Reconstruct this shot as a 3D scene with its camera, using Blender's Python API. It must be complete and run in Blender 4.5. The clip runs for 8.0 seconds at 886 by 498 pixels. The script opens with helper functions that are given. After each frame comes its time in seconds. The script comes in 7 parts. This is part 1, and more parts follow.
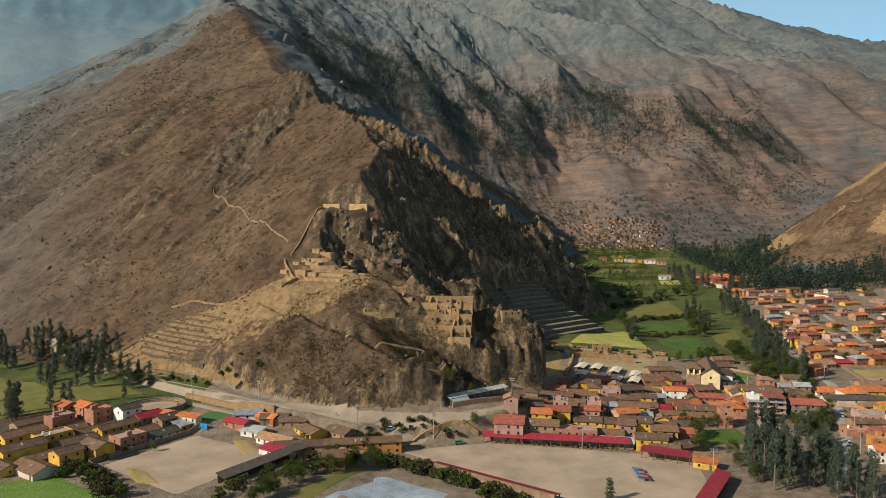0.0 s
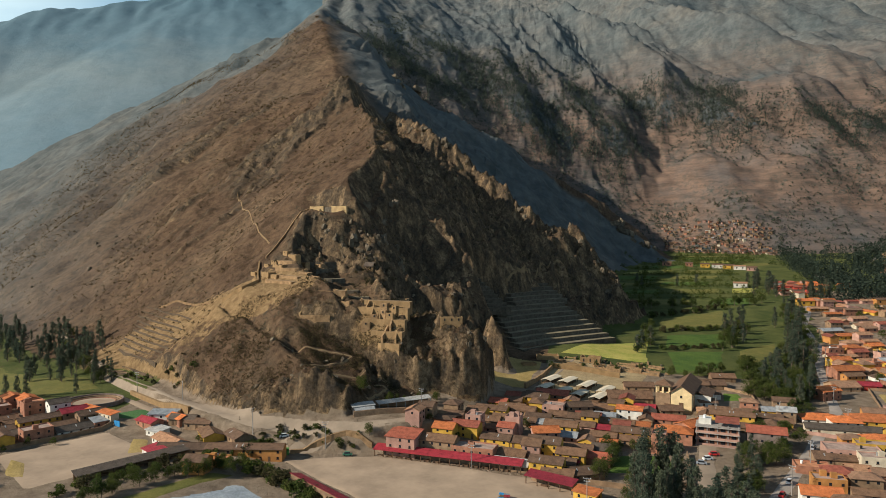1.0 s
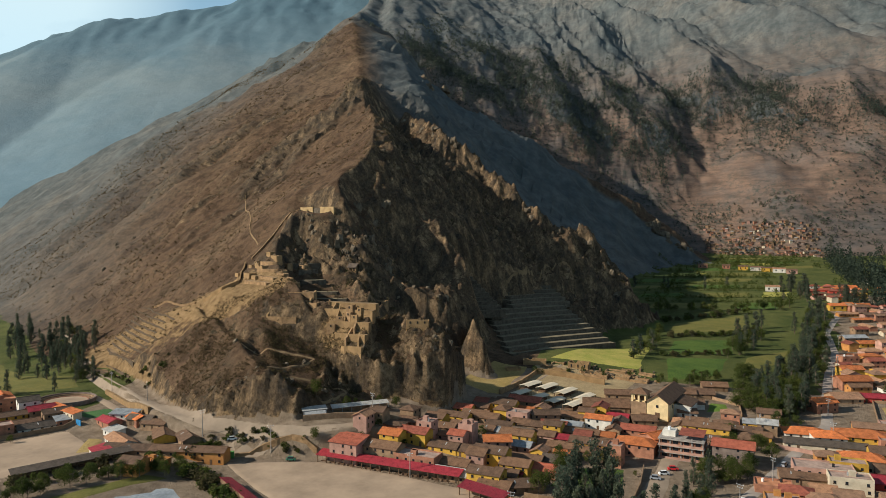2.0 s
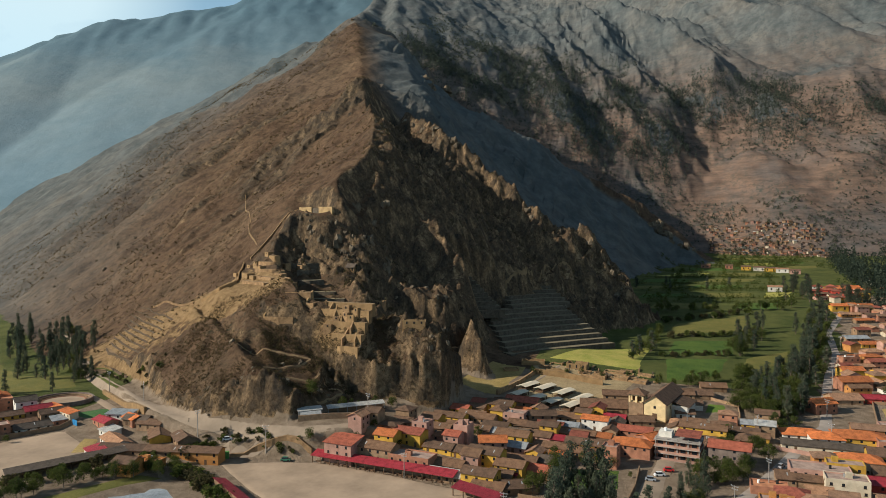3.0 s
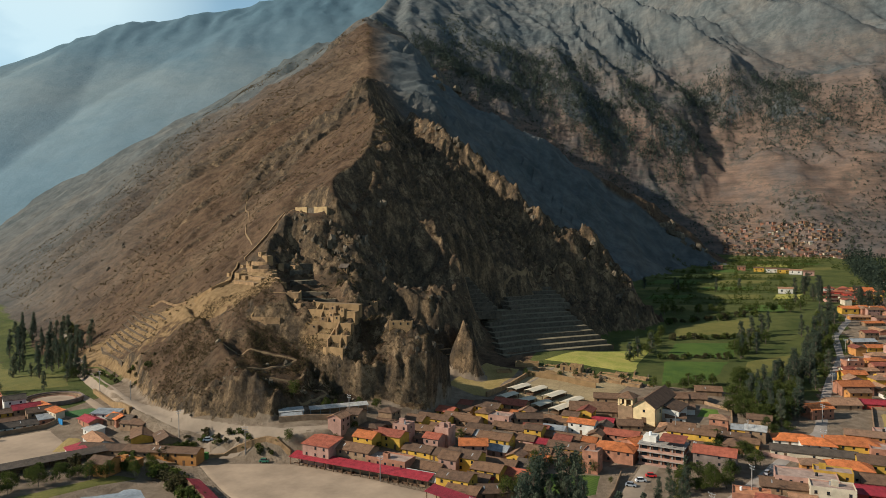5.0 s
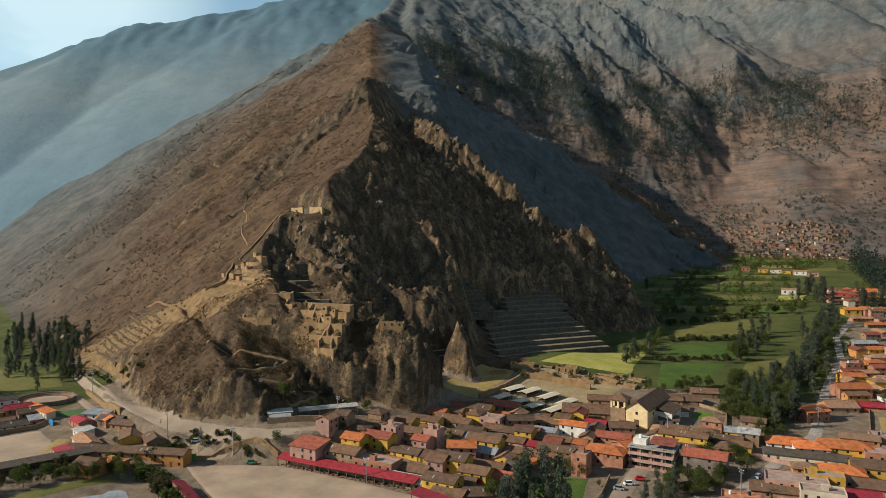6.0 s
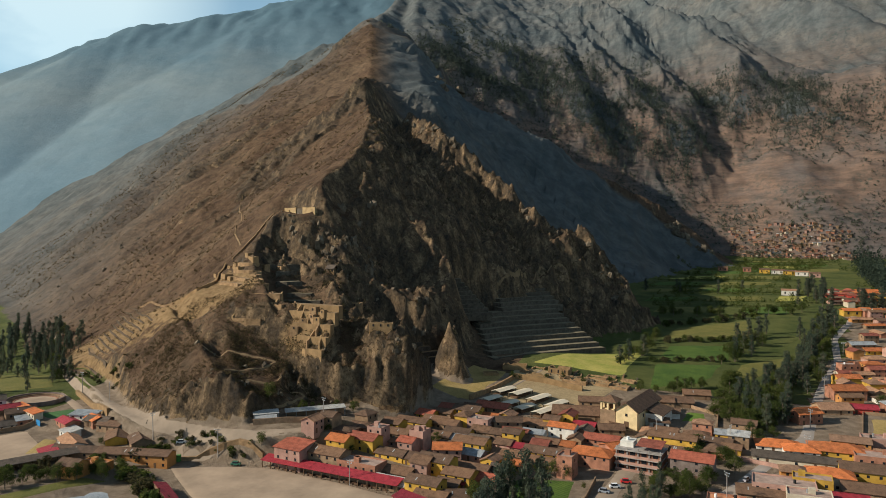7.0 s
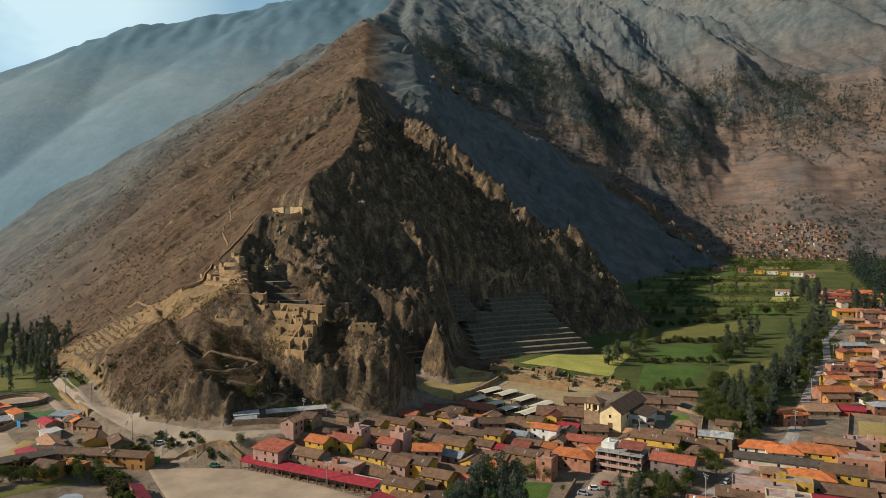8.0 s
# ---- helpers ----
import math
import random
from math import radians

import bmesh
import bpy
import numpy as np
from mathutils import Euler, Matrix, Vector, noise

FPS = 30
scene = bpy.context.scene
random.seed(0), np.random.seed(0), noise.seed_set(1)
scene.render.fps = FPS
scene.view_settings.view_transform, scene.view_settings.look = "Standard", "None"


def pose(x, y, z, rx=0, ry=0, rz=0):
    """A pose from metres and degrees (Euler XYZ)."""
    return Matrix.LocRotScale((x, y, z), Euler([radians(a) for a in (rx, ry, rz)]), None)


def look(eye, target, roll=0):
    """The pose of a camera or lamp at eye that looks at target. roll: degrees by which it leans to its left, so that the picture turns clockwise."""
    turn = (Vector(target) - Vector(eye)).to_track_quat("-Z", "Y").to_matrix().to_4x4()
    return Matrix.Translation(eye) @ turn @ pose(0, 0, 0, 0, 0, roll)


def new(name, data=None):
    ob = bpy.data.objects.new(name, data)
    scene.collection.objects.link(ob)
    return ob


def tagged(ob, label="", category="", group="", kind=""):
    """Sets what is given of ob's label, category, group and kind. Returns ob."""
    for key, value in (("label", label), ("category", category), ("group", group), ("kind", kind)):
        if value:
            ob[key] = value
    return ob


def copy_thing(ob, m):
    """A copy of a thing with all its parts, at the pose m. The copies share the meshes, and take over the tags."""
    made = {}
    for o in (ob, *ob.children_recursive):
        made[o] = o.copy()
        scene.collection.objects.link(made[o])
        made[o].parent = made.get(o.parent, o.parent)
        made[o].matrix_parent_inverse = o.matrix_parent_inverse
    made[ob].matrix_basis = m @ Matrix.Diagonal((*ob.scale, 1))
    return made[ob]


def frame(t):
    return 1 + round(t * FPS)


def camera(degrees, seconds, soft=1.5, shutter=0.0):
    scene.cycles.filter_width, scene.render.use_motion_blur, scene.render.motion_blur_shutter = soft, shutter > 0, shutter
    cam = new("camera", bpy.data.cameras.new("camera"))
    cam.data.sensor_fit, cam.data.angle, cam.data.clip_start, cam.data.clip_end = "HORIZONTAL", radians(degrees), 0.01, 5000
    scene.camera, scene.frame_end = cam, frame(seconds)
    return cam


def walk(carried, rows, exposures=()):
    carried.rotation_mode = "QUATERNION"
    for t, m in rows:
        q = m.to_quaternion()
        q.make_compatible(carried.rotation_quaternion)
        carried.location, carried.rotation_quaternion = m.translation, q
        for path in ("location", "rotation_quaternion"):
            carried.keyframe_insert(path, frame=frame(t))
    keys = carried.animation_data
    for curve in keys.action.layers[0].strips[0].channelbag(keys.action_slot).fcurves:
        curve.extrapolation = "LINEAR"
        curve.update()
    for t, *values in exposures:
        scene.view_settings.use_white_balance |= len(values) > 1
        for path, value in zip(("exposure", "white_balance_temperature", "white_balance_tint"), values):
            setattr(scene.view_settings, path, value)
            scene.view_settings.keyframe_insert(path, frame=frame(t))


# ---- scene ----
cam = camera(64.5, 8.0, 0.4)
METRES, EYE, TILT, LEAN, TURN = 72.0, 36.5, -2.5, 0.0, 0.0
ROWS = [
    (0.0, 0.0, 0.0, 0.0, -0.0, 0.0, 0.0),
    (0.5, 0.2621, 0.0552, -0.003, 5.01, 0.21, -0.22),
    (1.0, 0.5179, 0.1391, -0.0054, 10.98, 0.37, -0.2),
    (1.5, 0.6996, 0.2225, -0.006, 14.9, 0.48, -0.29),
    (3.0, 0.7494, 0.2508, -0.0061, 15.92, 0.5, -0.29),
    (3.5, 0.7673, 0.261, -0.0061, 16.3, 0.51, -0.31),
    (4.0, 0.7848, 0.2712, -0.0062, 16.68, 0.52, -0.34),
    (4.5, 0.8025, 0.2815, -0.0064, 17.07, 0.53, -0.38),
    (6.0, 0.8543, 0.3148, -0.0063, 18.04, 0.59, -0.44),
    (6.5, 0.8713, 0.3262, -0.0062, 18.29, 0.62, -0.45),
    (7.0, 0.8886, 0.3377, -0.0063, 18.45, 0.63, -0.46),
    (7.5, 0.906, 0.3491, -0.0062, 18.45, 0.63, -0.48),
    (8.0, 0.9235, 0.3603, -0.0064, 18.45, 0.65, -0.5),
]
walk(cam, [(t, pose(0, 0, EYE, TILT, LEAN, TURN) @ pose(METRES * x, METRES * y, METRES * z, 90 + pitch, roll, yaw)) for t, x, y, z, yaw, pitch, roll in ROWS],
     exposures=[(0.0, 0.38, 6300, 6), (1.5, 0.30, 6300, 6), (8.0, 0.24, 6300, 6)])

# ---- light ----
SUN_AZ, SUN_EL = 64.0, 30.5          # light travels towards +y, turned to +x by SUN_AZ
LIGHT = Vector((math.sin(radians(SUN_AZ)) * math.cos(radians(SUN_EL)), math.cos(radians(SUN_AZ)) * math.cos(radians(SUN_EL)), -math.sin(radians(SUN_EL))))
sun_data = bpy.data.lights.new("sun", "SUN")
sun_data.energy, sun_data.angle, sun_data.color = 5.0, radians(0.6), (1.0, 0.89, 0.755)
sun = new("sun", sun_data)
sun.matrix_world = look((-200, -300, 200), Vector((-200, -300, 200)) + LIGHT)

world = bpy.data.worlds.new("world")
scene.world = world
world.use_nodes = True
wn, wl = world.node_tree.nodes, world.node_tree.links
wn.clear()
w_out, w_bg, w_sky = wn.new("ShaderNodeOutputWorld"), wn.new("ShaderNodeBackground"), wn.new("ShaderNodeTexSky")
w_sky.sky_type, w_sky.sun_disc = "NISHITA", False
w_sky.sun_elevation, w_sky.sun_rotation = radians(SUN_EL), radians(180 + SUN_AZ)
w_sky.altitude, w_sky.air_density, w_sky.dust_density = 2800, 1.6, 1.0
w_co, w_map, w_noise, w_ramp, w_mix = (wn.new("ShaderNode" + n) for n in ("TexCoord", "Mapping", "TexNoise", "ValToRGB", "MixRGB"))
w_map.inputs["Scale"].default_value = (1.0, 1.0, 2.2)
w_noise.inputs["Scale"].default_value, w_noise.inputs["Detail"].default_value = 2.6, 9
w_ramp.color_ramp.elements[0].position, w_ramp.color_ramp.elements[1].position = 0.34, 0.52
w_mix.inputs[2].default_value = (14.0, 14.6, 13.4, 1)
wl.new(w_co.outputs["Generated"], w_map.inputs[0])
wl.new(w_map.outputs[0], w_noise.inputs["Vector"])
wl.new(w_noise.outputs["Fac"], w_ramp.inputs[0])
w_fade = wn.new("ShaderNodeMixRGB")
w_fade.blend_type = "MULTIPLY"
w_fade.inputs[0].default_value = 1.0
wl.new(w_ramp.outputs[0], w_fade.inputs[1])
wl.new(w_fade.outputs[0], w_mix.inputs[0])
wl.new(w_sky.outputs[0], w_mix.inputs[1])
w_haze, w_sep, w_low = wn.new("ShaderNodeMixRGB"), wn.new("ShaderNodeSeparateXYZ"), wn.new("ShaderNodeValToRGB")
w_low.color_ramp.elements[0].position, w_low.color_ramp.elements[1].position = 0.12, 0.48
w_low.color_ramp.elements[0].color, w_low.color_ramp.elements[1].color = (0.62, 0.62, 0.62, 1), (0.04, 0.04, 0.04, 1)
w_haze.inputs[2].default_value = (5.6, 10.0, 13.2, 1)
wl.new(w_co.outputs["Generated"], w_sep.inputs[0])
wl.new(w_sep.outputs["Z"], w_low.inputs[0])
wl.new(w_low.outputs[0], w_haze.inputs[0])
w_dot, w_bank = wn.new("ShaderNodeVectorMath"), wn.new("ShaderNodeValToRGB")
w_dot.operation = "DOT_PRODUCT"
w_dot.inputs[1].default_value = (-0.76, 0.57, 0.32)
w_bank.color_ramp.elements[0].position, w_bank.color_ramp.elements[1].position = 0.955, 0.985
w_bank.color_ramp.elements[0].color, w_bank.color_ramp.elements[1].color = (0.06, 0.06, 0.06, 1), (0.75, 0.75, 0.75, 1)
wl.new(w_co.outputs["Generated"], w_dot.inputs[0])
wl.new(w_dot.outputs["Value"], w_bank.inputs[0])
wl.new(w_bank.outputs[0], w_fade.inputs[2])
wl.new(w_mix.outputs[0], w_haze.inputs[1])
wl.new(w_haze.outputs[0], w_bg.inputs[0])
w_bg.inputs[1].default_value = 0.064
wl.new(w_bg.outputs[0], w_out.inputs[0])


# ---- noise and the shape of the land ----
def hash01(ix, iy, seed):
    h = (ix.astype(np.int64) * 374761393 + iy.astype(np.int64) * 668265263 + seed * 1442695041) & 0x7FFFFFFF
    h = ((h ^ (h >> 13)) * 1274126177) & 0x7FFFFFFF
    h = h ^ (h >> 16)
    return (h & 0xFFFF) / 65535.0


def vnoise(x, y, seed=0):
    x, y = np.asarray(x, float), np.asarray(y, float)
    ix, iy = np.floor(x), np.floor(y)
    fx, fy = x - ix, y - iy
    fx, fy = fx * fx * (3 - 2 * fx), fy * fy * (3 - 2 * fy)
    a, b = hash01(ix, iy, seed), hash01(ix + 1, iy, seed)
    c, d = hash01(ix, iy + 1, seed), hash01(ix + 1, iy + 1, seed)
    return ((a * (1 - fx) + b * fx) * (1 - fy) + (c * (1 - fx) + d * fx) * fy) * 2 - 1


def fbm(x, y, size, octaves=4, seed=0, gain=0.5):
    total, amp = 0.0, 1.0
    for o in range(octaves):
        total = total + amp * vnoise(np.asarray(x) / size + 17.3 * o, np.asarray(y) / size - 9.1 * o, seed + o)
        size, amp = size / 2.03, amp * gain
    return total


def ridged(x, y, size, octaves=4, seed=0, gain=0.5):
    total, amp = 0.0, 1.0
    for o in range(octaves):
        total = total + amp * (1 - 2 * np.abs(vnoise(np.asarray(x) / size + 11.7 * o, np.asarray(y) / size + 5.3 * o, seed + o)))
        size, amp = size / 2.1, amp * gain
    return total


def soft(v, w):
    """max(v, 0), rounded over about w metres."""
    return np.where(v > 20 * w, v, w * np.log1p(np.exp(np.clip(v / w, -40, 40))))


def bell(x, y, cx, cy, rx, ry):
    return np.exp(-(((x - cx) / rx) ** 2 + ((y - cy) / ry) ** 2))


def spine(x, y, pts, left, right):
    """A ridge along 3D points that falls off with the slopes left and right of its way."""
    best = np.full(np.shape(x), -1e4)
    for (ax, ay, az), (bx, by, bz) in zip(pts, pts[1:]):
        dx, dy = bx - ax, by - ay
        n = dx * dx + dy * dy
        s = np.clip(((x - ax) * dx + (y - ay) * dy) / n, 0, 1)
        ox, oy = x - ax - s * dx, y - ay - s * dy
        side = dx * oy - dy * ox
        d = np.sqrt(ox * ox + oy * oy)
        best = np.maximum(best, az + s * (bz - az) - d * np.where(side > 0, left, right))
    return best


def flank(x, y):
    """The even western slope of the big hill."""
    return 63 + 0.40 * (x + 24.6) + 0.61 * (y - 221)


def outcrop(x, y):
    """How rocky the western slope is, 0 to 1: broken ribs that run up the hill."""
    up, across = (0.40 * x + 0.61 * y) / 0.73, (0.61 * x - 0.40 * y) / 0.73
    n = fbm(up * 0.42 + across * 0.25, across, 22, 4, 14, 0.62)
    return np.clip((n - 0.44) * 2.8, 0, 1) * np.clip((flank(x, y) - 10) / 22, 0, 1) * np.clip((300 + x) / 60, 0, 1)


CREST_Y = (60, 112, 120, 128, 133, 139, 150, 163, 172, 178.5, 188, 221, 280, 505, 540, 700)
CREST_X = (2, 2, 2, 0, -4, -9, -19, -28, -30, -15, -14, -24.6, -52, -151, -172, -250)


def valley(x, y):
    """The valley floor, flat at the town and rising gently up the side valley."""
    rise = 0.032 * soft(y - 125, 8) * (1 - 0.45 * np.clip((x - 68) / 20, 0, 1) * np.clip((260 - y) / 60, 0, 1))
    k = np.clip((y - 112 - 1.5 * np.clip(-x / 10, 0, 1)) / 4.5, 0, 1)
    apron = k * k * (3 - 2 * k) * 2.0 * np.clip((44 - x) / 30, 0, 1) * np.clip((x + 95) / 25, 0, 1)
    q = np.clip((y - np.interp(x, (-75, -60, -44, -34, -24, -16, -8, 4, 10, 16, 24), (152, 141, 130, 122.5, 116, 113, 112.0, 112.8, 115.4, 119.5, 126))) / 1.2, 0, 1)
    bank = 1.7 * q * q * (3 - 2 * q) * np.clip((x + 80) / 34, 0, 1) * np.clip((24 - x) / 12, 0, 1)
    return rise + apron + bank + 1.0 * bell(x, y, 3, 121, 13, 6) + 0.8 * np.clip((-x - 9) / 4, 0, 1) * (1 - k) + 2.0 * bell(x, y, 38, 186, 20, 20) + 0.01 * soft(-x - 60, 15)


def land(x, y):
    x, y = np.asarray(x, float), np.asarray(y, float)
    g = valley(x, y)
    warp = 3.0 * fbm(x, y, 40, 3, 5)
    cx = np.interp(y, CREST_Y, CREST_X) + warp * 0.5 * np.clip((y - 150) / 60, 0, 1)
    d = (x - cx) * 0.9
    # even flank, with downhill gullies
    down = (0.61 * x - 0.40 * y) / 0.73
    along = (0.40 * x + 0.61 * y) / 0.73
    calm = 1 - np.maximum(bell(x, y, -59, 152, 20, 14), bell(x, y, -19, 148, 17, 12)) * 0.95
    face = flank(x, y) + calm * 2.6 * ridged(down + 4 * fbm(x, y, 30, 2, 8), along * 0.16, 26, 3, 11) * np.clip((flank(x, y) - 6) / 30, 0, 1) + calm * 1.3 * fbm(x, y, 14, 4, 12)
    face = face + 4.0 * bell(x, y, -20, 182, 16, 14) + 3.6 * bell(x, y, -19, 143, 12, 10) + 2.6 * bell(x, y, -52, 146, 26, 18) + 2.6 * bell(x, y, -32.5, 148, 6, 5)
    face = face + 0.8 * bell(x, y, -54, 280, 15, 14)
    # trough behind the front summit, under a rocky ledge
    face = face - 12.5 * bell(x, y, -78, 350, 44, 28) - 6.0 * bell(x, y, -112, 425, 40, 30) + 5.0 * bell(x, y, -146, 486, 26, 22) + 2.5 * bell(x, y, -89, 310, 9, 6)
    knob = outcrop(x, y)
    face = face + knob * (0.8 + 1.1 * ridged(x, y, 6, 3, 15, 0.6)) * calm * (1 + 1.0 * np.clip((y - 250) / 200, 0, 1))
    face = face - 1.9 * soft(y - (520 - 0.11 * (x + 172)), 6)
    # eastern cliffs
    crag = 1.5 * ridged(x + y * 0.3, y * 0.7, 13, 4, 21, 0.6) + 0.9 * fbm(x, y, 5, 3, 22, 0.6)
    hollow = np.clip((y - 132) / 6, 0, 1) * np.clip((179 - y) / 5, 0, 1)
    steep = np.where(d < 14, 1.75 * d, 24.5 + 1.36 * (d - 14))
    upper_d = 0.98 * np.minimum(d, 28) + 1.75 * np.maximum(d - 28, 0)
    steep = steep + (upper_d - steep) * np.clip((y - 295) / 40, 0, 1)
    fall = steep + hollow * ((0.52 + 0.5 * np.clip((159 - y) / 14, 0, 1)) * np.minimum(d, 18) + 1.55 * np.maximum(d - 18, 0) + 5.2 * np.clip(d / 4.5, 0, 1) - steep)
    main = face - np.where(d > 0, fall, 0) + crag * np.clip((d + 3) / 8, 0, 1) * (1 - 0.75 * hollow * np.clip((19 - d) / 4, 0, 1)) * np.clip((320 - y) / 80, 0.25, 1) * 0.9
    # southern nose over the road
    foot = np.interp(x, (-60, -38, -27, -16, -10, -4, 0, 1, 2.5, 5, 8, 12, 16.5, 19.5, 20.5, 21.2, 22, 26), (147, 132, 122.4, 117.2, 117, 117.2, 117.5, 119.6, 122.3, 125.4, 128.2, 131, 132.6, 134.5, 137.5, 150, 168, 215)) + 0.5 * fbm(x, y, 6, 2, 33)
    back_d = y - foot
    butt = spine(x, y, ((-38, 146.5, 18), (-27.5, 138, 16.4), (-16, 128, 14.0), (-7, 120.5, 10.9), (-3, 118.6, 8.8), (0.3, 118.0, 5.6)), 0.5, 0.85)
    butt = butt + 0.5 * ridged(x + 0.4 * y, y * 0.5, 6, 3, 31, 0.55)
    gully = 14.6 - 0.434 * (x + 14.6) + 0.243 * (y - 128.9) + 2.3 * soft(y - np.interp(x, (-30, -15, -2.3, 3), (142, 136.3, 135.0, 132.2)), 0.3) + 0.35 * fbm(x, y, 3.5, 3, 36)
    gully = np.maximum(gully, butt) + 3.0 * soft(-30 - x, 3)
    cliff_d = y - np.interp(x, (3, 6.7, 11.2, 16.5, 20.5), (131.8, 131.7, 133.4, 134.6, 136.4)) + 0.5 * fbm(x, y, 3, 2, 35)
    crag_e = 4.2 + 0.42 * np.clip(back_d, 0, 5) + 3.6 * np.clip(cliff_d, 0, 1.3) + 0.85 * soft(cliff_d - 1.3, 0.3) - 0.6 + 0.8 * ridged(x * 1.1 + 0.3 * y, y * 0.4, 4, 3, 34, 0.6) * np.clip(cliff_d, 0, 1)
    k_e = np.clip((x - 1.5) / 3.5, 0, 1)
    nose = np.minimum(3.9 + 3.0 * back_d, gully + (crag_e - gully) * k_e)
    nose = np.where(y > 172, 400, nose + 3 * soft(y - 148, 3))
    # level top of the cliffs east of the hollow
    cap = 18.0 + 2.4 * np.clip((2 - x) / 5, 0, 1) + 1.5 * soft(-4 - x, 1) + 1.5 * soft(y - 187, 1) - 1.6 * soft(x - 9.5, 1) - 0.55 * np.clip(175 - y, 0, 9) * np.clip((x - 2) / 4, 0, 1) + 0.6 * ridged(x, y * 0.6, 6, 3, 41)
    main = np.where(y > 150, np.minimum(main, cap), main)
    # ruined spur to the east of the knoll
    tooth = spine(x, y, ((-15, 141, 23.2), (-9, 141, 22.2), (-3, 139.4, 20.0), (4, 139.2, 19.6), (10, 139.6, 17), (15.5, 140.6, 15.6), (18, 141.5, 12), (21, 143, 4)), 0.9, 1.1)
    in_s = np.clip((x + 4.6) / 1, 0, 1) * np.clip((6.2 - x) / 1, 0, 1) * np.clip((y - 132.6 - 0.15 * (3 - x)) / 0.8, 0, 1) * np.clip((140.2 - y) / 1.5, 0, 1)
    tooth = tooth + (1 - in_s) * 1.3 * ridged(x + 0.3 * y, y * 0.7, 7, 4, 45, 0.6) * np.clip((24 - tooth) / 6, 0, 1)
    main = np.minimum(np.maximum(np.maximum(main, tooth), butt), nose)
    main = main + (np.minimum(19.6, 12.4 + 1.5 * (y - 133.4 - 0.15 * (3 - x))) - main) * in_s
    # shelf under the wall that crowns the cliff
    shelf = np.exp(-(((x + 25) * 0.9 + (y - 178.6) * -0.44) / 8.5) ** 4 - (((x + 24) * 0.44 + (y - 176.8) * 0.9) / 3.6) ** 4)
    main = main + (38.4 - main) * shelf
    # grassy recess between the spur and the rock pillar
    main = main - 2.2 * np.clip((y - 146) / 4, 0, 1) * np.clip((179 - y) / 6, 0, 1) * soft(x - 12.5, 0.8)
    # hollow kept for the terraces east of the crest
    s_t, u_t = (y - x) / 1.414, (x + y) / 1.414
    ramp_t = 2.6 + 0.40 * (s_t - 112.4) + 0.028 * soft(160 - u_t, 3) ** 1.6
    in_t = np.clip((s_t - 106) / 3, 0, 1) * np.clip((141 - s_t) / 4, 0, 1) * np.clip((u_t - 143) / 4, 0, 1) * np.clip((180 - u_t) / 3, 0, 1)
    main = main + (ramp_t - main) * in_t
    # rocky rib east of the bowl
    rib = spine(x + 1.2 * fbm(x, y, 8, 3, 51), y, ((-40, 290, 80), (-14.8, 260.6, 67), (-2.9, 257, 57.5), (20.8, 243, 37.5), (35, 250, 32), (45, 244, 19), (55, 233, 3)), 1.15, 1.2)
    rib = rib + 1.6 * ridged(x, y, 9, 4, 52, 0.6)
    back = spine(x, y, ((-96, 440, 131), (-71, 428, 124.5), (-54, 412, 103), (-20, 446, 92), (5, 470, 74), (58, 483, 43), (71, 468, 25), (92, 462, 8)), 0.9, 0.95) + 3.0 * ridged(x, y, 30, 5, 61)
    pillar = spine(x, y, ((13.5, 188, 12), (15.5, 178, 10.5), (17.0, 170, 11.5), (18.0, 165.6, 12.9), (20.2, 163.8, 9.8), (22, 162.5, 6.2), (23.2, 161.8, 2.5)), 2.4, 2.3) + 0.7 * ridged(x * 1.5 + 0.5 * y, y * 0.8, 4, 3, 71) - 0.3
    # the mountain wall across the side valley
    my = y - 20 * fbm(x, y, 190, 3, 83)
    wall = 6 + 0.79 * (my - 533) + 0.72 * soft(75 - x, 20) - 30 * bell(x, y, 108, 660, 30, 46) + 16 * bell(x, y, 140, 795, 70, 50) - 12 * bell(x, y, 200, 640, 36, 32)
    upper = 232 + 0.44 * (y - 800) - 0.26 * soft(x - 300, 60) + 0.45 * soft(-x - 20, 40)
    wall = -soft(upper - wall, 25) + upper
    wall = wall - 3.0 * soft(-(x + 145 + 0.33 * (y - 537)), 6)
    wall = wall - 1.3 * soft(y - 1440 - 0.1 * x, 40)
    spurs = 34 * (ridged(x + 0.55 * y + 30 * fbm(x, y, 150, 2, 86), y * 0.30 - 0.15 * x, 120, 2, 81, 0.45) - 0.4) + 6 * (ridged(x + 0.5 * y + 14 * fbm(x, y, 60, 2, 84), y * 0.45, 42, 4, 82, 0.55) - 0.3)
    wall = wall + spurs * np.clip((wall - 40) / 110, 0.06, 1) * np.clip((x + 140) / 160, 0.4, 1) + (1.9 * ridged(x + 0.5 * y, y * 0.6, 21, 4, 85, 0.6) + 1.8 * fbm(x, y, 9, 2, 87)) * np.clip((wall - 10) / 60, 0, 1)
    spur = spine(x, y, ((200, 402, 4), (228, 404, 28), (330, 430, 112), (520, 480, 200)), 0.8, 0.68) + 2.5 * ridged(x, y, 25, 4, 91)
    behind = spine(x, y, ((-168, 528, 184), (-213, 700, 264), (-222, 860, 336), (-200, 1100, 440)), 0.95, 0.75) - 2.5 * soft(550 - y, 5) + 4.0 * ridged(x, y, 40, 4, 93)
    far = np.maximum(np.maximum(wall, spur), behind)
    hill = np.maximum(np.maximum(np.maximum(main, rib), np.maximum(back, pillar)), far)
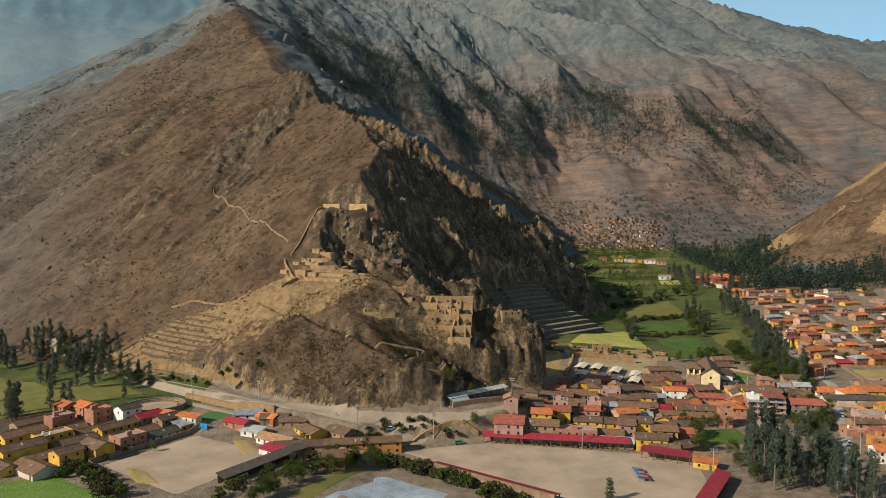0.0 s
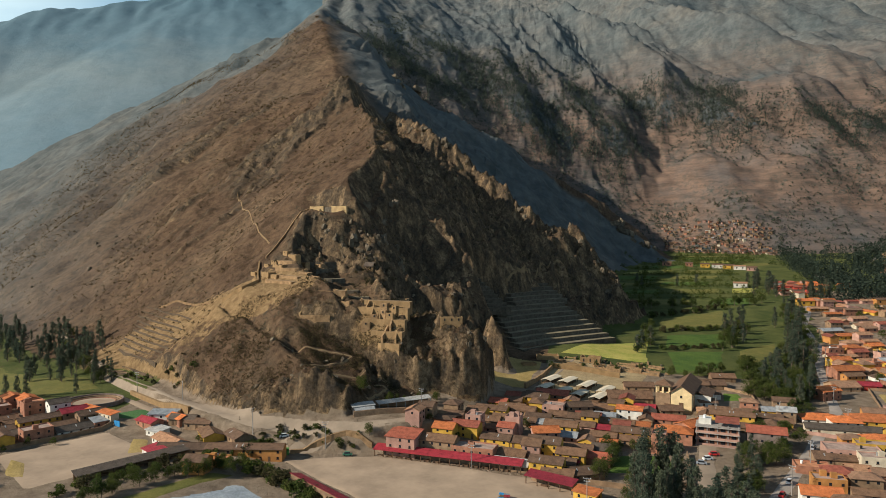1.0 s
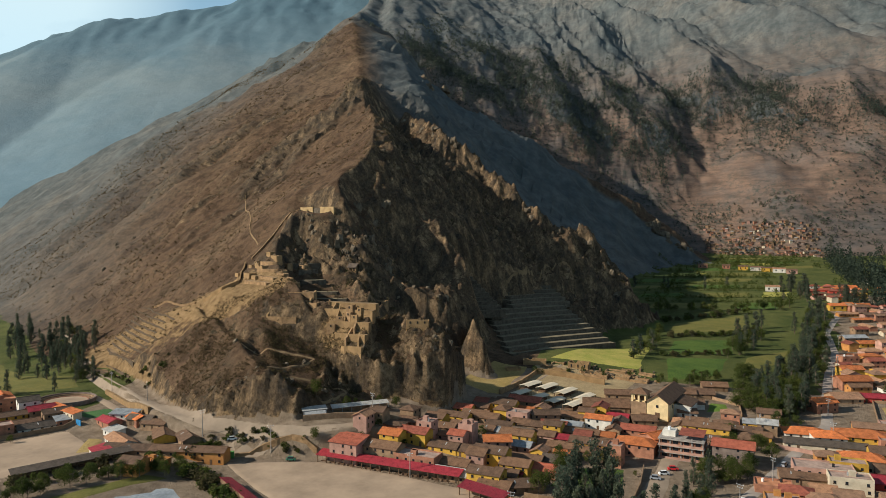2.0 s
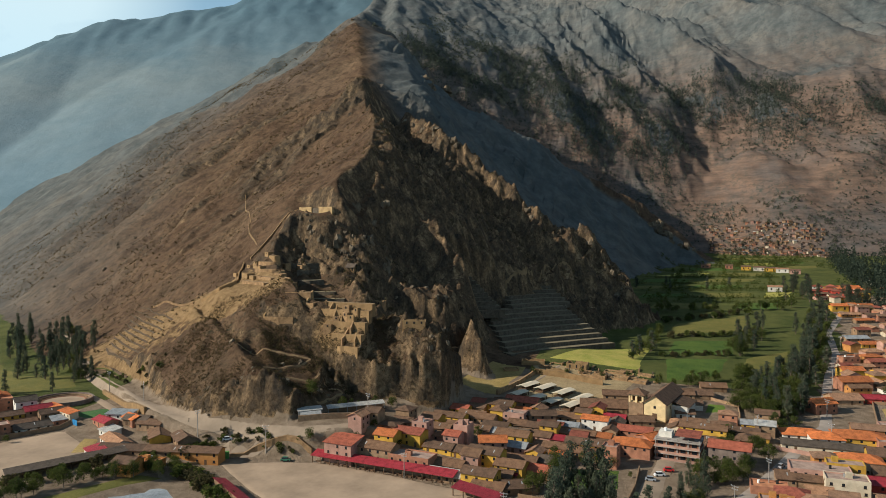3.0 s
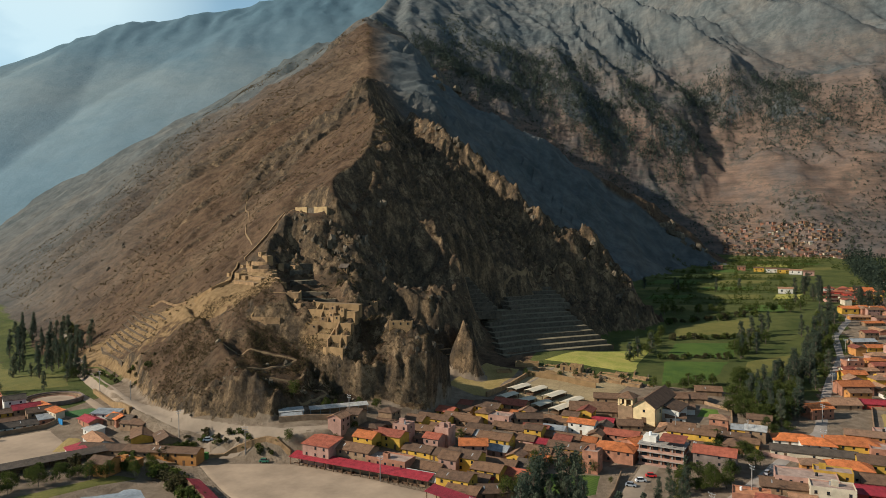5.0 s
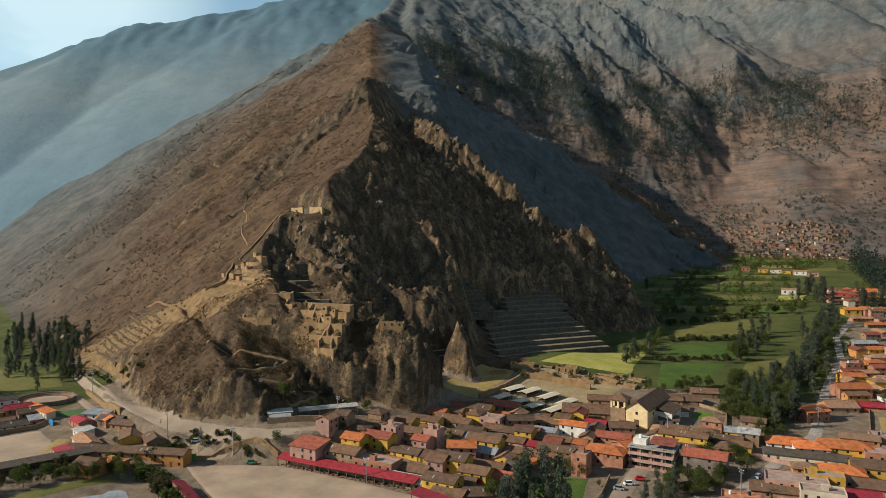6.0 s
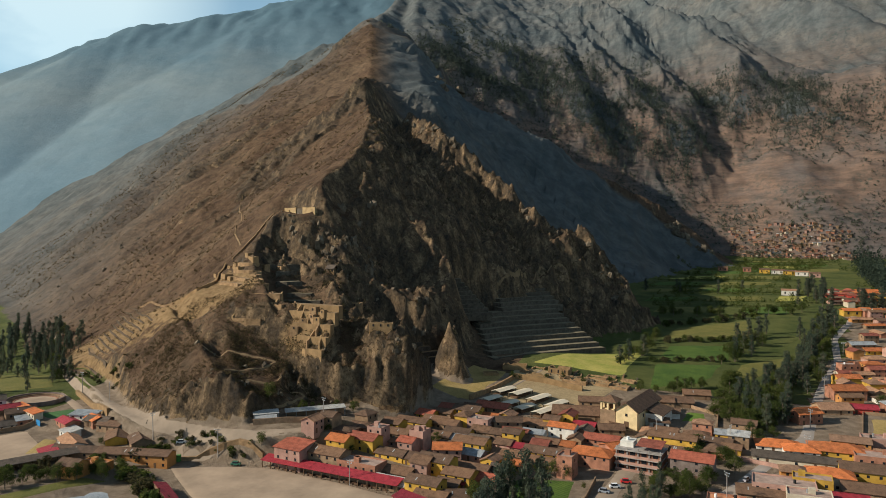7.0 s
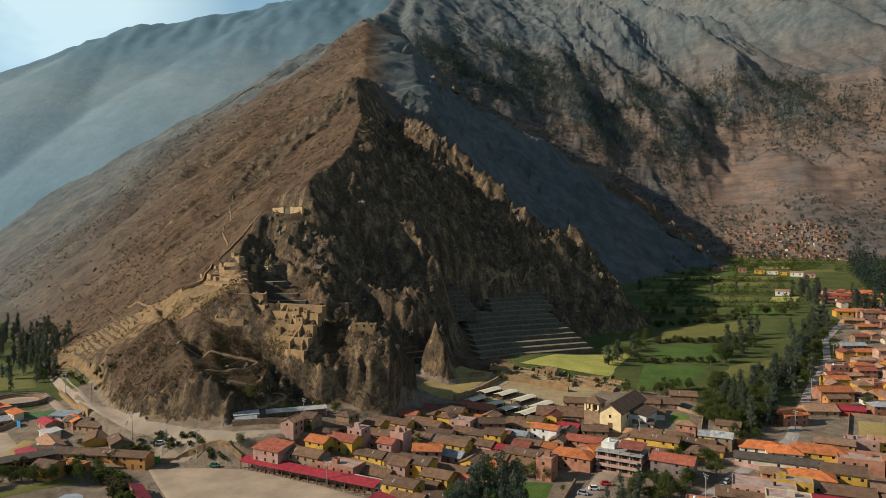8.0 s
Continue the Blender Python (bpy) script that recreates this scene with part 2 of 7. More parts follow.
    # small crags wherever the hill is steep
    tough = np.clip((d + 2) / 6, 0, 1) * np.clip((290 - y) / 40, 0, 1) + np.clip((150 - y) / 12, 0, 1) * np.clip((x + 30) / 20, 0, 1) * (1 - bell(x, y, -16, 143, 15, 9)) * (1 - in_s) * (1 - 0.85 * np.clip((2 - x) / 3, 0, 1) * np.clip(back_d / 2 - 1, 0, 1) * np.clip((138 - y) / 3, 0, 1)) + np.clip(1.3 - np.abs(y - 173) / 7, 0, 1) * np.clip((x + 34) / 4, 0, 1)
    flat_t = (1 - shelf) * (1 - in_t) * (1 - 0.9 * hollow * np.clip((167 - y) / 3, 0, 1) * np.clip((18 - d) / 3, 0, 1) * np.clip((d + 4) / 3, 0, 1)) * (1 - in_s)
    east = np.clip((d - 1) / 5, 0, 1) * np.clip((y - 148) / 10, 0, 1)
    ribs = east * ridged(y + 0.35 * x + 1.5 * fbm(x, y, 9, 2, 57), x * 0.42, 3.6, 3, 58, 0.6) + (1 - east) * ridged(x + 0.2 * y + 1.5 * fbm(x, y, 9, 2, 59), y * 0.55, 3.4, 3, 60, 0.6)
    hill = hill + np.clip(tough, 0, 1) * flat_t * (0.95 * ribs + 0.9 * ridged(x, y, 2.2, 2, 55, 0.6) + 0.45 * fbm(x, y, 1.4, 2, 56)) * np.clip((hill - g - 0.8) / 3, 0, 1)
    # smooth union with the valley floor
    w = 0.6 + 1.8 * np.clip((-x - 25) / 30, 0, 1) + 3 * np.clip((y - 300) / 200, 0, 1)
    z = g + soft(hill - g, w)
    return z


def range_west(x, y):
    """The tall mountain range behind the hill's western flank."""
    west = spine(x, y, ((-2300, 260, 200), (-1310, 540, 170), (-891, 735, 228), (-738, 889, 334), (-542, 1019, 395), (-308, 1155, 440), (-80, 1310, 480)), 0.55, 0.66)
    run, drop = 0.83 * x + 0.55 * y, 0.55 * x - 0.83 * y
    run = run + 18 * fbm(x, y, 120, 3, 103)
    grow = np.clip((330 - x) / 300, 0, 1)
    return west + grow * (1.0 * ridged(run, drop * 0.2, 120, 3, 101, 0.5) + (0.5 + 4.2 * np.clip((west - 240) / 120, 0, 1)) * ridged(run + 0.2 * drop, drop * 0.25, 46, 4, 102, 0.6))


GRID = {}


def land_at(x, y):
    """The height of the ground sheet at a place."""
    xs, ys, zs = GRID["x"], GRID["y"], GRID["z"]
    i, j = min(max(int(np.searchsorted(xs, x)) - 1, 0), len(xs) - 2), min(max(int(np.searchsorted(ys, y)) - 1, 0), len(ys) - 2)
    u, v = (x - xs[i]) / (xs[i + 1] - xs[i]), (y - ys[j]) / (ys[j + 1] - ys[j])
    return float((zs[j, i] * (1 - u) + zs[j, i + 1] * u) * (1 - v) + (zs[j + 1, i] * (1 - u) + zs[j + 1, i + 1] * u) * v)


# ---- materials ----
def mat(name):
    m = bpy.data.materials.new(name)
    m.use_nodes = True
    nt = m.node_tree
    b = nt.nodes["Principled BSDF"]
    b.inputs["Specular IOR Level"].default_value = 0.25
    return m, nt, b


def node(nt, kind, **inputs):
    n = nt.nodes.new("ShaderNode" + kind)
    for key, value in inputs.items():
        n.inputs[key.replace("_", " ")].default_value = value
    return n


def ramp(nt, src, stops):
    r = nt.nodes.new("ShaderNodeValToRGB")
    el = r.color_ramp.elements
    while len(el) < len(stops):
        el.new(0.5)
    for e, (p, c) in zip(el, stops):
        e.position, e.color = p, (*c, 1) if len(c) == 3 else c
    nt.links.new(src, r.inputs[0])
    return r.outputs[0]


def mixc(nt, fac, a, b, mode="MIX"):
    m = nt.nodes.new("ShaderNodeMixRGB")
    m.blend_type = mode
    for sock, v in zip(m.inputs, (fac, a, b)):
        if hasattr(v, "links"):
            nt.links.new(v, sock)
        else:
            sock.default_value = v if isinstance(v, (int, float)) else (*v, 1)
    return m.outputs[0]


def tex(nt, scale, detail=5, rough=0.55, stretch=None):
    co = nt.nodes.new("ShaderNodeNewGeometry")
    n = node(nt, "TexNoise", Scale=scale, Detail=detail, Roughness=rough)
    src = co.outputs["Position"]
    if stretch:
        mp = node(nt, "Mapping", Scale=stretch)
        nt.links.new(src, mp.inputs[0])
        src = mp.outputs[0]
    nt.links.new(src, n.inputs["Vector"])
    return n.outputs["Fac"]


def bump(nt, b, height, strength, distance):
    n = node(nt, "Bump", Strength=strength, Distance=distance)
    nt.links.new(height, n.inputs["Height"])
    nt.links.new(n.outputs[0], b.inputs["Normal"])


def plain(name, colour, scale=3.0, vary=0.25, rough=0.85, fine=14.0, metal=0.0, per_object=0.0):
    """A worn, slightly uneven surface of one colour."""
    m, nt, b = mat(name)
    dark, light = [c * (1 - vary) for c in colour], [min(1, c * (1 + vary)) for c in colour]
    c = ramp(nt, tex(nt, scale, 4), ((0.3, dark), (0.7, light)))
    c = mixc(nt, 0.5 * vary, c, ramp(nt, tex(nt, fine, 6), ((0.35, (0.25, 0.22, 0.2)), (0.65, (1, 1, 1)))), "MULTIPLY")
    if per_object:
        info = nt.nodes.new("ShaderNodeObjectInfo")
        c = mixc(nt, 1.0, c, ramp(nt, info.outputs["Random"], ((0.0, (1 - per_object,) * 3), (1.0, (1, 1, 1)))), "MULTIPLY")
    nt.links.new(c, b.inputs["Base Color"])
    b.inputs["Roughness"].default_value, b.inputs["Metallic"].default_value = rough, metal
    bump(nt, b, tex(nt, fine, 4), 0.35, 0.05)
    return m


def land_material():
    m, nt, b = mat("hillside")
    geo = nt.nodes.new("ShaderNodeNewGeometry")
    sep = nt.nodes.new("ShaderNodeSeparateXYZ")
    nt.links.new(geo.outputs["True Normal"], sep.inputs[0])
    # dry grass and reddish soil, three sizes of patches
    grass = ramp(nt, tex(nt, 0.03, 6, 0.6), ((0.3, (0.086, 0.052, 0.032)), (0.5, (0.132, 0.083, 0.051)), (0.7, (0.180, 0.119, 0.073))))
    grass = mixc(nt, 0.75, grass, ramp(nt, tex(nt, 0.22, 7, 0.65), ((0.36, (0.36, 0.34, 0.30)), (0.52, (0.9, 0.9, 0.88)), (0.68, (1.1, 1.08, 1.02)))), "MULTIPLY")
    grass = mixc(nt, 0.6, grass, ramp(nt, tex(nt, 0.62, 8, 0.75), ((0.38, (0.45, 0.44, 0.42)), (0.62, (1.28, 1.27, 1.24)))), "MULTIPLY")
    shrubs = ramp(nt, tex(nt, 0.9, 5, 0.6), ((0.56, (0, 0, 0)), (0.64, (1, 1, 1))))
    patch = ramp(nt, tex(nt, 0.06, 5, 0.6), ((0.45, (0.15,) * 3), (0.65, (1, 1, 1))))
    fac = mixc(nt, 1.0, shrubs, patch, "MULTIPLY")
    grass = mixc(nt, fac, grass, (0.050, 0.044, 0.027))
    blot = ramp(nt, tex(nt, 0.045, 8, 0.68, (1.0, 0.55, 1.0)), ((0.54, (0, 0, 0)), (0.66, (0.5, 0.5, 0.5))))
    grass = mixc(nt, blot, grass, (0.062, 0.048, 0.032))
    # mask for haze painted over the high far slopes as a greyer scrub colour
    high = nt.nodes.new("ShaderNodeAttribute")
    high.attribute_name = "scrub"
    # bare rock on the steep parts
    rock = ramp(nt, tex(nt, 0.35, 8, 0.7, (1, 1, 0.35)), ((0.3, (0.034, 0.032, 0.029)), (0.5, (0.122, 0.086, 0.053)), (0.65, (0.34, 0.228, 0.128))))
    rock = mixc(nt, 0.8, rock, ramp(nt, tex(nt, 1.6, 6, 0.7), ((0.35, (0.35, 0.33, 0.3)), (0.6, (1, 1, 1)))), "MULTIPLY")
    add = node(nt, "Math")
    add.operation = "ADD"
    nt.links.new(sep.outputs["Z"], add.inputs[0])
    sub = node(nt, "Math")
    sub.operation = "MULTIPLY_ADD"
    nt.links.new(tex(nt, 0.3, 5), sub.inputs[0])
    sub.inputs[1].default_value, sub.inputs[2].default_value = 0.30, -0.15
    nt.links.new(sub.outputs[0], add.inputs[1])
    steep = ramp(nt, add.outputs[0], ((0.50, (1, 1, 1)), (0.63, (0, 0, 0))))
    c = mixc(nt, steep, grass, rock)
    crags = nt.nodes.new("ShaderNodeAttribute")
    crags.attribute_name = "outcrop"
    c = mixc(nt, crags.outputs["Fac"], c, mixc(nt, 0.5, rock, (0.060, 0.054, 0.042)))
    # the mountain across the side valley: red-brown earth with old field lines below, haze-greyed slopes above
    far = nt.nodes.new("ShaderNodeAttribute")
    far.attribute_name = "far_side"
    soil = ramp(nt, tex(nt, 0.016, 8, 0.66), ((0.30, (0.088, 0.090, 0.088)), (0.43, (0.128, 0.102, 0.088)), (0.56, (0.172, 0.114, 0.084))))
    lines = ramp(nt, tex(nt, 0.06, 8, 0.75, (0.7, 0.9, 4.0)), ((0.38, (0.46, 0.52, 0.54)), (0.58, (1.14, 1.12, 1.10))))
    soil = mixc(nt, 0.7, soil, lines, "MULTIPLY")
    bushes = mixc(nt, 1.0, ramp(nt, tex(nt, 0.30, 6, 0.7), ((0.50, (0, 0, 0)), (0.60, (0.8, 0.8, 0.8)))), ramp(nt, tex(nt, 0.022, 6, 0.65), ((0.42, (0.1, 0.1, 0.1)), (0.58, (1, 1, 1)))), "MULTIPLY")
    soil = mixc(nt, bushes, soil, (0.058, 0.066, 0.056))
    c = mixc(nt, far.outputs["Fac"], c, soil)
    # haze is put into this colour as a cool blue-grey
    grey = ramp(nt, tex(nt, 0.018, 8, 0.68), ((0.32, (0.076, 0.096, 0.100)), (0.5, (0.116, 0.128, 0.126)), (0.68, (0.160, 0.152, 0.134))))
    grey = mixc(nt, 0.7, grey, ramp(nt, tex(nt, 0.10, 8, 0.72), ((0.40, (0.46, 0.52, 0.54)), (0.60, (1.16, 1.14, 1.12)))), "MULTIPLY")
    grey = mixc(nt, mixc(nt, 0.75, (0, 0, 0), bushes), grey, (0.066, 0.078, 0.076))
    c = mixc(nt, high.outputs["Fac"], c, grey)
    # attribute masks: trodden earth, woods; haze is painted into the blue-grey woods colour
    for key, colour, detail in (("earth", ((0.155, 0.096, 0.046), (0.300, 0.196, 0.096)), 0.8), ("woods", ((0.066, 0.078, 0.082), (0.108, 0.112, 0.108)), 0.16), ("green", ((0.052, 0.068, 0.019), (0.112, 0.116, 0.036)), 0.12), ("town", ((0.16, 0.118, 0.080), (0.27, 0.205, 0.145)), 0.5)):
        at = nt.nodes.new("ShaderNodeAttribute")
        at.attribute_name = key
        edge = node(nt, "Math")
        edge.operation = "MULTIPLY_ADD"
        nt.links.new(tex(nt, 0.4, 6, 0.65), edge.inputs[0])
        edge.inputs[1].default_value = 0.7
        nt.links.new(at.outputs["Fac"], edge.inputs[2])
        c = mixc(nt, ramp(nt, edge.outputs[0], ((0.78, (0, 0, 0)), (0.9, (1, 1, 1)))), c, ramp(nt, tex(nt, detail, 7, 0.65), ((0.35, colour[0]), (0.65, colour[1]))))
    nt.links.new(c, b.inputs["Base Color"])
    b.inputs["Roughness"].default_value = 0.95
    b.inputs["Specular IOR Level"].default_value = 0.1
    rough = mixc(nt, 0.5, tex(nt, 0.9, 8, 0.7), tex(nt, 0.11, 8, 0.7))
    rough = mixc(nt, 0.3, rough, tex(nt, 2.6, 8, 0.75))
    bump(nt, b, rough, 0.9, 1.3)
    return m


# ---- ground: one sheet from the town to the skyline ----
def axis(fine_a, fine_b, step, far_a, far_b, grow, grow_low, near=3.4, near_to=860):
    """Grid lines, fine in the middle, that widen outwards; steps stay small as far as near_to."""
    mid = list(np.arange(fine_a, fine_b + step / 2, step))
    up, s = [fine_b], step
    while up[-1] < far_b:
        s = min(s * grow, near if up[-1] < near_to else 22)
        up.append(up[-1] + s)
    dn, s = [fine_a], step
    while dn[-1] > far_a:
        s = min(s * grow_low, 22)
        dn.append(dn[-1] - s)
    return np.array(dn[:0:-1] + mid + up[1:])


def woods_at(x, y, z):
    """How wooded the mountain wall across the side valley is, 0 to 1."""
    low = np.interp(x, (-113, -87, -41, 22, 73, 107, 112, 126, 170, 260), (150, 144, 115, 85, 66, 84, 116, 119, 106, 95))
    top = np.interp(x, (-113, -90, -34, 18, 65, 107, 178, 209, 300), (190, 204, 182, 192, 172, 164, 158, 132, 118))
    band = np.clip((z - low + 18) / 46, 0, 1) * np.clip((top + 18 - z) / 52, 0, 1) * np.clip((y - 500) / 40, 0, 1) * np.clip((x + 170) / 40, 0, 1)
    return np.clip(band * (0.78 + 1.1 * fbm(x, y, 48, 5, 201, 0.68)), 0, 1)


def masks(x, y, z):
    g = valley(x, y)
    high = z - g
    slope_foot = np.clip(1 - high / 9, 0, 1)
    earth = bell(x, y, -62, 153, 26, 12) * 0.72 + bell(x, y, -24, 146, 12, 7) * 0.82 + bell(x, y, 0, 137, 6, 4) * 0.8 + bell(x, y, -34, 152, 12, 6) * 0.78 + bell(x, y, -42, 138, 11, 6) * 0.35
    earth = earth + np.where((x > 190) & (y < 500), 0.36 + 0.5 * fbm(x, y, 30, 4, 209), 0)
    earth = np.where(high > 0.6, earth, 0) + np.where((high < 2.5) & (y < 150) & (x < 22) & (x > -70) & (y > 112), 0.5 * slope_foot, 0)
    woods = woods_at(x, y, z) * 0.55
    woods = np.maximum(woods, np.where((y > 330) & (high < 6) & (x > 120), 0.45 + 0.3 * fbm(x, y, 60, 2, 207), 0))
    green = np.where((high < 1.2) & (x > 30) & (y > 172), 0.75, 0) + np.where((high < 1.0) & (x < -45) & (y > 122), 0.6, 0)
    town = np.where((high < 0.8) & (y < 172) & (x > -70), 0.8, 0) * (1 - np.clip((green), 0, 1))
    town = np.maximum(town, np.where((high < 1.5) & (x > 88 + 0.28 * (y - 170) + 4 * fbm(x, y, 14, 3, 208)) & (y < 330), 0.8, 0))
    left = np.interp(y, CREST_Y, CREST_X) - x
    # scrub marks where haze is painted: far flank, heights, shaded back slope
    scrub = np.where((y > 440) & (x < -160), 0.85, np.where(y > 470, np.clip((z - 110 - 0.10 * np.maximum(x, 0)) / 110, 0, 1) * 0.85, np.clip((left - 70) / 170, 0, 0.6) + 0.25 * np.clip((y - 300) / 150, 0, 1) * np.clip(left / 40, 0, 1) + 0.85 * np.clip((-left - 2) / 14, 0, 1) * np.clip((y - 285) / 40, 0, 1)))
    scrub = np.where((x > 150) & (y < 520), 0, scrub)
    far_side = np.clip((y - 478 - 0.1 * x) / 20, 0, 1) * np.where(left > -30, 0, 1)
    rocky = outcrop(x, y) * np.where((left > -2) & (y < 520), 0.55, 0)
    return {"scrub": scrub, "outcrop": rocky, "far_side": far_side, "earth": earth, "woods": woods, "green": np.where(town > 0.5, 0, green), "town": town}


def sheet(name, xs, ys, gz, material):
    gx, gy = np.meshgrid(xs, ys)
    nx, ny = len(xs), len(ys)
    co = np.stack([gx, gy, gz], -1).reshape(-1, 3)
    idx = np.arange(nx * ny).reshape(ny, nx)
    quads = np.stack([idx[:-1, :-1], idx[:-1, 1:], idx[1:, 1:], idx[1:, :-1]], -1).reshape(-1, 4)
    me = bpy.data.meshes.new(name)
    me.vertices.add(len(co))
    me.vertices.foreach_set("co", co.ravel())
    me.loops.add(quads.size)
    me.loops.foreach_set("vertex_index", quads.ravel().astype(np.int32))
    me.polygons.add(len(quads))
    me.polygons.foreach_set("loop_start", np.arange(0, quads.size, 4, dtype=np.int32))
    me.polygons.foreach_set("use_smooth", np.ones(len(quads), dtype=bool))
    me.update()
    me.materials.append(material)
    return me


def build_ground():
    xs = axis(-66, 50, 0.4, -2600, 1500, 1.022, 1.022, 3.0, 230)
    ys = axis(114, 250, 0.4, -500, 2300, 1.016, 1.06)
    gx, gy = np.meshgrid(xs, ys)
    gz = land(gx, gy)
    GRID["x"], GRID["y"], GRID["z"] = xs, ys, gz
    me = sheet("ground", xs, ys, gz, land_material())
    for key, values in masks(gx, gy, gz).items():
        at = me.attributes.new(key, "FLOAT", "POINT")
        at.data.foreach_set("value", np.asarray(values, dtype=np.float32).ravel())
    return tagged(new("ground", me), "dry brown hillside and valley floor with rocky cliffs", "ground", kind="structure")


def build_range():
    xs, ys = np.arange(-2000, 401, 6.0), np.arange(282, 1601, 6.0)
    gx, gy = np.meshgrid(xs, ys)
    m, nt, b = mat("far_haze_slopes")
    geo, sep = nt.nodes.new("ShaderNodeNewGeometry"), nt.nodes.new("ShaderNodeSeparateXYZ")
    nt.links.new(geo.outputs["Position"], sep.inputs[0])
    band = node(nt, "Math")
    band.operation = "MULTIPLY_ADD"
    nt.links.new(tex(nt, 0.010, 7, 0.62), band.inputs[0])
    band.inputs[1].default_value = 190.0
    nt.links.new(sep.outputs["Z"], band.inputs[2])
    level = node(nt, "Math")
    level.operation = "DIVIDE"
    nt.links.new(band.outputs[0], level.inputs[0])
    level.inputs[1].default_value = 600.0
    # haze is painted into the range: blue-grey by height, darkest at the top
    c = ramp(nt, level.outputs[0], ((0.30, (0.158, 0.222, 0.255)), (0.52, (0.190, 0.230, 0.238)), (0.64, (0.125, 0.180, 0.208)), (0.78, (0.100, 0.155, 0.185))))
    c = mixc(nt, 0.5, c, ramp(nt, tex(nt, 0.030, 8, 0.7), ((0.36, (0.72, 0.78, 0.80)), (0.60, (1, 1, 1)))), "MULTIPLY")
    nt.links.new(c, b.inputs["Base Color"])
    b.inputs["Roughness"].default_value = 1.0
    b.inputs["Specular IOR Level"].default_value = 0.0
    bump(nt, b, tex(nt, 0.05, 9, 0.72), 0.35, 4.0)
    return tagged(new("mountain_range", sheet("mountain_range", xs, ys, np.maximum(range_west(gx, gy), -30), m)), "distant mountain range with furrowed slopes, haze painted in as grey-blue", "mountain", kind="structure")


ground = build_ground()
build_range()


# ---- building helpers ----
def part(name, bm, material, parent=None, label=""):
    me = bpy.data.meshes.new(name)
    bm.to_mesh(me)
    bm.free()
    me.materials.append(material)
    ob = new(name, me)
    if parent is not None:
        ob.parent = parent
    return tagged(ob, label)


def thing(name, x, y, z, rot=0.0, label="", category="", group="", kind=""):
    ob = new(name)
    ob.empty_display_size = 0.2
    ob.matrix_basis = pose(x, y, z, 0, 0, rot)
    return tagged(ob, label, category, group, kind)


def box(bm, x0, y0, z0, x1, y1, z1, taper=0.0):
    """A box, whose top is drawn in by taper on each side."""
    v = [bm.verts.new(c) for c in ((x0, y0, z0), (x1, y0, z0), (x1, y1, z0), (x0, y1, z0), (x0 + taper, y0 + taper, z1), (x1 - taper, y0 + taper, z1), (x1 - taper, y1 - taper, z1), (x0 + taper, y1 - taper, z1))]
    for f in ((3, 2, 1, 0), (4, 5, 6, 7), (0, 1, 5, 4), (1, 2, 6, 5), (2, 3, 7, 6), (3, 0, 4, 7)):
        bm.faces.new([v[i] for i in f])
    return v


def prism(bm, pts, z0, z1):
    """A flat polygon given a thickness."""
    lo, hi = [bm.verts.new((px, py, z0)) for px, py in pts], [bm.verts.new((px, py, z1)) for px, py in pts]
    bm.faces.new(hi)
    bm.faces.new(lo[::-1])
    n = len(pts)
    for i in range(n):
        bm.faces.new((lo[i], lo[(i + 1) % n], hi[(i + 1) % n], hi[i]))


def slab(bm, quad, thick):
    """A sloping four-cornered plate with a thickness, measured downwards."""
    hi = [bm.verts.new(c) for c in quad]
    lo = [bm.verts.new((c[0], c[1], c[2] - thick)) for c in quad]
    bm.faces.new(hi)
    bm.faces.new(lo[::-1])
    for i in range(4):
        bm.faces.new((lo[i], lo[(i + 1) % 4], hi[(i + 1) % 4], hi[i]))


def tube(bm, x, y, z0, z1, r0, r1, n=6, dx=0.0, dy=0.0):
    a = [bm.verts.new((x + r0 * math.cos(6.2832 * i / n), y + r0 * math.sin(6.2832 * i / n), z0)) for i in range(n)]
    b = [bm.verts.new((x + dx + r1 * math.cos(6.2832 * i / n), y + dy + r1 * math.sin(6.2832 * i / n), z1)) for i in range(n)]
    for i in range(n):
        bm.faces.new((a[i], a[(i + 1) % n], b[(i + 1) % n], b[i]))
    bm.faces.new(b)


# ---- materials of the town ----
def roof_material(name, colour, rib=16.0, strength=0.5, rough=0.85):
    """Rows of tiles or ribs down the slope, blotched by age."""
    m, nt, b = mat(name)
    co = nt.nodes.new("ShaderNodeTexCoord")
    wave = node(nt, "TexWave", Scale=rib * 0.32, Distortion=0.6, Detail=1.0)
    nt.links.new(co.outputs["Object"], wave.inputs["Vector"])
    c = ramp(nt, tex(nt, 1.4, 6, 0.7), ((0.3, [v * 0.55 for v in colour]), (0.5, colour), (0.72, [min(1, v * 1.35) for v in colour])))
    c = mixc(nt, 0.5, c, ramp(nt, wave.outputs["Fac"], ((0.1, (0.55,) * 3), (0.6, (1, 1, 1)))), "MULTIPLY")
    info = nt.nodes.new("ShaderNodeObjectInfo")
    c = mixc(nt, 1.0, c, ramp(nt, info.outputs["Random"], ((0.0, (0.66, 0.68, 0.70)), (0.5, (0.95, 0.92, 0.9)), (1.0, (1.22, 1.12, 1.0)))), "MULTIPLY")
    nt.links.new(c, b.inputs["Base Color"])
    b.inputs["Roughness"].default_value = rough
    bump(nt, b, wave.outputs["Fac"], strength, 0.04)
    return m


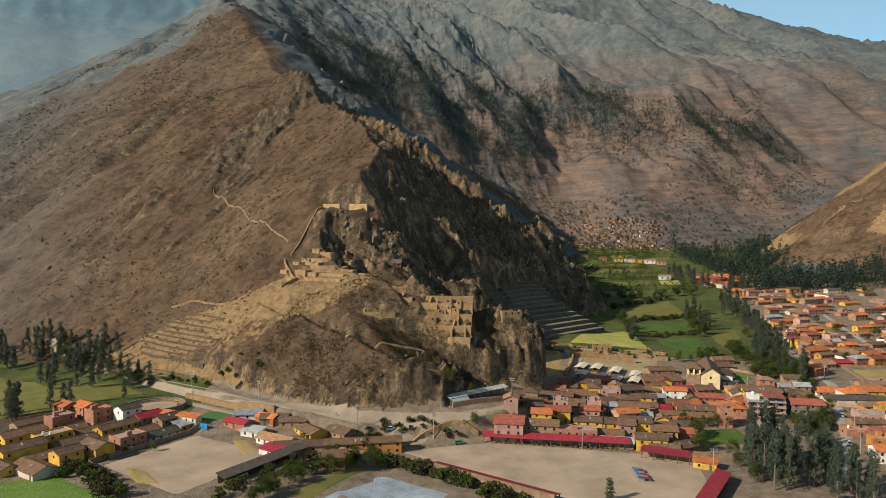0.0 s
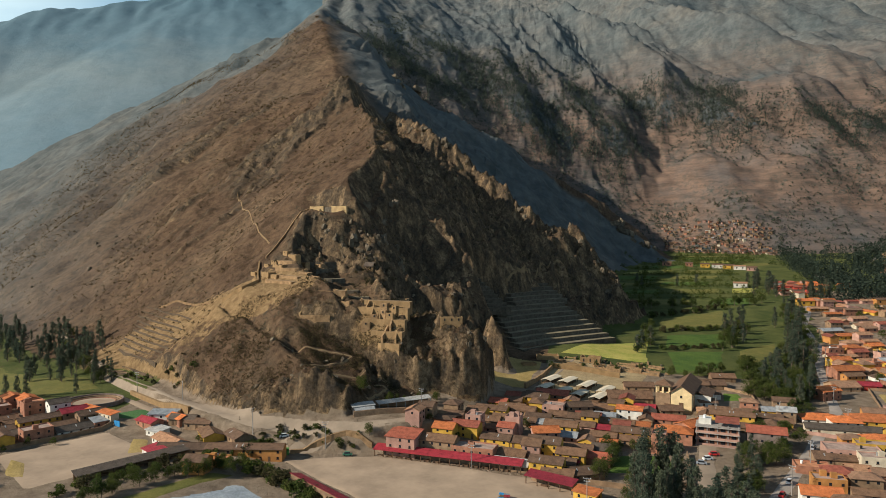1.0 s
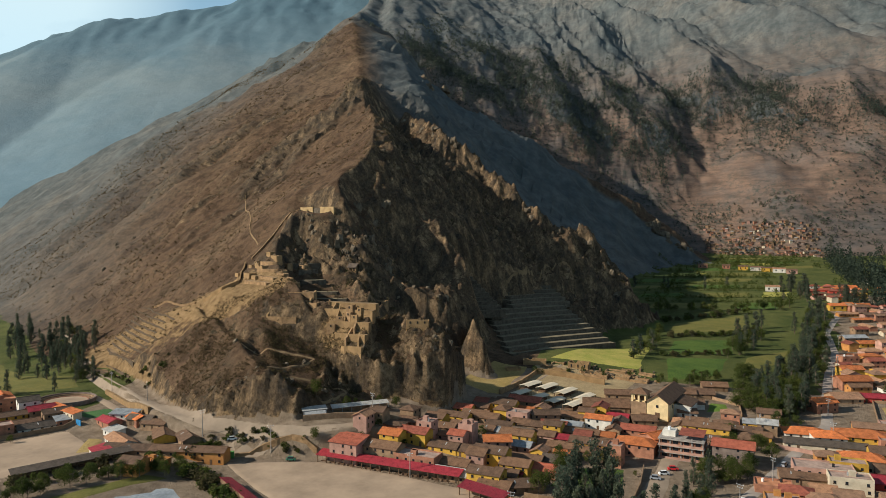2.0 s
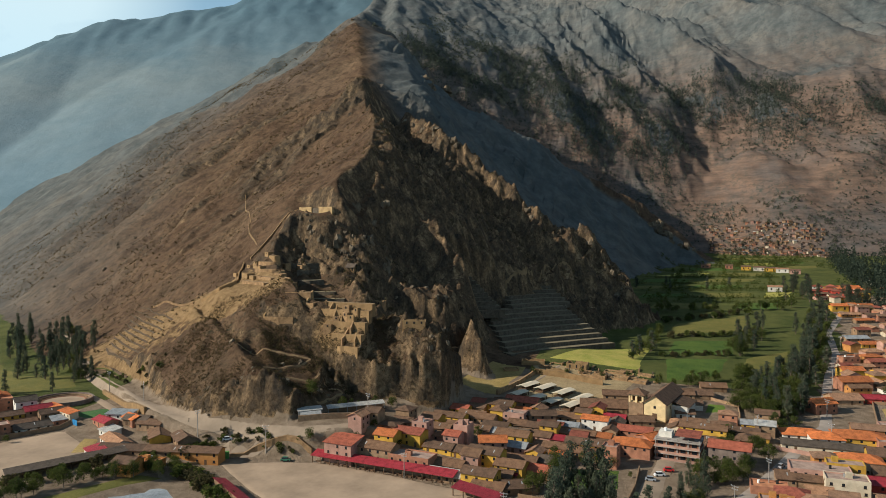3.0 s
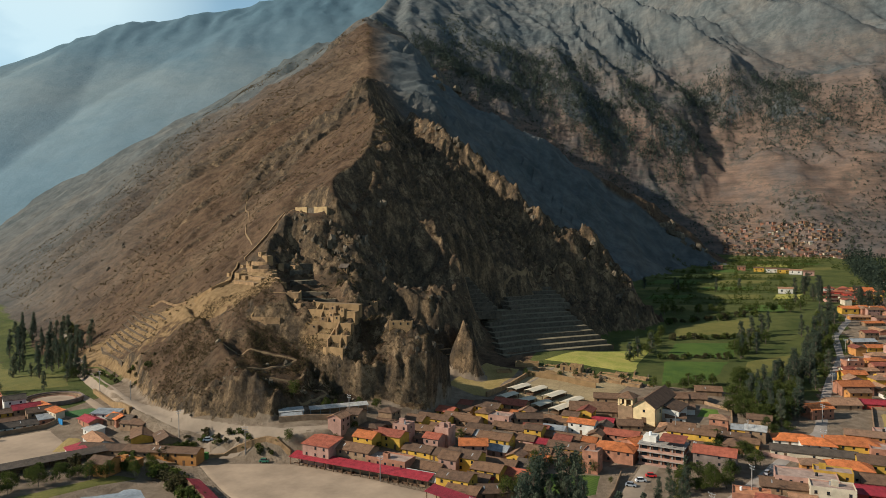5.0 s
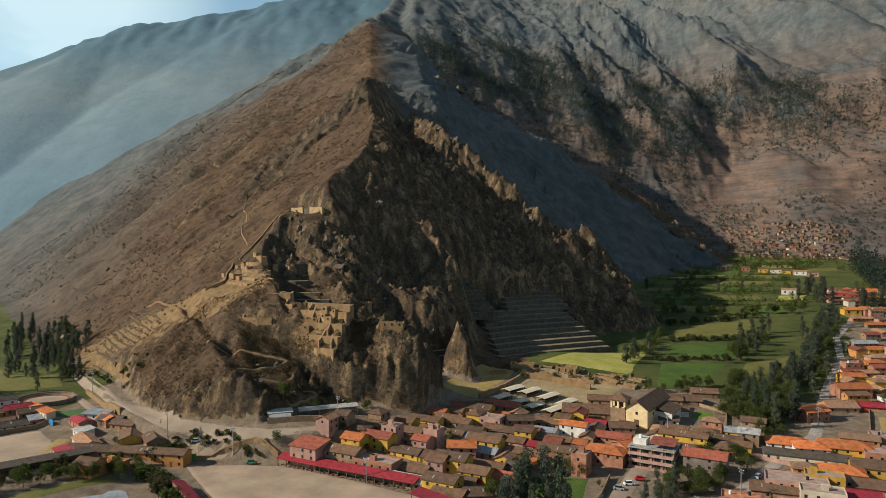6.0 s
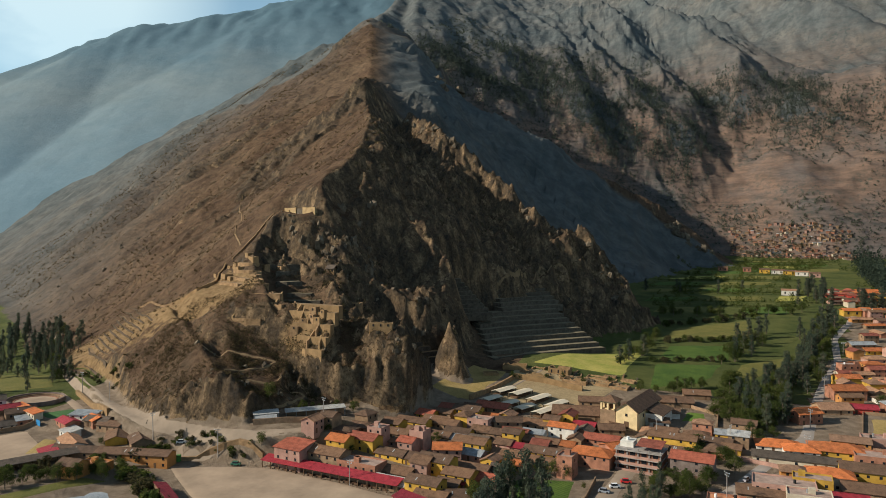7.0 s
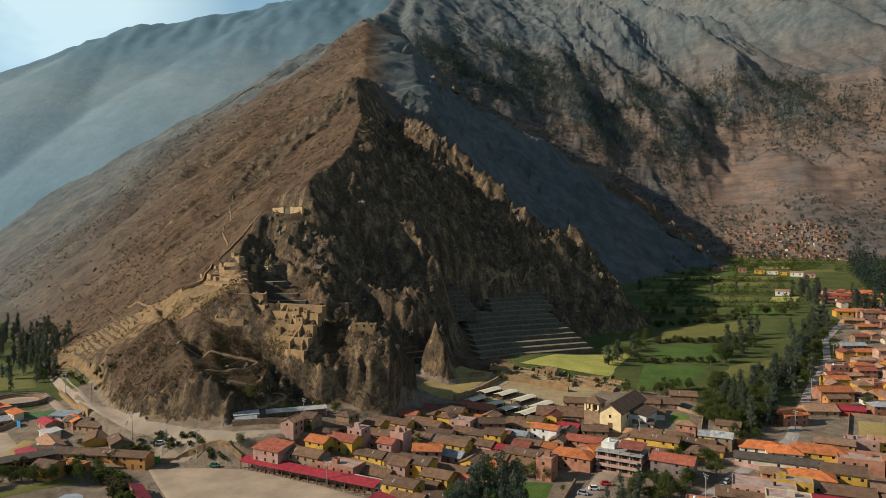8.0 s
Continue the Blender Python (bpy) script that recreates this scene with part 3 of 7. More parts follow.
ROOFS = {
    "brown": roof_material("weathered_tiles", (0.160, 0.096, 0.060)),
    "greybrown": roof_material("grey_tiles", (0.135, 0.102, 0.076)),
    "tan_roof": roof_material("pale_tiles", (0.33, 0.190, 0.115)),
    "orange": roof_material("new_tiles", (0.52, 0.165, 0.055)),
    "red": roof_material("red_tiles", (0.31, 0.095, 0.060)),
    "crimson": roof_material("crimson_sheet", (0.28, 0.030, 0.042), 10, 0.35, 0.55),
    "tin": roof_material("tin_sheet", (0.36, 0.37, 0.37), 10, 0.35, 0.45),
    "pinkflat": plain("pale_roof_slab", (0.34, 0.24, 0.19), 1.2, 0.3),
    "orangeflat": plain("orange_roof_slab", (0.46, 0.20, 0.10), 1.2, 0.3),
}
WALLS = {
    "yellow": plain("ochre_plaster", (0.58, 0.34, 0.055), 0.9, 0.25, per_object=0.3),
    "orangewall": plain("orange_plaster", (0.44, 0.20, 0.06), 0.9, 0.25, per_object=0.2),
    "tan": plain("adobe", (0.32, 0.205, 0.12), 1.1, 0.3, per_object=0.35),
    "pink": plain("pink_plaster", (0.43, 0.25, 0.19), 0.9, 0.25, per_object=0.25),
    "cream": plain("cream_plaster", (0.56, 0.47, 0.34), 0.8, 0.22, per_object=0.15),
    "white": plain("white_plaster", (0.66, 0.62, 0.54), 0.8, 0.2, per_object=0.15),
    "brick": plain("brick_wall", (0.36, 0.165, 0.10), 1.2, 0.3, per_object=0.25),
    "greybrick": plain("grey_block_wall", (0.20, 0.15, 0.125), 1.2, 0.3, per_object=0.2),
    "red": plain("red_plaster", (0.40, 0.06, 0.04), 0.9, 0.25),
}
GLASS = plain("dark_glass_or_opening", (0.020, 0.022, 0.026), 2, 0.3, 0.18)
WOOD = plain("old_timber", (0.13, 0.075, 0.042), 6, 0.3, per_object=0.2)
CONCRETE = plain("raw_concrete", (0.30, 0.27, 0.24), 1.0, 0.25)
METAL = plain("grey_steel", (0.35, 0.36, 0.36), 5, 0.15, 0.45, metal=0.6)
TURQUOISE = plain("blue_paint", (0.03, 0.20, 0.42), 2, 0.2)
CANVAS = plain("pale_canvas", (0.58, 0.50, 0.37), 1.0, 0.12, 0.9)
DUST = plain("trodden_dust", (0.335, 0.246, 0.168), 0.16, 0.22, 0.95, 1.1)
ROAD = plain("dusty_road", (0.265, 0.203, 0.145), 0.3, 0.18, 0.95, 1.6)
PAVING = plain("grey_paving", (0.30, 0.255, 0.215), 0.4, 0.2, 0.9, 2.0)
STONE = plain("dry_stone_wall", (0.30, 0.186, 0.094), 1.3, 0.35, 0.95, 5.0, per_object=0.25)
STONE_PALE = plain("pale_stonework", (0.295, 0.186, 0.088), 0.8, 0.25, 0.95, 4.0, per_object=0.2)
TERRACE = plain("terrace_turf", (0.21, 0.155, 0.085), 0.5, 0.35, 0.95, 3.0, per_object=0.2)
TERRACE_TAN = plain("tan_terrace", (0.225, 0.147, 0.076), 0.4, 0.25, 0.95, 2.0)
# darker stone with the shade of bowl and hollow walls in its colour
STONE_DARK = plain("dark_shade_stonework", (0.115, 0.092, 0.066), 1.3, 0.4, 0.95, 5.0, per_object=0.25)
# turf toned down for shade, kept lighter than the walls as a sky-lit top
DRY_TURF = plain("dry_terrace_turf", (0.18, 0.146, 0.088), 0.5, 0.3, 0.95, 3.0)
BARK = plain("grey_bark", (0.15, 0.115, 0.085), 4, 0.3)
WHITE = plain("white_paint", (0.75, 0.74, 0.71), 2, 0.1, 0.5)
TYRE = plain("tyre_rubber", (0.02, 0.02, 0.02), 8, 0.2)

HOUSE_WORDS = {"yellow": "ochre-yellow plastered", "orangewall": "orange plastered", "tan": "brown adobe", "pink": "pale pink plastered", "cream": "cream plastered", "white": "whitewashed", "brick": "bare red brick", "greybrick": "grey block", "red": "red painted"}
ROOF_WORDS = {"brown": "weathered brown tile roof", "greybrown": "grey-brown tile roof", "tan_roof": "pale tile roof", "orange": "bright orange tile roof", "red": "red tile roof", "crimson": "crimson sheet roof", "tin": "grey tin roof", "pinkflat": "flat unfinished roof", "orangeflat": "flat orange roof terrace"}
STOREY = 0.95
rnd = random.Random(7)


PLACED = []


def house(x, y, w, d, rot, storeys, wall, roof, form="gable"):
    """One town house with walls, roof, windows and a door; x and y give its middle."""
    base = min(land_at(x - w / 3, y - d / 3), land_at(x + w / 3, y + d / 3), land_at(x, y))
    PLACED.append((x, y, (w + d) / 4 + 0.35))
    words = ("one", "two", "three", "four")[storeys - 1]
    ob = thing("house", x, y, base, rot, f"{HOUSE_WORDS[wall]} house, {words} storeys, {ROOF_WORDS[roof]}", "house", "houses of the town")
    h, a, b = storeys * STOREY * rnd.uniform(0.95, 1.08), w / 2, d / 2
    pitch = rnd.uniform(0.34, 0.44)
    bm = bmesh.new()
    box(bm, -a, -b, -0.8, a, b, h)
    if form in ("gable", "lean"):
        top = b * pitch if form == "gable" else d * 0.16
        ry = 0 if form == "gable" else b
        for sx in (-a, a - 0.08):
            p = [(sx, -b, h), (sx, b, h), (sx, ry, h + top)]
            lo, hi = [bm.verts.new(c) for c in p], [bm.verts.new((c[0] + 0.08, c[1], c[2])) for c in p]
            bm.faces.new(lo[::-1])
            bm.faces.new(hi)
            for i in range(3):
                bm.faces.new((lo[i], lo[(i + 1) % 3], hi[(i + 1) % 3], hi[i]))
    elif form == "flat":
        for q in ((-a, -b, a, -b + 0.09), (-a, b - 0.09, a, b), (-a, -b + 0.09, -a + 0.09, b - 0.09), (a - 0.09, -b + 0.09, a, b - 0.09)):
            box(bm, q[0], q[1], h, q[2], q[3], h + 0.24)
    part("wall", bm, WALLS[wall], ob)
    bm = bmesh.new()
    o, t = 0.2, 0.07
    if form == "gable":
        z1, z0 = h + b * pitch + t, h - o * pitch + t
        sag = rnd.uniform(-0.05, 0.03)
        slab(bm, ((-a - o, -b - o, z0), (a + o, -b - o, z0 + sag), (a + o, 0, z1 + sag), (-a - o, 0, z1)), t)
        slab(bm, ((-a - o, 0, z1), (a + o, 0, z1 + sag), (a + o, b + o, z0 + sag), (-a - o, b + o, z0)), t)
        box(bm, -a - o, -0.06, z1 - 0.03, a + o, 0.06, z1 + 0.045 + min(sag, 0))
    elif form == "hip":
        z1, z0 = h + b * pitch + t, h - o * pitch + t
        r = max(a - b, 0.3)
        c = [(-a - o, -b - o, z0), (a + o, -b - o, z0), (a + o, b + o, z0), (-a - o, b + o, z0)]
        v = [bm.verts.new(p) for p in c]
        u = [bm.verts.new((p[0], p[1], p[2] - t)) for p in c]
        e, f = bm.verts.new((-r, 0, z1)), bm.verts.new((r, 0, z1))
        for face in ((v[0], v[1], f, e), (v[1], v[2], f), (v[2], v[3], e, f), (v[3], v[0], e), tuple(u[::-1])):
            bm.faces.new(face)
        for i in range(4):
            bm.faces.new((u[i], u[(i + 1) % 4], v[(i + 1) % 4], v[i]))
    elif form == "lean":
        slab(bm, ((-a - o, -b - o, h + t), (a + o, -b - o, h + t), (a + o, b + o, h + d * 0.16 + t), (-a - o, b + o, h + d * 0.16 + t)), t)
    else:
        box(bm, -a + 0.09, -b + 0.09, h, a - 0.09, b - 0.09, h + 0.05)
    part("roof", bm, ROOFS[roof], ob)
    if form == "gable" and roof in ("brown", "greybrown") and w > 4.5:
        for k in range(rnd.choice((0, 1, 2))):
            px = rnd.uniform(-a * 0.7, a * 0.7)
            py = rnd.uniform(0.35, 0.6)
            bm = bmesh.new()
            zt = h + b * pitch * (1 - py) + t + 0.02
            slab(bm, ((px - 0.08, -b * py - 0.28, zt - 0.28 * pitch), (px + 0.08, -b * py - 0.28, zt - 0.28 * pitch), (px + 0.08, -b * py + 0.28, zt + 0.28 * pitch), (px - 0.08, -b * py + 0.28, zt + 0.28 * pitch)), 0.03)
            part("skylight", bm, ROOFS["tin"], ob, "pale translucent roof sheet")
    # windows on the street side and the ends, a door below
    n = max(1, int(w / 1.25))
    door_at = rnd.randrange(n)
    for s in range(storeys):
        for i in range(n):
            cx = -a + (i + 0.5) * w / n + rnd.uniform(-0.08, 0.08)
            if s == 0 and i == door_at:
                bm = bmesh.new()
                box(bm, cx - 0.19, -b - 0.025, 0, cx + 0.19, -b + 0.02, 0.76)
                part("door", bm, WOOD, ob)
            elif rnd.random() < 0.8:
                bm = bmesh.new()
                z = s * STOREY + 0.34
                box(bm, cx - 0.17, -b - 0.018, z, cx + 0.17, -b + 0.02, z + 0.38)
                win = part("window", bm, GLASS, ob)
                if w > 4 and storeys > 1 and y < 124:
                    bm = bmesh.new()
                    box(bm, cx - 0.21, -b - 0.045, z - 0.05, cx + 0.21, -b, z - 0.003)
                    part("sill", bm, WOOD, win)
        if s == storeys - 1 and rnd.random() < 0.7:
            bm = bmesh.new()
            z = s * STOREY + 0.36
            side = rnd.choice((-1, 1))
            box(bm, side * a - 0.018, -0.16, z, side * a + 0.018, 0.16, z + 0.36)
            part("window", bm, GLASS, ob)
    if form == "flat":
        for k in range(rnd.choice((1, 2, 3))):
            px, py = rnd.uniform(-a * 0.7, a * 0.7), rnd.uniform(-b * 0.5, b * 0.6)
            bm = bmesh.new()
            if rnd.random() < 0.5:
                tube(bm, px, py, h + 0.05, h + 0.5, 0.17, 0.17, 10)
                part("water_tank", bm, rnd.choice((TYRE, METAL, WHITE)), ob, "small rooftop water tank")
            else:
                box(bm, px - 0.4, py - 0.3, h + 0.05, px + 0.4, py + 0.3, h + 0.75)
                part("stair_hut", bm, WALLS[wall], ob, "small rooftop stair hut")
    return ob


def wall_run(name, pts, height, thick, material, label, category="wall", sink=0.6, top=None):
    """A wall along a line on the ground, its top following the land."""
    ob = thing(name, pts[0][0], pts[0][1], 0, 0, label, category)
    dense = []
    for (ax, ay), (bx, by) in zip(pts, pts[1:]):
        n = max(1, int(math.hypot(bx - ax, by - ay) / 1.6))
        dense += [(ax + (bx - ax) * i / n, ay + (by - ay) * i / n) for i in range(n)]
    dense.append(pts[-1])
    bm, rows = bmesh.new(), []
    ox, oy = pts[0][0], pts[0][1]
    for i, (px, py) in enumerate(dense):
        qx, qy = dense[min(i + 1, len(dense) - 1)]
        rx, ry = dense[max(i - 1, 0)]
        dx, dy = qx - rx, qy - ry
        n = math.hypot(dx, dy) or 1
        nx, ny = -dy / n * thick / 2, dx / n * thick / 2
        z = land_at(px, py)
        t = z + height * rnd.uniform(0.94, 1.05)
        if top is not None:
            t = top + rnd.uniform(-0.08, 0.08)
        rows.append([bm.verts.new(c) for c in ((px - ox + nx, py - oy + ny, z - sink), (px - ox + nx, py - oy + ny, t), (px - ox - nx, py - oy - ny, t), (px - ox - nx, py - oy - ny, z - sink))])
    for p, q in zip(rows, rows[1:]):
        for i in range(3):
            bm.faces.new((p[i], p[i + 1], q[i + 1], q[i]))
    bm.faces.new(rows[0])
    bm.faces.new(rows[-1][::-1])
    part("masonry", bm, material, ob)
    return ob


def strip(name, pts, width, material, label, lift=0.06, step=1.2):
    """A road or path draped over the land."""
    dense = []
    for (ax, ay), (bx, by) in zip(pts, pts[1:]):
        n = max(1, int(math.hypot(bx - ax, by - ay) / step))
        dense += [(ax + (bx - ax) * i / n, ay + (by - ay) * i / n) for i in range(n)]
    dense.append(pts[-1])
    bm, rows = bmesh.new(), []
    for i, (px, py) in enumerate(dense):
        qx, qy = dense[min(i + 3, len(dense) - 1)]
        rx, ry = dense[max(i - 3, 0)]
        dx, dy = qx - rx, qy - ry
        n = math.hypot(dx, dy) or 1
        wv = width * (1 + 0.12 * float(fbm(px, py, 6, 2, 301)))
        row = []
        for k in (-0.5, -0.25, 0, 0.25, 0.5):
            sx, sy = px - dy / n * k * wv, py + dx / n * k * wv
            row.append(bm.verts.new((sx, sy, land_at(sx, sy) + (lift if abs(k) < 0.5 else -0.1))))
        rows.append(row)
    for p, q in zip(rows, rows[1:]):
        for i in range(4):
            bm.faces.new((p[i], p[i + 1], q[i + 1], q[i]))
    for f in bm.faces:
        f.smooth = True
    ob = part(name, bm, material)
    return tagged(ob, label, "road", kind="structure")


def plot(name, corners, material, label, lift=0.05, category="field", step=2.0):
    """A patch of ground with four corners, draped over the land."""
    (ax, ay), (bx, by), (cx, cy), (dx, dy) = corners
    n = max(3, int(max(math.hypot(bx - ax, by - ay), math.hypot(dx - ax, dy - ay)) / step))
    g = np.linspace(0, 1, n + 1)
    u, v = np.meshgrid(g, g)
    X = (1 - u) * (1 - v) * ax + u * (1 - v) * bx + u * v * cx + (1 - u) * v * dx
    Y = (1 - u) * (1 - v) * ay + u * (1 - v) * by + u * v * cy + (1 - u) * v * dy
    wob = 0.5 * np.clip(np.minimum(np.minimum(u, 1 - u), np.minimum(v, 1 - v)) * 0 + 1, 0, 1)
    X, Y = X + wob * fbm(X, Y, 7, 2, 311), Y + wob * fbm(X, Y, 7, 2, 312)
    Z = valley(X, Y) + lift
    edge = (u == 0) | (u == 1) | (v == 0) | (v == 1)
    Z = np.where(edge, Z - lift - 0.15, Z)
    bm = bmesh.new()
    vs = [[bm.verts.new((X[i, j], Y[i, j], Z[i, j])) for j in range(n + 1)] for i in range(n + 1)]
    for i in range(n):
        for j in range(n):
            bm.faces.new((vs[i][j], vs[i][j + 1], vs[i + 1][j + 1], vs[i + 1][j])).smooth = True
    return tagged(part(name, bm, material), label, category, kind="structure")


# ---- open ground, roads and fields ----
def crop_material(name, a, b, rows=0.0, turn=0.0):
    m, nt, bs = mat(name)
    c = ramp(nt, tex(nt, 0.25, 6, 0.65), ((0.3, a), (0.7, b)))
    c = mixc(nt, 0.5, c, ramp(nt, tex(nt, 2.2, 5, 0.7), ((0.3, (0.5, 0.5, 0.45)), (0.65, (1.1, 1.1, 1.05)))), "MULTIPLY")
    if rows:
        geo = nt.nodes.new("ShaderNodeNewGeometry")
        mp = node(nt, "Mapping", Rotation=(0, 0, radians(turn)))
        wv = node(nt, "TexWave", Scale=rows, Distortion=1.5, Detail=2.0)
        nt.links.new(geo.outputs["Position"], mp.inputs[0])
        nt.links.new(mp.outputs[0], wv.inputs["Vector"])
        c = mixc(nt, 0.45, c, ramp(nt, wv.outputs["Fac"], ((0.2, (0.5,) * 3), (0.7, (1, 1, 1)))), "MULTIPLY")
    nt.links.new(c, bs.inputs["Base Color"])
    bs.inputs["Roughness"].default_value = 0.95
    bump(nt, bs, tex(nt, 3.0, 5, 0.7), 0.8, 0.2)
    return m


CROP = crop_material("green_crop", (0.046, 0.092, 0.012), (0.100, 0.150, 0.022), 0.7, 30)
MEADOW = crop_material("meadow_grass", (0.104, 0.104, 0.022), (0.176, 0.152, 0.038))
PALE_GRASS = crop_material("pale_lawn", (0.25, 0.27, 0.045), (0.44, 0.36, 0.10))
LAWN = crop_material("bright_lawn", (0.09, 0.16, 0.022), (0.15, 0.21, 0.035))
TURF = crop_material("sports_turf", (0.045, 0.12, 0.035), (0.075, 0.16, 0.05))
DRY_GRASS = crop_material("dry_grass", (0.26, 0.19, 0.06), (0.40, 0.28, 0.11))
SHEETS = crop_material("plastic_mulch", (0.22, 0.25, 0.28), (0.42, 0.46, 0.50), 1.1, 35)

plot("sports_ground", ((-8.5, 109), (6.5, 112.8), (39.5, 106), (33, 76)), DUST, "bare pale dusty sports ground beside the red sheds", 0.07, "sports ground")
plot("training_ground", ((-51, 100), (-40.8, 115.2), (-24.5, 106), (-33.5, 87)), DUST, "dusty brown walled ground with dry grass edges", 0.07, "sports ground")
plot("dry_patch", ((-47.5, 101), (-42.5, 99.4), (-35.5, 91.2), (-41, 92.6)), DRY_GRASS, "patch of yellow dry grass", 0.10, "field")
plot("dry_patch", ((-34.5, 112), (-31, 111.8), (-27.4, 105.4), (-29.5, 102.6)), DRY_GRASS, "patch of yellow dry grass", 0.10, "field")
plot("mulch_field", ((-17, 88), (-8, 99.2), (2, 91.5), (-4, 80)), SHEETS, "field covered with grey plastic sheets in rows", 0.08)
plot("field", ((-13, 100), (-9, 101.8), (-17, 86), (-22, 88)), MEADOW, "strip of green and straw-coloured grass", 0.06)
plot("field", ((-68, 90), (-54, 97), (-40.5, 87.5), (-46, 78)), LAWN, "green weedy field beside the wall", 0.06)
plot("meadow", ((-116, 170), (-77, 117), (-58, 135.5), (-80, 156)), MEADOW, "green meadow beside the eucalyptus row", 0.06)
plot("plaza", ((28, 148.5), (47, 146.5), (55, 176), (29, 178)), crop_material("plaza_earth", (0.27, 0.195, 0.105), (0.40, 0.30, 0.165)), "dry tan earth of the ruined plaza and market", 0.05, "plaza")
plot("dry_lawn", ((17, 153), (27.5, 150), (29.5, 174), (20, 176)), DRY_GRASS, "dry grassy clearing at the foot of the cliff", 0.06)
plot("lawn", ((31, 180.5), (54, 177.5), (57.2, 212), (38, 194)), PALE_GRASS, "pale yellow-green lawn under the terraces", 0.09)
plot("field", ((60, 230), (85, 240), (88, 272), (63, 249)), MEADOW, "yellow-green field between hedges", 0.07)
plot("field", ((58.6, 199), (76, 206), (82, 229), (61, 221)), CROP, "green crop field between hedges", 0.07)
plot("field", ((58, 171), (70, 180), (75, 203), (58.7, 196)), CROP, "dark green crop field beside the ruins", 0.07)
plot("field", ((73.5, 178), (88, 205), (91, 219), (77.6, 204)), MEADOW, "yellow-green field beside the trees", 0.07)
plot("lawn", ((63.3, 151), (69.9, 154.3), (69.2, 159.3), (65.4, 160)), LAWN, "small bright green lawn behind the church", 0.08)
plot("garden", ((40, 110), (52, 112.5), (52, 121), (43, 120)), CROP, "walled green garden among the houses", 0.08)
plot("dry_field", ((93, 152), (104, 150), (106, 166), (96, 167)), DRY_GRASS, "yellow dry plot beside the houses", 0.08)
for k, (fx, fy, fw, fd) in enumerate(((66, 288, 24, 16), (92, 292, 18, 20), (60, 316, 20, 14), (84, 322, 22, 16), (104, 326, 12, 18), (58, 345, 22, 12), (84, 350, 24, 14), (62, 372, 26, 16), (92, 378, 24, 16), (70, 402, 30, 18), (102, 408, 24, 18), (82, 432, 34, 20), (112, 446, 22, 14), (92, 456, 20, 14), (118, 468, 24, 16), (138, 452, 18, 18), (108, 490, 26, 14), (136, 482, 22, 16), (122, 510, 30, 12))):
    sl = 0.22 * fd
    plot("field", ((fx - fw / 2, fy - fd / 2 - 1), (fx + fw / 2, fy - fd / 2 + 3), (fx + fw / 2 + sl, fy + fd / 2 + 3), (fx - fw / 2 + sl, fy + fd / 2 - 1)), (MEADOW, CROP, CROP, MEADOW, PALE_GRASS)[k % 5], ("yellow-green", "dark green", "green", "yellow-green", "pale straw-green")[k % 5] + " field between hedge lines", 0.08)

strip("road", ((-100, 176), (-83, 158.5), (-64, 144.6), (-55, 138.5), (-49.5, 134.6), (-42, 129.6), (-35, 125.2), (-26.5, 120.2), (-20.5, 117.5), (-14.2, 115.7), (-9, 115.4), (-2, 115.1), (3, 115), (8, 116.6), (12, 119.2)), 3.0, ROAD, "pale dusty unpaved road round the foot of the hill")
strip("road", ((-3, 115), (-7.5, 112.2), (-11, 109), (-12, 105)), 4.4, ROAD, "pale dusty access road to the sports ground", 0.09)
strip("road", ((-53, 132), (-45, 127.5), (-36, 121.8)), 2.4, DUST, "sunken dry earth strip beside the embankment wall", 0.05)
strip("street", ((56, 96), (62, 105), (70, 121), (78, 138), (84, 150), (88, 168), (93.5, 190), (101, 215), (105.5, 243), (114, 268), (120, 288)), 2.6, PAVING, "grey paved street between the stream and the houses")
strip("street", ((58, 131), (57, 124), (55.5, 117), (54, 108)), 3.4, ROAD, "dusty lane beside the unfinished building", 0.09)
strip("street", ((112, 160), (118, 190), (126, 220), (134, 250), (141, 280)), 2.2, PAVING, "straight pale street between house rows", 0.08)
PATH_DOWN = ((-73.4, 225.2), (-68, 216.5), (-63.7, 209.2), (-59, 203.5), (-54.5, 197), (-49, 187), (-43.5, 178), (-38, 172.5))
strip("footpath", PATH_DOWN, 0.32, TERRACE_TAN, "pale footpath winding down the brown hillside", 0.22, 0.8)
strip("footpath", ((28.6, 150), (30.5, 158), (33.4, 167), (36, 176)), 1.0, ROAD, "pale path through the ruined plaza", 0.1)
TRACKS = (((-16, 128.3), (-10, 130.2), (-3.6, 132.5)), ((-3.6, 132.3), (-5.5, 128), (-8.5, 124.2)), ((-4.5, 124.6), (0, 127.2), (3.8, 129.7)), ((3.8, 129.4), (3.2, 126.5), (2.0, 123.2)))
strip("footpath", ((16.4, 213.4), (17.3, 215), (19, 216.8), (21.1, 220), (25.5, 229.7), (32.6, 234.7)), 0.6, TERRACE_TAN, "curved path above the terraces in the shaded bowl", 0.12, 0.6)
for track in TRACKS:
    strip("footpath", track, 0.42, TERRACE_TAN, "pale zigzag track across the scrubby gully", 0.1, 0.6)


# ---- town houses ----
# between the hill and the sports ground
house(10.9, 114.0, 4.7, 3.4, -10, 3, "pink", "red", "lean")
house(16.7, 117.4, 3.3, 2.8, -10, 2, "yellow", "orange")
house(19.6, 119.7, 4.6, 2.8, -10, 2, "yellow", "red")
house(20.7, 122.2, 2.6, 2.4, -10, 3, "pink", "pinkflat", "flat")
house(16.3, 114.7, 5.5, 3, -10, 2, "tan", "brown")
house(21.9, 113.6, 6.5, 3, -10, 2, "brick", "pinkflat", "flat")
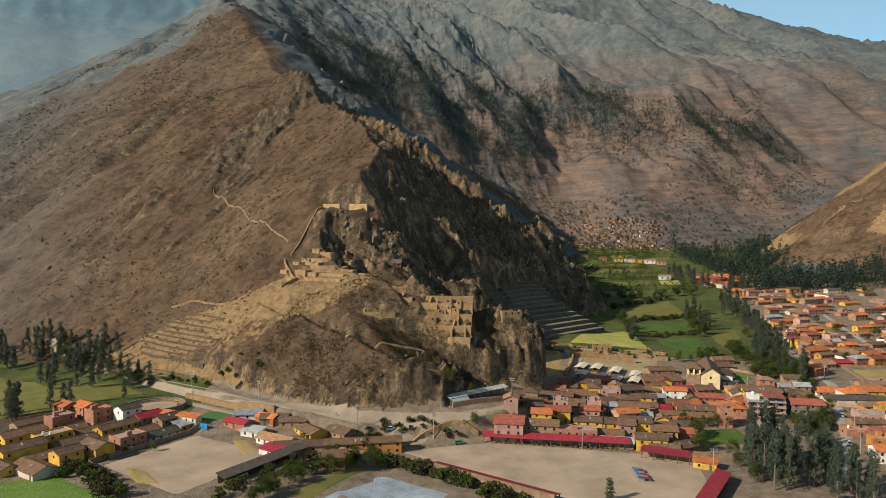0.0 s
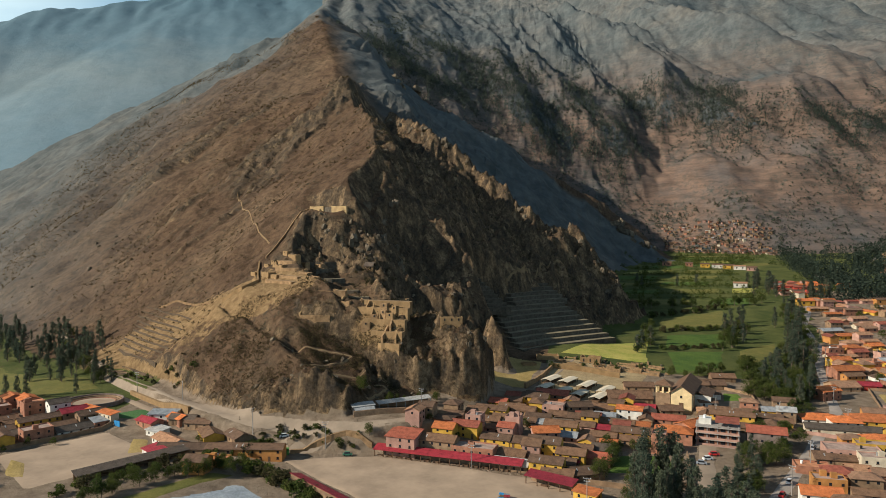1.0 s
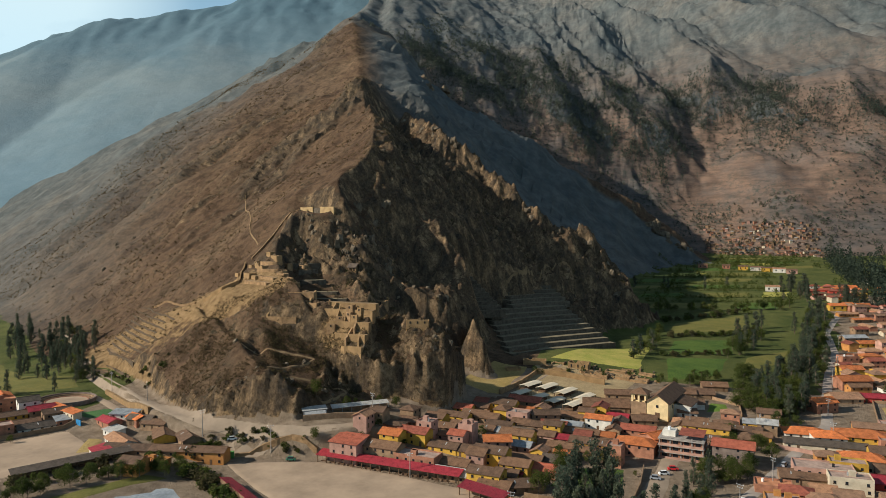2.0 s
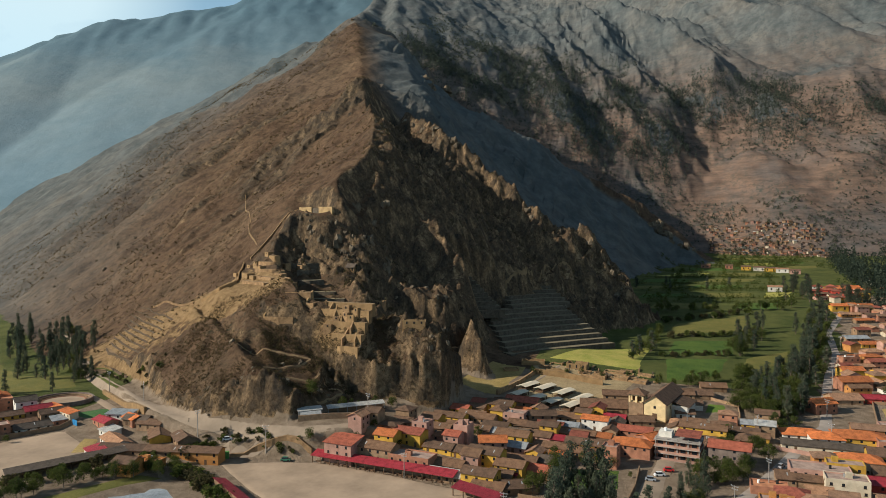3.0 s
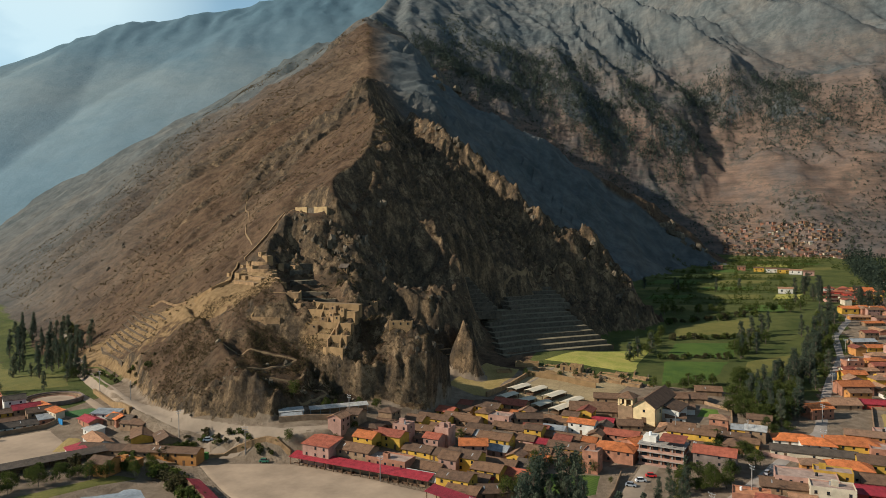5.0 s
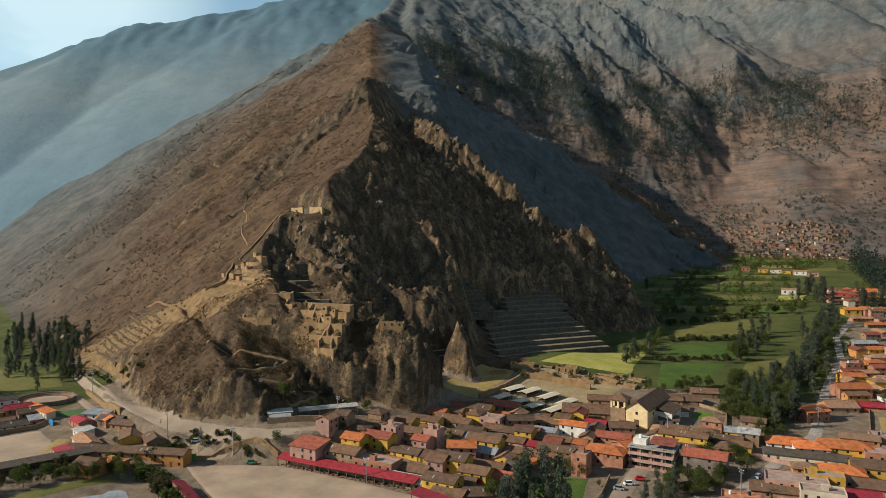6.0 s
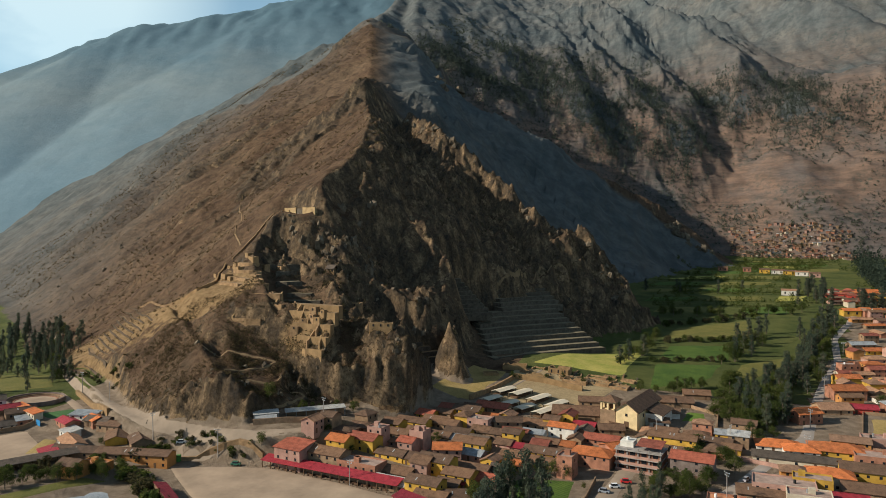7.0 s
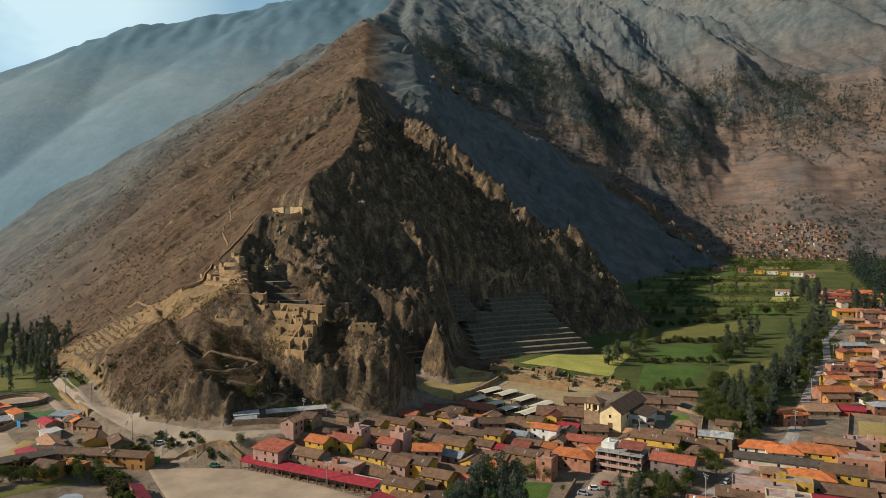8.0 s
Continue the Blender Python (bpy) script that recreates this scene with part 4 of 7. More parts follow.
house(24.7, 118.4, 4.6, 2.6, -10, 1, "yellow", "brown")
house(26.0, 121.2, 2.5, 2.4, -10, 2, "pink", "red")
house(26.9, 123.8, 2.4, 2.4, -10, 3, "pink", "pinkflat", "flat")
house(21.5, 126.8, 5.8, 2.6, -10, 1, "tan", "brown")
house(22.1, 133.8, 5.6, 2.6, -10, 1, "yellow", "brown")
house(25.5, 136.3, 4.7, 2.6, -10, 1, "tan", "brown")
house(27.9, 129.4, 4.8, 2.6, -10, 1, "tan", "brown")
house(32.0, 121.6, 4.1, 2.8, 15, 2, "pink", "orange")
house(30.5, 115.4, 2.7, 3, -10, 2, "pink", "brown")
house(27.4, 114.2, 4.4, 2.8, -10, 1, "tan", "brown")
house(27.8, 110.9, 5.0, 2.8, -10, 1, "tan", "tin")
house(32.3, 116.3, 4.9, 3, -10, 2, "yellow", "brown")
house(32.9, 109.7, 4.7, 3, -10, 2, "yellow", "brown")
house(34.5, 108.1, 4.4, 3, -10, 1, "tan", "brown")
house(36.3, 114.1, 4.1, 3, -10, 2, "yellow", "brown")
house(38.1, 109.2, 4.7, 3.2, 20, 1, "tan", "brown")
house(35.3, 112.5, 3.3, 2.8, -10, 1, "yellow", "brown")
house(29.4, 141.5, 4.8, 2.8, -10, 2, "yellow", "brown")
house(32.3, 147.9, 6.1, 3, -10, 1, "tan", "red")
house(32.9, 136.7, 3.8, 2.6, -10, 2, "pink", "pinkflat", "flat")
house(37.1, 138.5, 4.7, 2.8, 15, 2, "tan", "brown")
house(40.3, 142.1, 6.8, 2.8, -10, 1, "tan", "brown")
house(27.8, 135.1, 4.0, 2.6, -10, 1, "tan", "brown")
house(30.5, 132.3, 4.3, 2.4, -10, 1, "yellow", "brown")
house(34.5, 126.0, 5.2, 2.8, -10, 2, "yellow", "brown")
house(35.8, 134.3, 3.7, 2.6, -10, 1, "tan", "brown")
house(35.1, 123.6, 4.0, 2.6, -10, 1, "pink", "tin")
house(39.0, 136.3, 4.4, 2.4, -10, 1, "tan", "red")
house(41.9, 137.1, 3.6, 2.2, -10, 1, "white", "tin")
house(46.3, 139.1, 4.4, 2.6, -10, 2, "white", "orange")
house(49.3, 143.7, 3.7, 2.4, -10, 1, "tan", "crimson")
house(46.9, 150.9, 8.3, 4.6, 5, 1, "tan", "brown")
house(49.3, 158.4, 5.8, 3, 5, 1, "tan", "brown")
house(43.5, 133.7, 6.4, 2.6, -10, 1, "tan", "brown")
house(47.2, 133.1, 4.0, 2.6, -10, 1, "tan", "orange")
house(41.1, 129.6, 2.8, 2.4, -10, 1, "pink", "crimson")
house(46.0, 126.2, 6.7, 2.6, -10, 2, "yellow", "brown")
house(40.6, 125.8, 5.5, 2.6, -10, 1, "tan", "brown")
house(45.3, 125.0, 8.6, 2.6, -10, 1, "tan", "brown")
house(49.5, 121.9, 2.2, 2.6, -10, 3, "brick", "pinkflat", "flat")
house(52.4, 127.8, 5.8, 3.6, -10, 2, "brick", "orange", "hip")
house(55.5, 131.1, 4.1, 3.2, 45, 2, "brick", "orange")
house(52.8, 137.6, 5.5, 2.8, -10, 1, "brick", "red")
house(53.6, 143.3, 4.1, 2.8, 10, 1, "tan", "brown")
house(37.2, 118.2, 4.5, 2.8, -10, 1, "tan", "brown")
house(39.6, 115.2, 4.8, 2.8, -10, 1, "brick", "red")
house(36.3, 113.5, 2.5, 2.4, -10, 1, "pink", "crimson")
house(38.1, 130.1, 3.8, 2.6, -10, 1, "pink", "brown")
house(33.7, 134.8, 3.0, 2.4, -10, 1, "tan", "brown")
house(63.5, 138.7, 7.1, 2.8, -10, 2, "yellow", "brown")
house(65.1, 134.9, 6.4, 2.6, -10, 1, "tan", "brown")
house(69.4, 141.2, 5.7, 2.6, -10, 1, "tan", "brown")
house(55.0, 147.0, 3.2, 2.4, -10, 1, "tan", "brown")
house(63.9, 163.2, 5.9, 4, 5, 1, "tan", "brown")
house(61.1, 161.9, 4.7, 3, 5, 1, "tan", "brown")
house(62.2, 155.2, 4.5, 2.8, 5, 1, "white", "brown")
house(61.1, 149.3, 3.2, 2.6, 5, 1, "white", "brown")
house(67.6, 169.2, 4.9, 3, 5, 1, "tan", "brown")
house(78.8, 142.5, 6.2, 3.6, 0, 1, "white", "orange", "hip")
house(81.4, 138.4, 4.6, 3.4, 0, 2, "white", "orange", "hip")
house(86.4, 140.1, 7.4, 4.4, -4, 2, "yellow", "orange", "hip")
house(80.4, 136.3, 11.4, 2.6, -6, 1, "cream", "greybrown")
house(85.2, 159.7, 4.5, 3.4, 30, 2, "brick", "orange")
house(95.5, 179.5, 6.2, 4, 15, 2, "brick", "orange")
house(91.0, 168.0, 5.5, 4, 15, 1, "tan", "tan_roof")
house(95.7, 169.3, 5.6, 2.8, 0, 1, "red", "crimson")
house(97.9, 190.4, 4.9, 3, 15, 2, "yellow", "orange")
house(77.1, 122.9, 7.5, 4, -5, 2, "pink", "pinkflat", "flat")
house(83.4, 128.5, 5.6, 3.4, -5, 2, "cream", "orange", "hip")
house(87.7, 131.2, 5.2, 3.4, -5, 2, "yellow", "brown")
house(91.0, 137.6, 5.7, 3.6, -5, 2, "brick", "pinkflat", "flat")
house(93.3, 147.0, 4.4, 3, -5, 2, "pink", "pinkflat", "flat")
house(75.3, 121.5, 7.8, 3.4, -2, 1, "tan", "brown")
house(69.9, 117.1, 4.6, 3, -5, 1, "brick", "orangeflat", "flat")
house(79.5, 119.4, 5.1, 3, -5, 2, "cream", "pinkflat", "flat")
house(84.1, 121.9, 4.6, 3, -5, 1, "red", "crimson")
house(87.3, 126.1, 5.9, 3.4, -5, 1, "tan", "brown")
house(66.2, 126.9, 5.6, 3.6, -10, 3, "greybrick", "red")
# west of the road
house(-20.0, 107.0, 11.7, 2.6, 8, 1, "tan", "brown")
house(-12.4, 108.0, 11.7, 2.4, 8, 2, "orangewall", "brown")
house(-34.4, 116.6, 4.4, 2.4, -24, 1, "brick", "crimson")
house(-31.2, 114.0, 3.4, 2.2, -24, 1, "white", "tin", "lean")
house(-29.6, 117.8, 3.6, 2.4, -24, 1, "brick", "orange")
house(-25.6, 104.6, 4.0, 2.2, -34, 1, "white", "crimson", "lean")
house(-22.1, 114.7, 6.4, 3.2, -50, 1, "yellow", "brown")
house(-16.6, 113.6, 4.6, 3, -40, 1, "tan", "brown")
house(-26.2, 109.6, 6.6, 2.8, -32, 1, "white", "tan_roof")
house(-15.5, 99.5, 3.2, 2.8, 0, 2, "orangewall", "brown")
house(-14.7, 102.7, 4.2, 2.4, 0, 1, "orangewall", "orangeflat", "flat")
house(-28.5, 117.6, 4.5, 2.4, 2, 1, "tan", "greybrown")
house(-25.2, 117.0, 4.4, 2.6, 2, 1, "tan", "brown")
# rows of the quarter beside the training ground, along its wall and away from it
def quarter(along, off):
    return -51.3 + 0.557 * along - 0.83 * off, 100.3 + 0.83 * along + 0.557 * off


for along, off, w, d, turn, floors, wall_name, roof_name, form in (
        (7.6, 2.5, 4.4, 3.2, 56, 2, "brick", "pinkflat", "flat"), (13.2, 2.4, 5.6, 2.8, 56, 1, "white", "greybrown", "gable"), (17.4, 2.2, 2.6, 2.4, 56, 1, "brick", "tin", "lean"),
        (2.6, 2.3, 4.6, 3.0, -34, 2, "yellow", "brown", "gable"), (-1.6, 3.0, 3.6, 3.0, 56, 2, "yellow", "brown", "gable"), (-6.2, 2.8, 6.4, 3.6, -34, 1, "cream", "brown", "gable"),
        (10.6, 5.8, 7.6, 2.8, 56, 1, "tan", "brown", "gable"), (3.6, 6.0, 5.2, 2.8, 56, 1, "tan", "greybrown", "gable"), (-2.4, 6.6, 5.8, 3.0, 56, 1, "tan", "brown", "gable"), (-8.6, 7.2, 5.2, 3.0, -34, 1, "yellow", "brown", "gable"),
        (17.2, 5.6, 4.6, 2.8, 56, 1, "tan", "brown", "gable"), (15.4, 9.2, 4.2, 2.8, 56, 1, "tan", "crimson", "gable"), (9.8, 9.2, 6.4, 2.8, 56, 2, "yellow", "brown", "gable"),
        (2.8, 9.6, 6.6, 2.8, 56, 1, "yellow", "brown", "gable"), (-4.4, 10.4, 6.2, 3.0, 56, 2, "yellow", "brown", "gable"), (14.0, 12.6, 3.4, 2.8, 56, 2, "white", "greybrown", "gable"),
        (8.4, 12.8, 6.0, 2.8, 56, 1, "tan", "brown", "gable"), (1.6, 13.2, 5.2, 2.8, 56, 2, "yellow", "pinkflat", "flat"), (-5.4, 14.0, 6.4, 3.0, 56, 1, "tan", "greybrown", "gable"),
        (10.8, 16.2, 3.4, 2.8, 56, 2, "brick", "orangeflat", "flat"), (5.6, 16.4, 5.4, 2.8, 56, 1, "tan", "brown", "gable"), (-1.2, 17.0, 6.2, 3.0, 56, 2, "yellow", "brown", "gable"), (-8.0, 17.8, 5.6, 3.0, 56, 1, "tan", "brown", "gable"),
        (11.0, 20.4, 3.6, 3.0, -34, 2, "brick", "orange", "gable"), (6.2, 20.0, 3.8, 2.8, 56, 2, "brick", "pinkflat", "flat"), (0.6, 20.6, 5.6, 2.8, 56, 1, "tan", "brown", "gable"), (-5.8, 21.2, 5.8, 3.0, 56, 1, "yellow", "brown", "gable"),
        (9.4, 23.8, 3.6, 3.0, -34, 2, "brick", "orange", "gable"), (3.4, 24.0, 5.4, 2.8, 56, 1, "tan", "brown", "gable"), (-3.2, 24.6, 5.4, 3.0, 56, 1, "tan", "greybrown", "gable")):
    hx, hy = quarter(along, off)
    house(round(hx, 1), round(hy, 1), w, d, turn, floors, wall_name, roof_name, form)




# ---- long open sheds round the sports ground ----
def open_shed(ax, ay, bx, by, width, label, roof=None, high=1.25):
    """A long roof on posts along a line; the open side faces right of the way."""
    n = math.hypot(bx - ax, by - ay)
    rot = math.degrees(math.atan2(by - ay, bx - ax))
    ob = thing("open_shed", ax, ay, land_at((ax + bx) / 2, (ay + by) / 2), rot, label, "shed", "sheds round the sports ground")
    bm = bmesh.new()
    slab(bm, ((-0.2, -0.25, high), (n + 0.2, -0.25, high), (n + 0.2, width + 0.15, high + 0.45), (-0.2, width + 0.15, high + 0.45)), 0.06)
    part("roof", bm, roof or ROOFS["crimson"], ob)
    bm = bmesh.new()
    box(bm, 0, width - 0.06, -0.4, n, width + 0.04, high + 0.34)
    part("back_wall", bm, WALLS["tan"], ob)
    k = max(2, int(n / 1.5))
    for i in range(k + 1):
        bm = bmesh.new()
        box(bm, n * i / k - 0.05, -0.05, -0.3, n * i / k + 0.05, 0.05, high - 0.03)
        part("post", bm, WOOD, ob)
    for i in range(k):
        if rnd.random() < 0.7:
            bm = bmesh.new()
            box(bm, n * (i + 0.2) / k, 0.35, -0.1, n * (i + 0.75) / k, 0.75, 0.28)
            part("bench", bm, WOOD, ob)
    return ob


open_shed(6.6, 112.2, 29.2, 108.6, 1.5, "long crimson-roofed open shed along the sports ground")
open_shed(30.2, 105.2, 36.4, 102.2, 1.5, "shorter crimson-roofed open shed on the sports ground")
open_shed(14.9, 88.4, -0.6, 100.2, 1.3, "long crimson-roofed shed with a white back wall")
open_shed(32.5, 84.5, 39.6, 95.6, 1.6, "crimson-roofed shed at the edge of the trees")
house(38.4, 101.3, 3.2, 1.7, -26, 1, "yellow", "orange", "lean")
open_shed(-29.2, 92.4, -20.4, 105.8, 1.5, "long grey-tiled lean-to along the training ground", ROOFS["greybrown"], 1.0)


# ---- walls ----
wall_run("boundary_wall", ((-51.3, 100.3), (-46, 108.2), (-40.9, 115.8)), 0.75, 0.14, WALLS["tan"], "long grey-brown adobe wall of the training ground")
wall_run("boundary_wall", ((-51.3, 100.3), (-46, 95), (-41, 88.5)), 0.6, 0.14, WALLS["tan"], "low adobe wall beside the weedy field")
wall_run("embankment_wall", ((-49, 132.6), (-40, 126.8), (-29, 120)), 0.9, 0.5, STONE_PALE, "pale stone embankment wall beside the road")
wall_run("embankment_wall", ((-6.8, 111.2), (-3, 113), (1.5, 114), (5.8, 113.8)), 0.55, 0.5, STONE, "dark stone bank between road and sports ground")
wall_run("garden_wall", ((-12.5, 104), (-8.5, 108.5), (-7.2, 110.8)), 0.3, 0.2, STONE, "low stone edge beside the access road")
wall_run("boundary_wall", ((1.6, 117.4), (8, 120.4), (15.8, 123.9)), 0.9, 0.2, WALLS["tan"], "long brown adobe wall below the cliff")
wall_run("garden_wall", ((38.5, 106.5), (44, 105.5), (52, 107.5), (53, 114), (53.5, 121)), 0.7, 0.15, WALLS["tan"], "adobe wall round the green garden")
wall_run("boundary_wall", ((26.5, 152), (29.5, 160.5), (31.5, 168.5)), 1.0, 0.4, STONE, "dark stone wall beside the market place")
wall_run("boundary_wall", ((31.5, 168.5), (38, 168), (46, 166)), 1.2, 0.4, STONE_PALE, "pale stone plaza wall with a dark gateway")
wall_run("boundary_wall", ((60.5, 160), (66.5, 161.5), (71, 158), (70.5, 151)), 0.6, 0.15, WALLS["tan"], "adobe wall round the small lawn")
wall_run("boundary_wall", ((92, 150), (96, 168), (107, 166.5)), 0.55, 0.15, WALLS["tan"], "adobe wall round the dry plot")
wall_run("bridge_wall", ((70.5, 136.5), (77, 134), (83, 131.5)), 0.6, 0.2, WALLS["pink"], "pale parapet along the lane")
bm = bmesh.new()
box(bm, -0.28, -0.3, 0, 0.28, 0.3, 1.0)
gate = thing("green_gate_post", -7, 110.8, land_at(-7, 110.8), 20, "green painted gate pillar beside the dusty track", "gate post")
part("pillar", bm, plain("green_paint", (0.08, 0.22, 0.05), 3, 0.2), gate)
gate_blue = thing("gate", -39.9, 115.6, land_at(-39.9, 115.6), -20, "blue sheet-metal gate of the training ground", "gate")
for gx in (-0.75, 0.02):
    bm = bmesh.new()
    box(bm, gx, -0.04, 0, gx + 0.72, 0.04, 0.95)
    part("leaf", bm, TURQUOISE, gate_blue)


# ---- bullring, sports court and stand ----
def ring():
    ob = thing("bullring", -52.2, 125.9, land_at(-52.2, 125.9) - 0.25, 12, "round roofless bullring with a dark block wall", "arena")
    for name, r0, r1, z1, m in (("outer_wall", 5.3, 5.05, 1.0, WALLS["greybrick"]), ("inner_barrier", 3.9, 3.75, 0.55, WALLS["brick"])):
        bm = bmesh.new()
        n = 48
        vs = []
        for i in range(n):
            c, s = math.cos(6.28318 * i / n) * 1.0, math.sin(6.28318 * i / n) * 0.86
            vs.append([bm.verts.new(p) for p in ((r0 * c, r0 * s, -0.5), (r0 * c, r0 * s, z1), (r1 * c, r1 * s, z1), (r1 * c, r1 * s, -0.5))])
        for i in range(n):
            p, q = vs[i], vs[(i + 1) % n]
            for j in range(3):
                bm.faces.new((p[j], q[j], q[j + 1], p[j + 1]))
        part(name, bm, m, ob)
    for k in range(3):
        bm = bmesh.new()
        n, r0, r1 = 48, 5.05 - 0.38 * k, 5.05 - 0.38 * (k + 1)
        vs = []
        for i in range(n):
            c, s = math.cos(6.28318 * i / n), math.sin(6.28318 * i / n) * 0.86
            vs.append([bm.verts.new(p) for p in ((r0 * c, r0 * s, 0.75 - 0.22 * k), (r1 * c, r1 * s, 0.75 - 0.22 * k), (r1 * c, r1 * s, 0.3 - 0.22 * k))])
        for i in range(n):
            p, q = vs[i], vs[(i + 1) % n]
            for j in range(2):
                bm.faces.new((p[j], q[j], q[j + 1], p[j + 1]))
        part("seating_step", bm, WALLS["tan"], ob)
    bm = bmesh.new()
    prism(bm, [(3.75 * math.cos(6.28318 * i / 40), 3.2 * math.sin(6.28318 * i / 40)) for i in range(40)], 0.1, 0.46)
    part("sand_floor", bm, DUST, ob)


ring()
plot("sports_court", ((-45, 119.3), (-39.5, 117.2), (-33.5, 121.2), (-41, 125.5)), TURF, "small green artificial-turf sports court", 0.12, "sports court", 1.5)
house(-45.8, 118.6, 10.2, 1.5, -22, 1, "cream", "orange", "lean")
house(-33.5, 119.4, 4.6, 2.2, 8, 1, "white", "tin", "lean")


# ---- bus shed under the cliff ----
def canopy_shed(x, y, w, d, rot, label, roof, high=1.1):
    ob = thing("workshop_shed", x, y, land_at(x, y), rot, label, "shed")
    bm = bmesh.new()
    slab(bm, ((-w / 2, -d / 2, high), (w / 2, -d / 2, high), (w / 2, d / 2, high + 0.3), (-w / 2, d / 2, high + 0.3)), 0.06)
    part("roof", bm, ROOFS[roof], ob)
    bm = bmesh.new()
    box(bm, -w / 2 + 0.1, d / 2 - 0.25, -0.5, w / 2 - 0.1, d / 2 - 0.12, high + 0.2)
    part("back_wall", bm, WALLS["tan"], ob)
    for i in range(int(w / 1.6) + 1):
        bm = bmesh.new()
        px = -w / 2 + 0.15 + i * (w - 0.3) / int(w / 1.6)
        box(bm, px - 0.05, -d / 2 + 0.1, -0.3, px + 0.05, -d / 2 + 0.2, high)
        part("post", bm, METAL, ob)


canopy_shed(2.3, 120.0, 4.0, 1.7, 37, "grey sheet-roofed shed under the cliff", "tin")
canopy_shed(7.8, 126.0, 9.8, 1.5, 37, "long pale sheet-roofed shed under the cliff", "tin")
canopy_shed(3.0, 118.9, 3.4, 0.9, 30, "low white-roofed shelter beside the road", "tin", 0.8)


# ---- market canopies ----
def market_canopy(x, y, w, d, rot):
    ob = thing("market_canopy", x, y, land_at(x, y), rot, "pale canvas market canopy on timber posts", "canopy", "canopies of the market")
    bm = bmesh.new()
    slab(bm, ((-w / 2, -d / 2, 0.85), (0, -d / 2, 1.12), (0, d / 2, 1.12), (-w / 2, d / 2, 0.85)), 0.04)
    slab(bm, ((0, -d / 2, 1.12), (w / 2, -d / 2, 0.85), (w / 2, d / 2, 0.85), (0, d / 2, 1.12)), 0.04)
    part("canopy", bm, CANVAS, ob)
    for px in (-w / 2 + 0.12, w / 2 - 0.12):
        for py in (-d / 2 + 0.15, 0, d / 2 - 0.15):
            bm = bmesh.new()
            box(bm, px - 0.05, py - 0.05, -0.2, px + 0.05, py + 0.05, 0.86)
            part("post", bm, WOOD, ob)
    bm = bmesh.new()
    box(bm, -w / 2 + 0.4, -d / 2 + 0.3, 0, w / 2 - 0.4, d / 2 - 0.3, 0.34)
    part("stall_table", bm, WOOD, ob)


for mx, my, md in ((31.6, 158.8, 4.4), (35.0, 158.6, 4.4), (38.9, 156.9, 4.6), (42.6, 154.6, 4.6), (30.6, 152.6, 3.6), (34.3, 151.2, 3.6), (37.5, 150.2, 3.8), (41.2, 149.6, 4.4), (45.2, 152.2, 3.8)):
    market_canopy(mx, my, 2.3, md * 1.22, -24)


# ---- church ----
CHURCH_PAINT = plain("ochre_cream_plaster", (0.66, 0.50, 0.27), 0.9, 0.18, 0.9, 4.0)


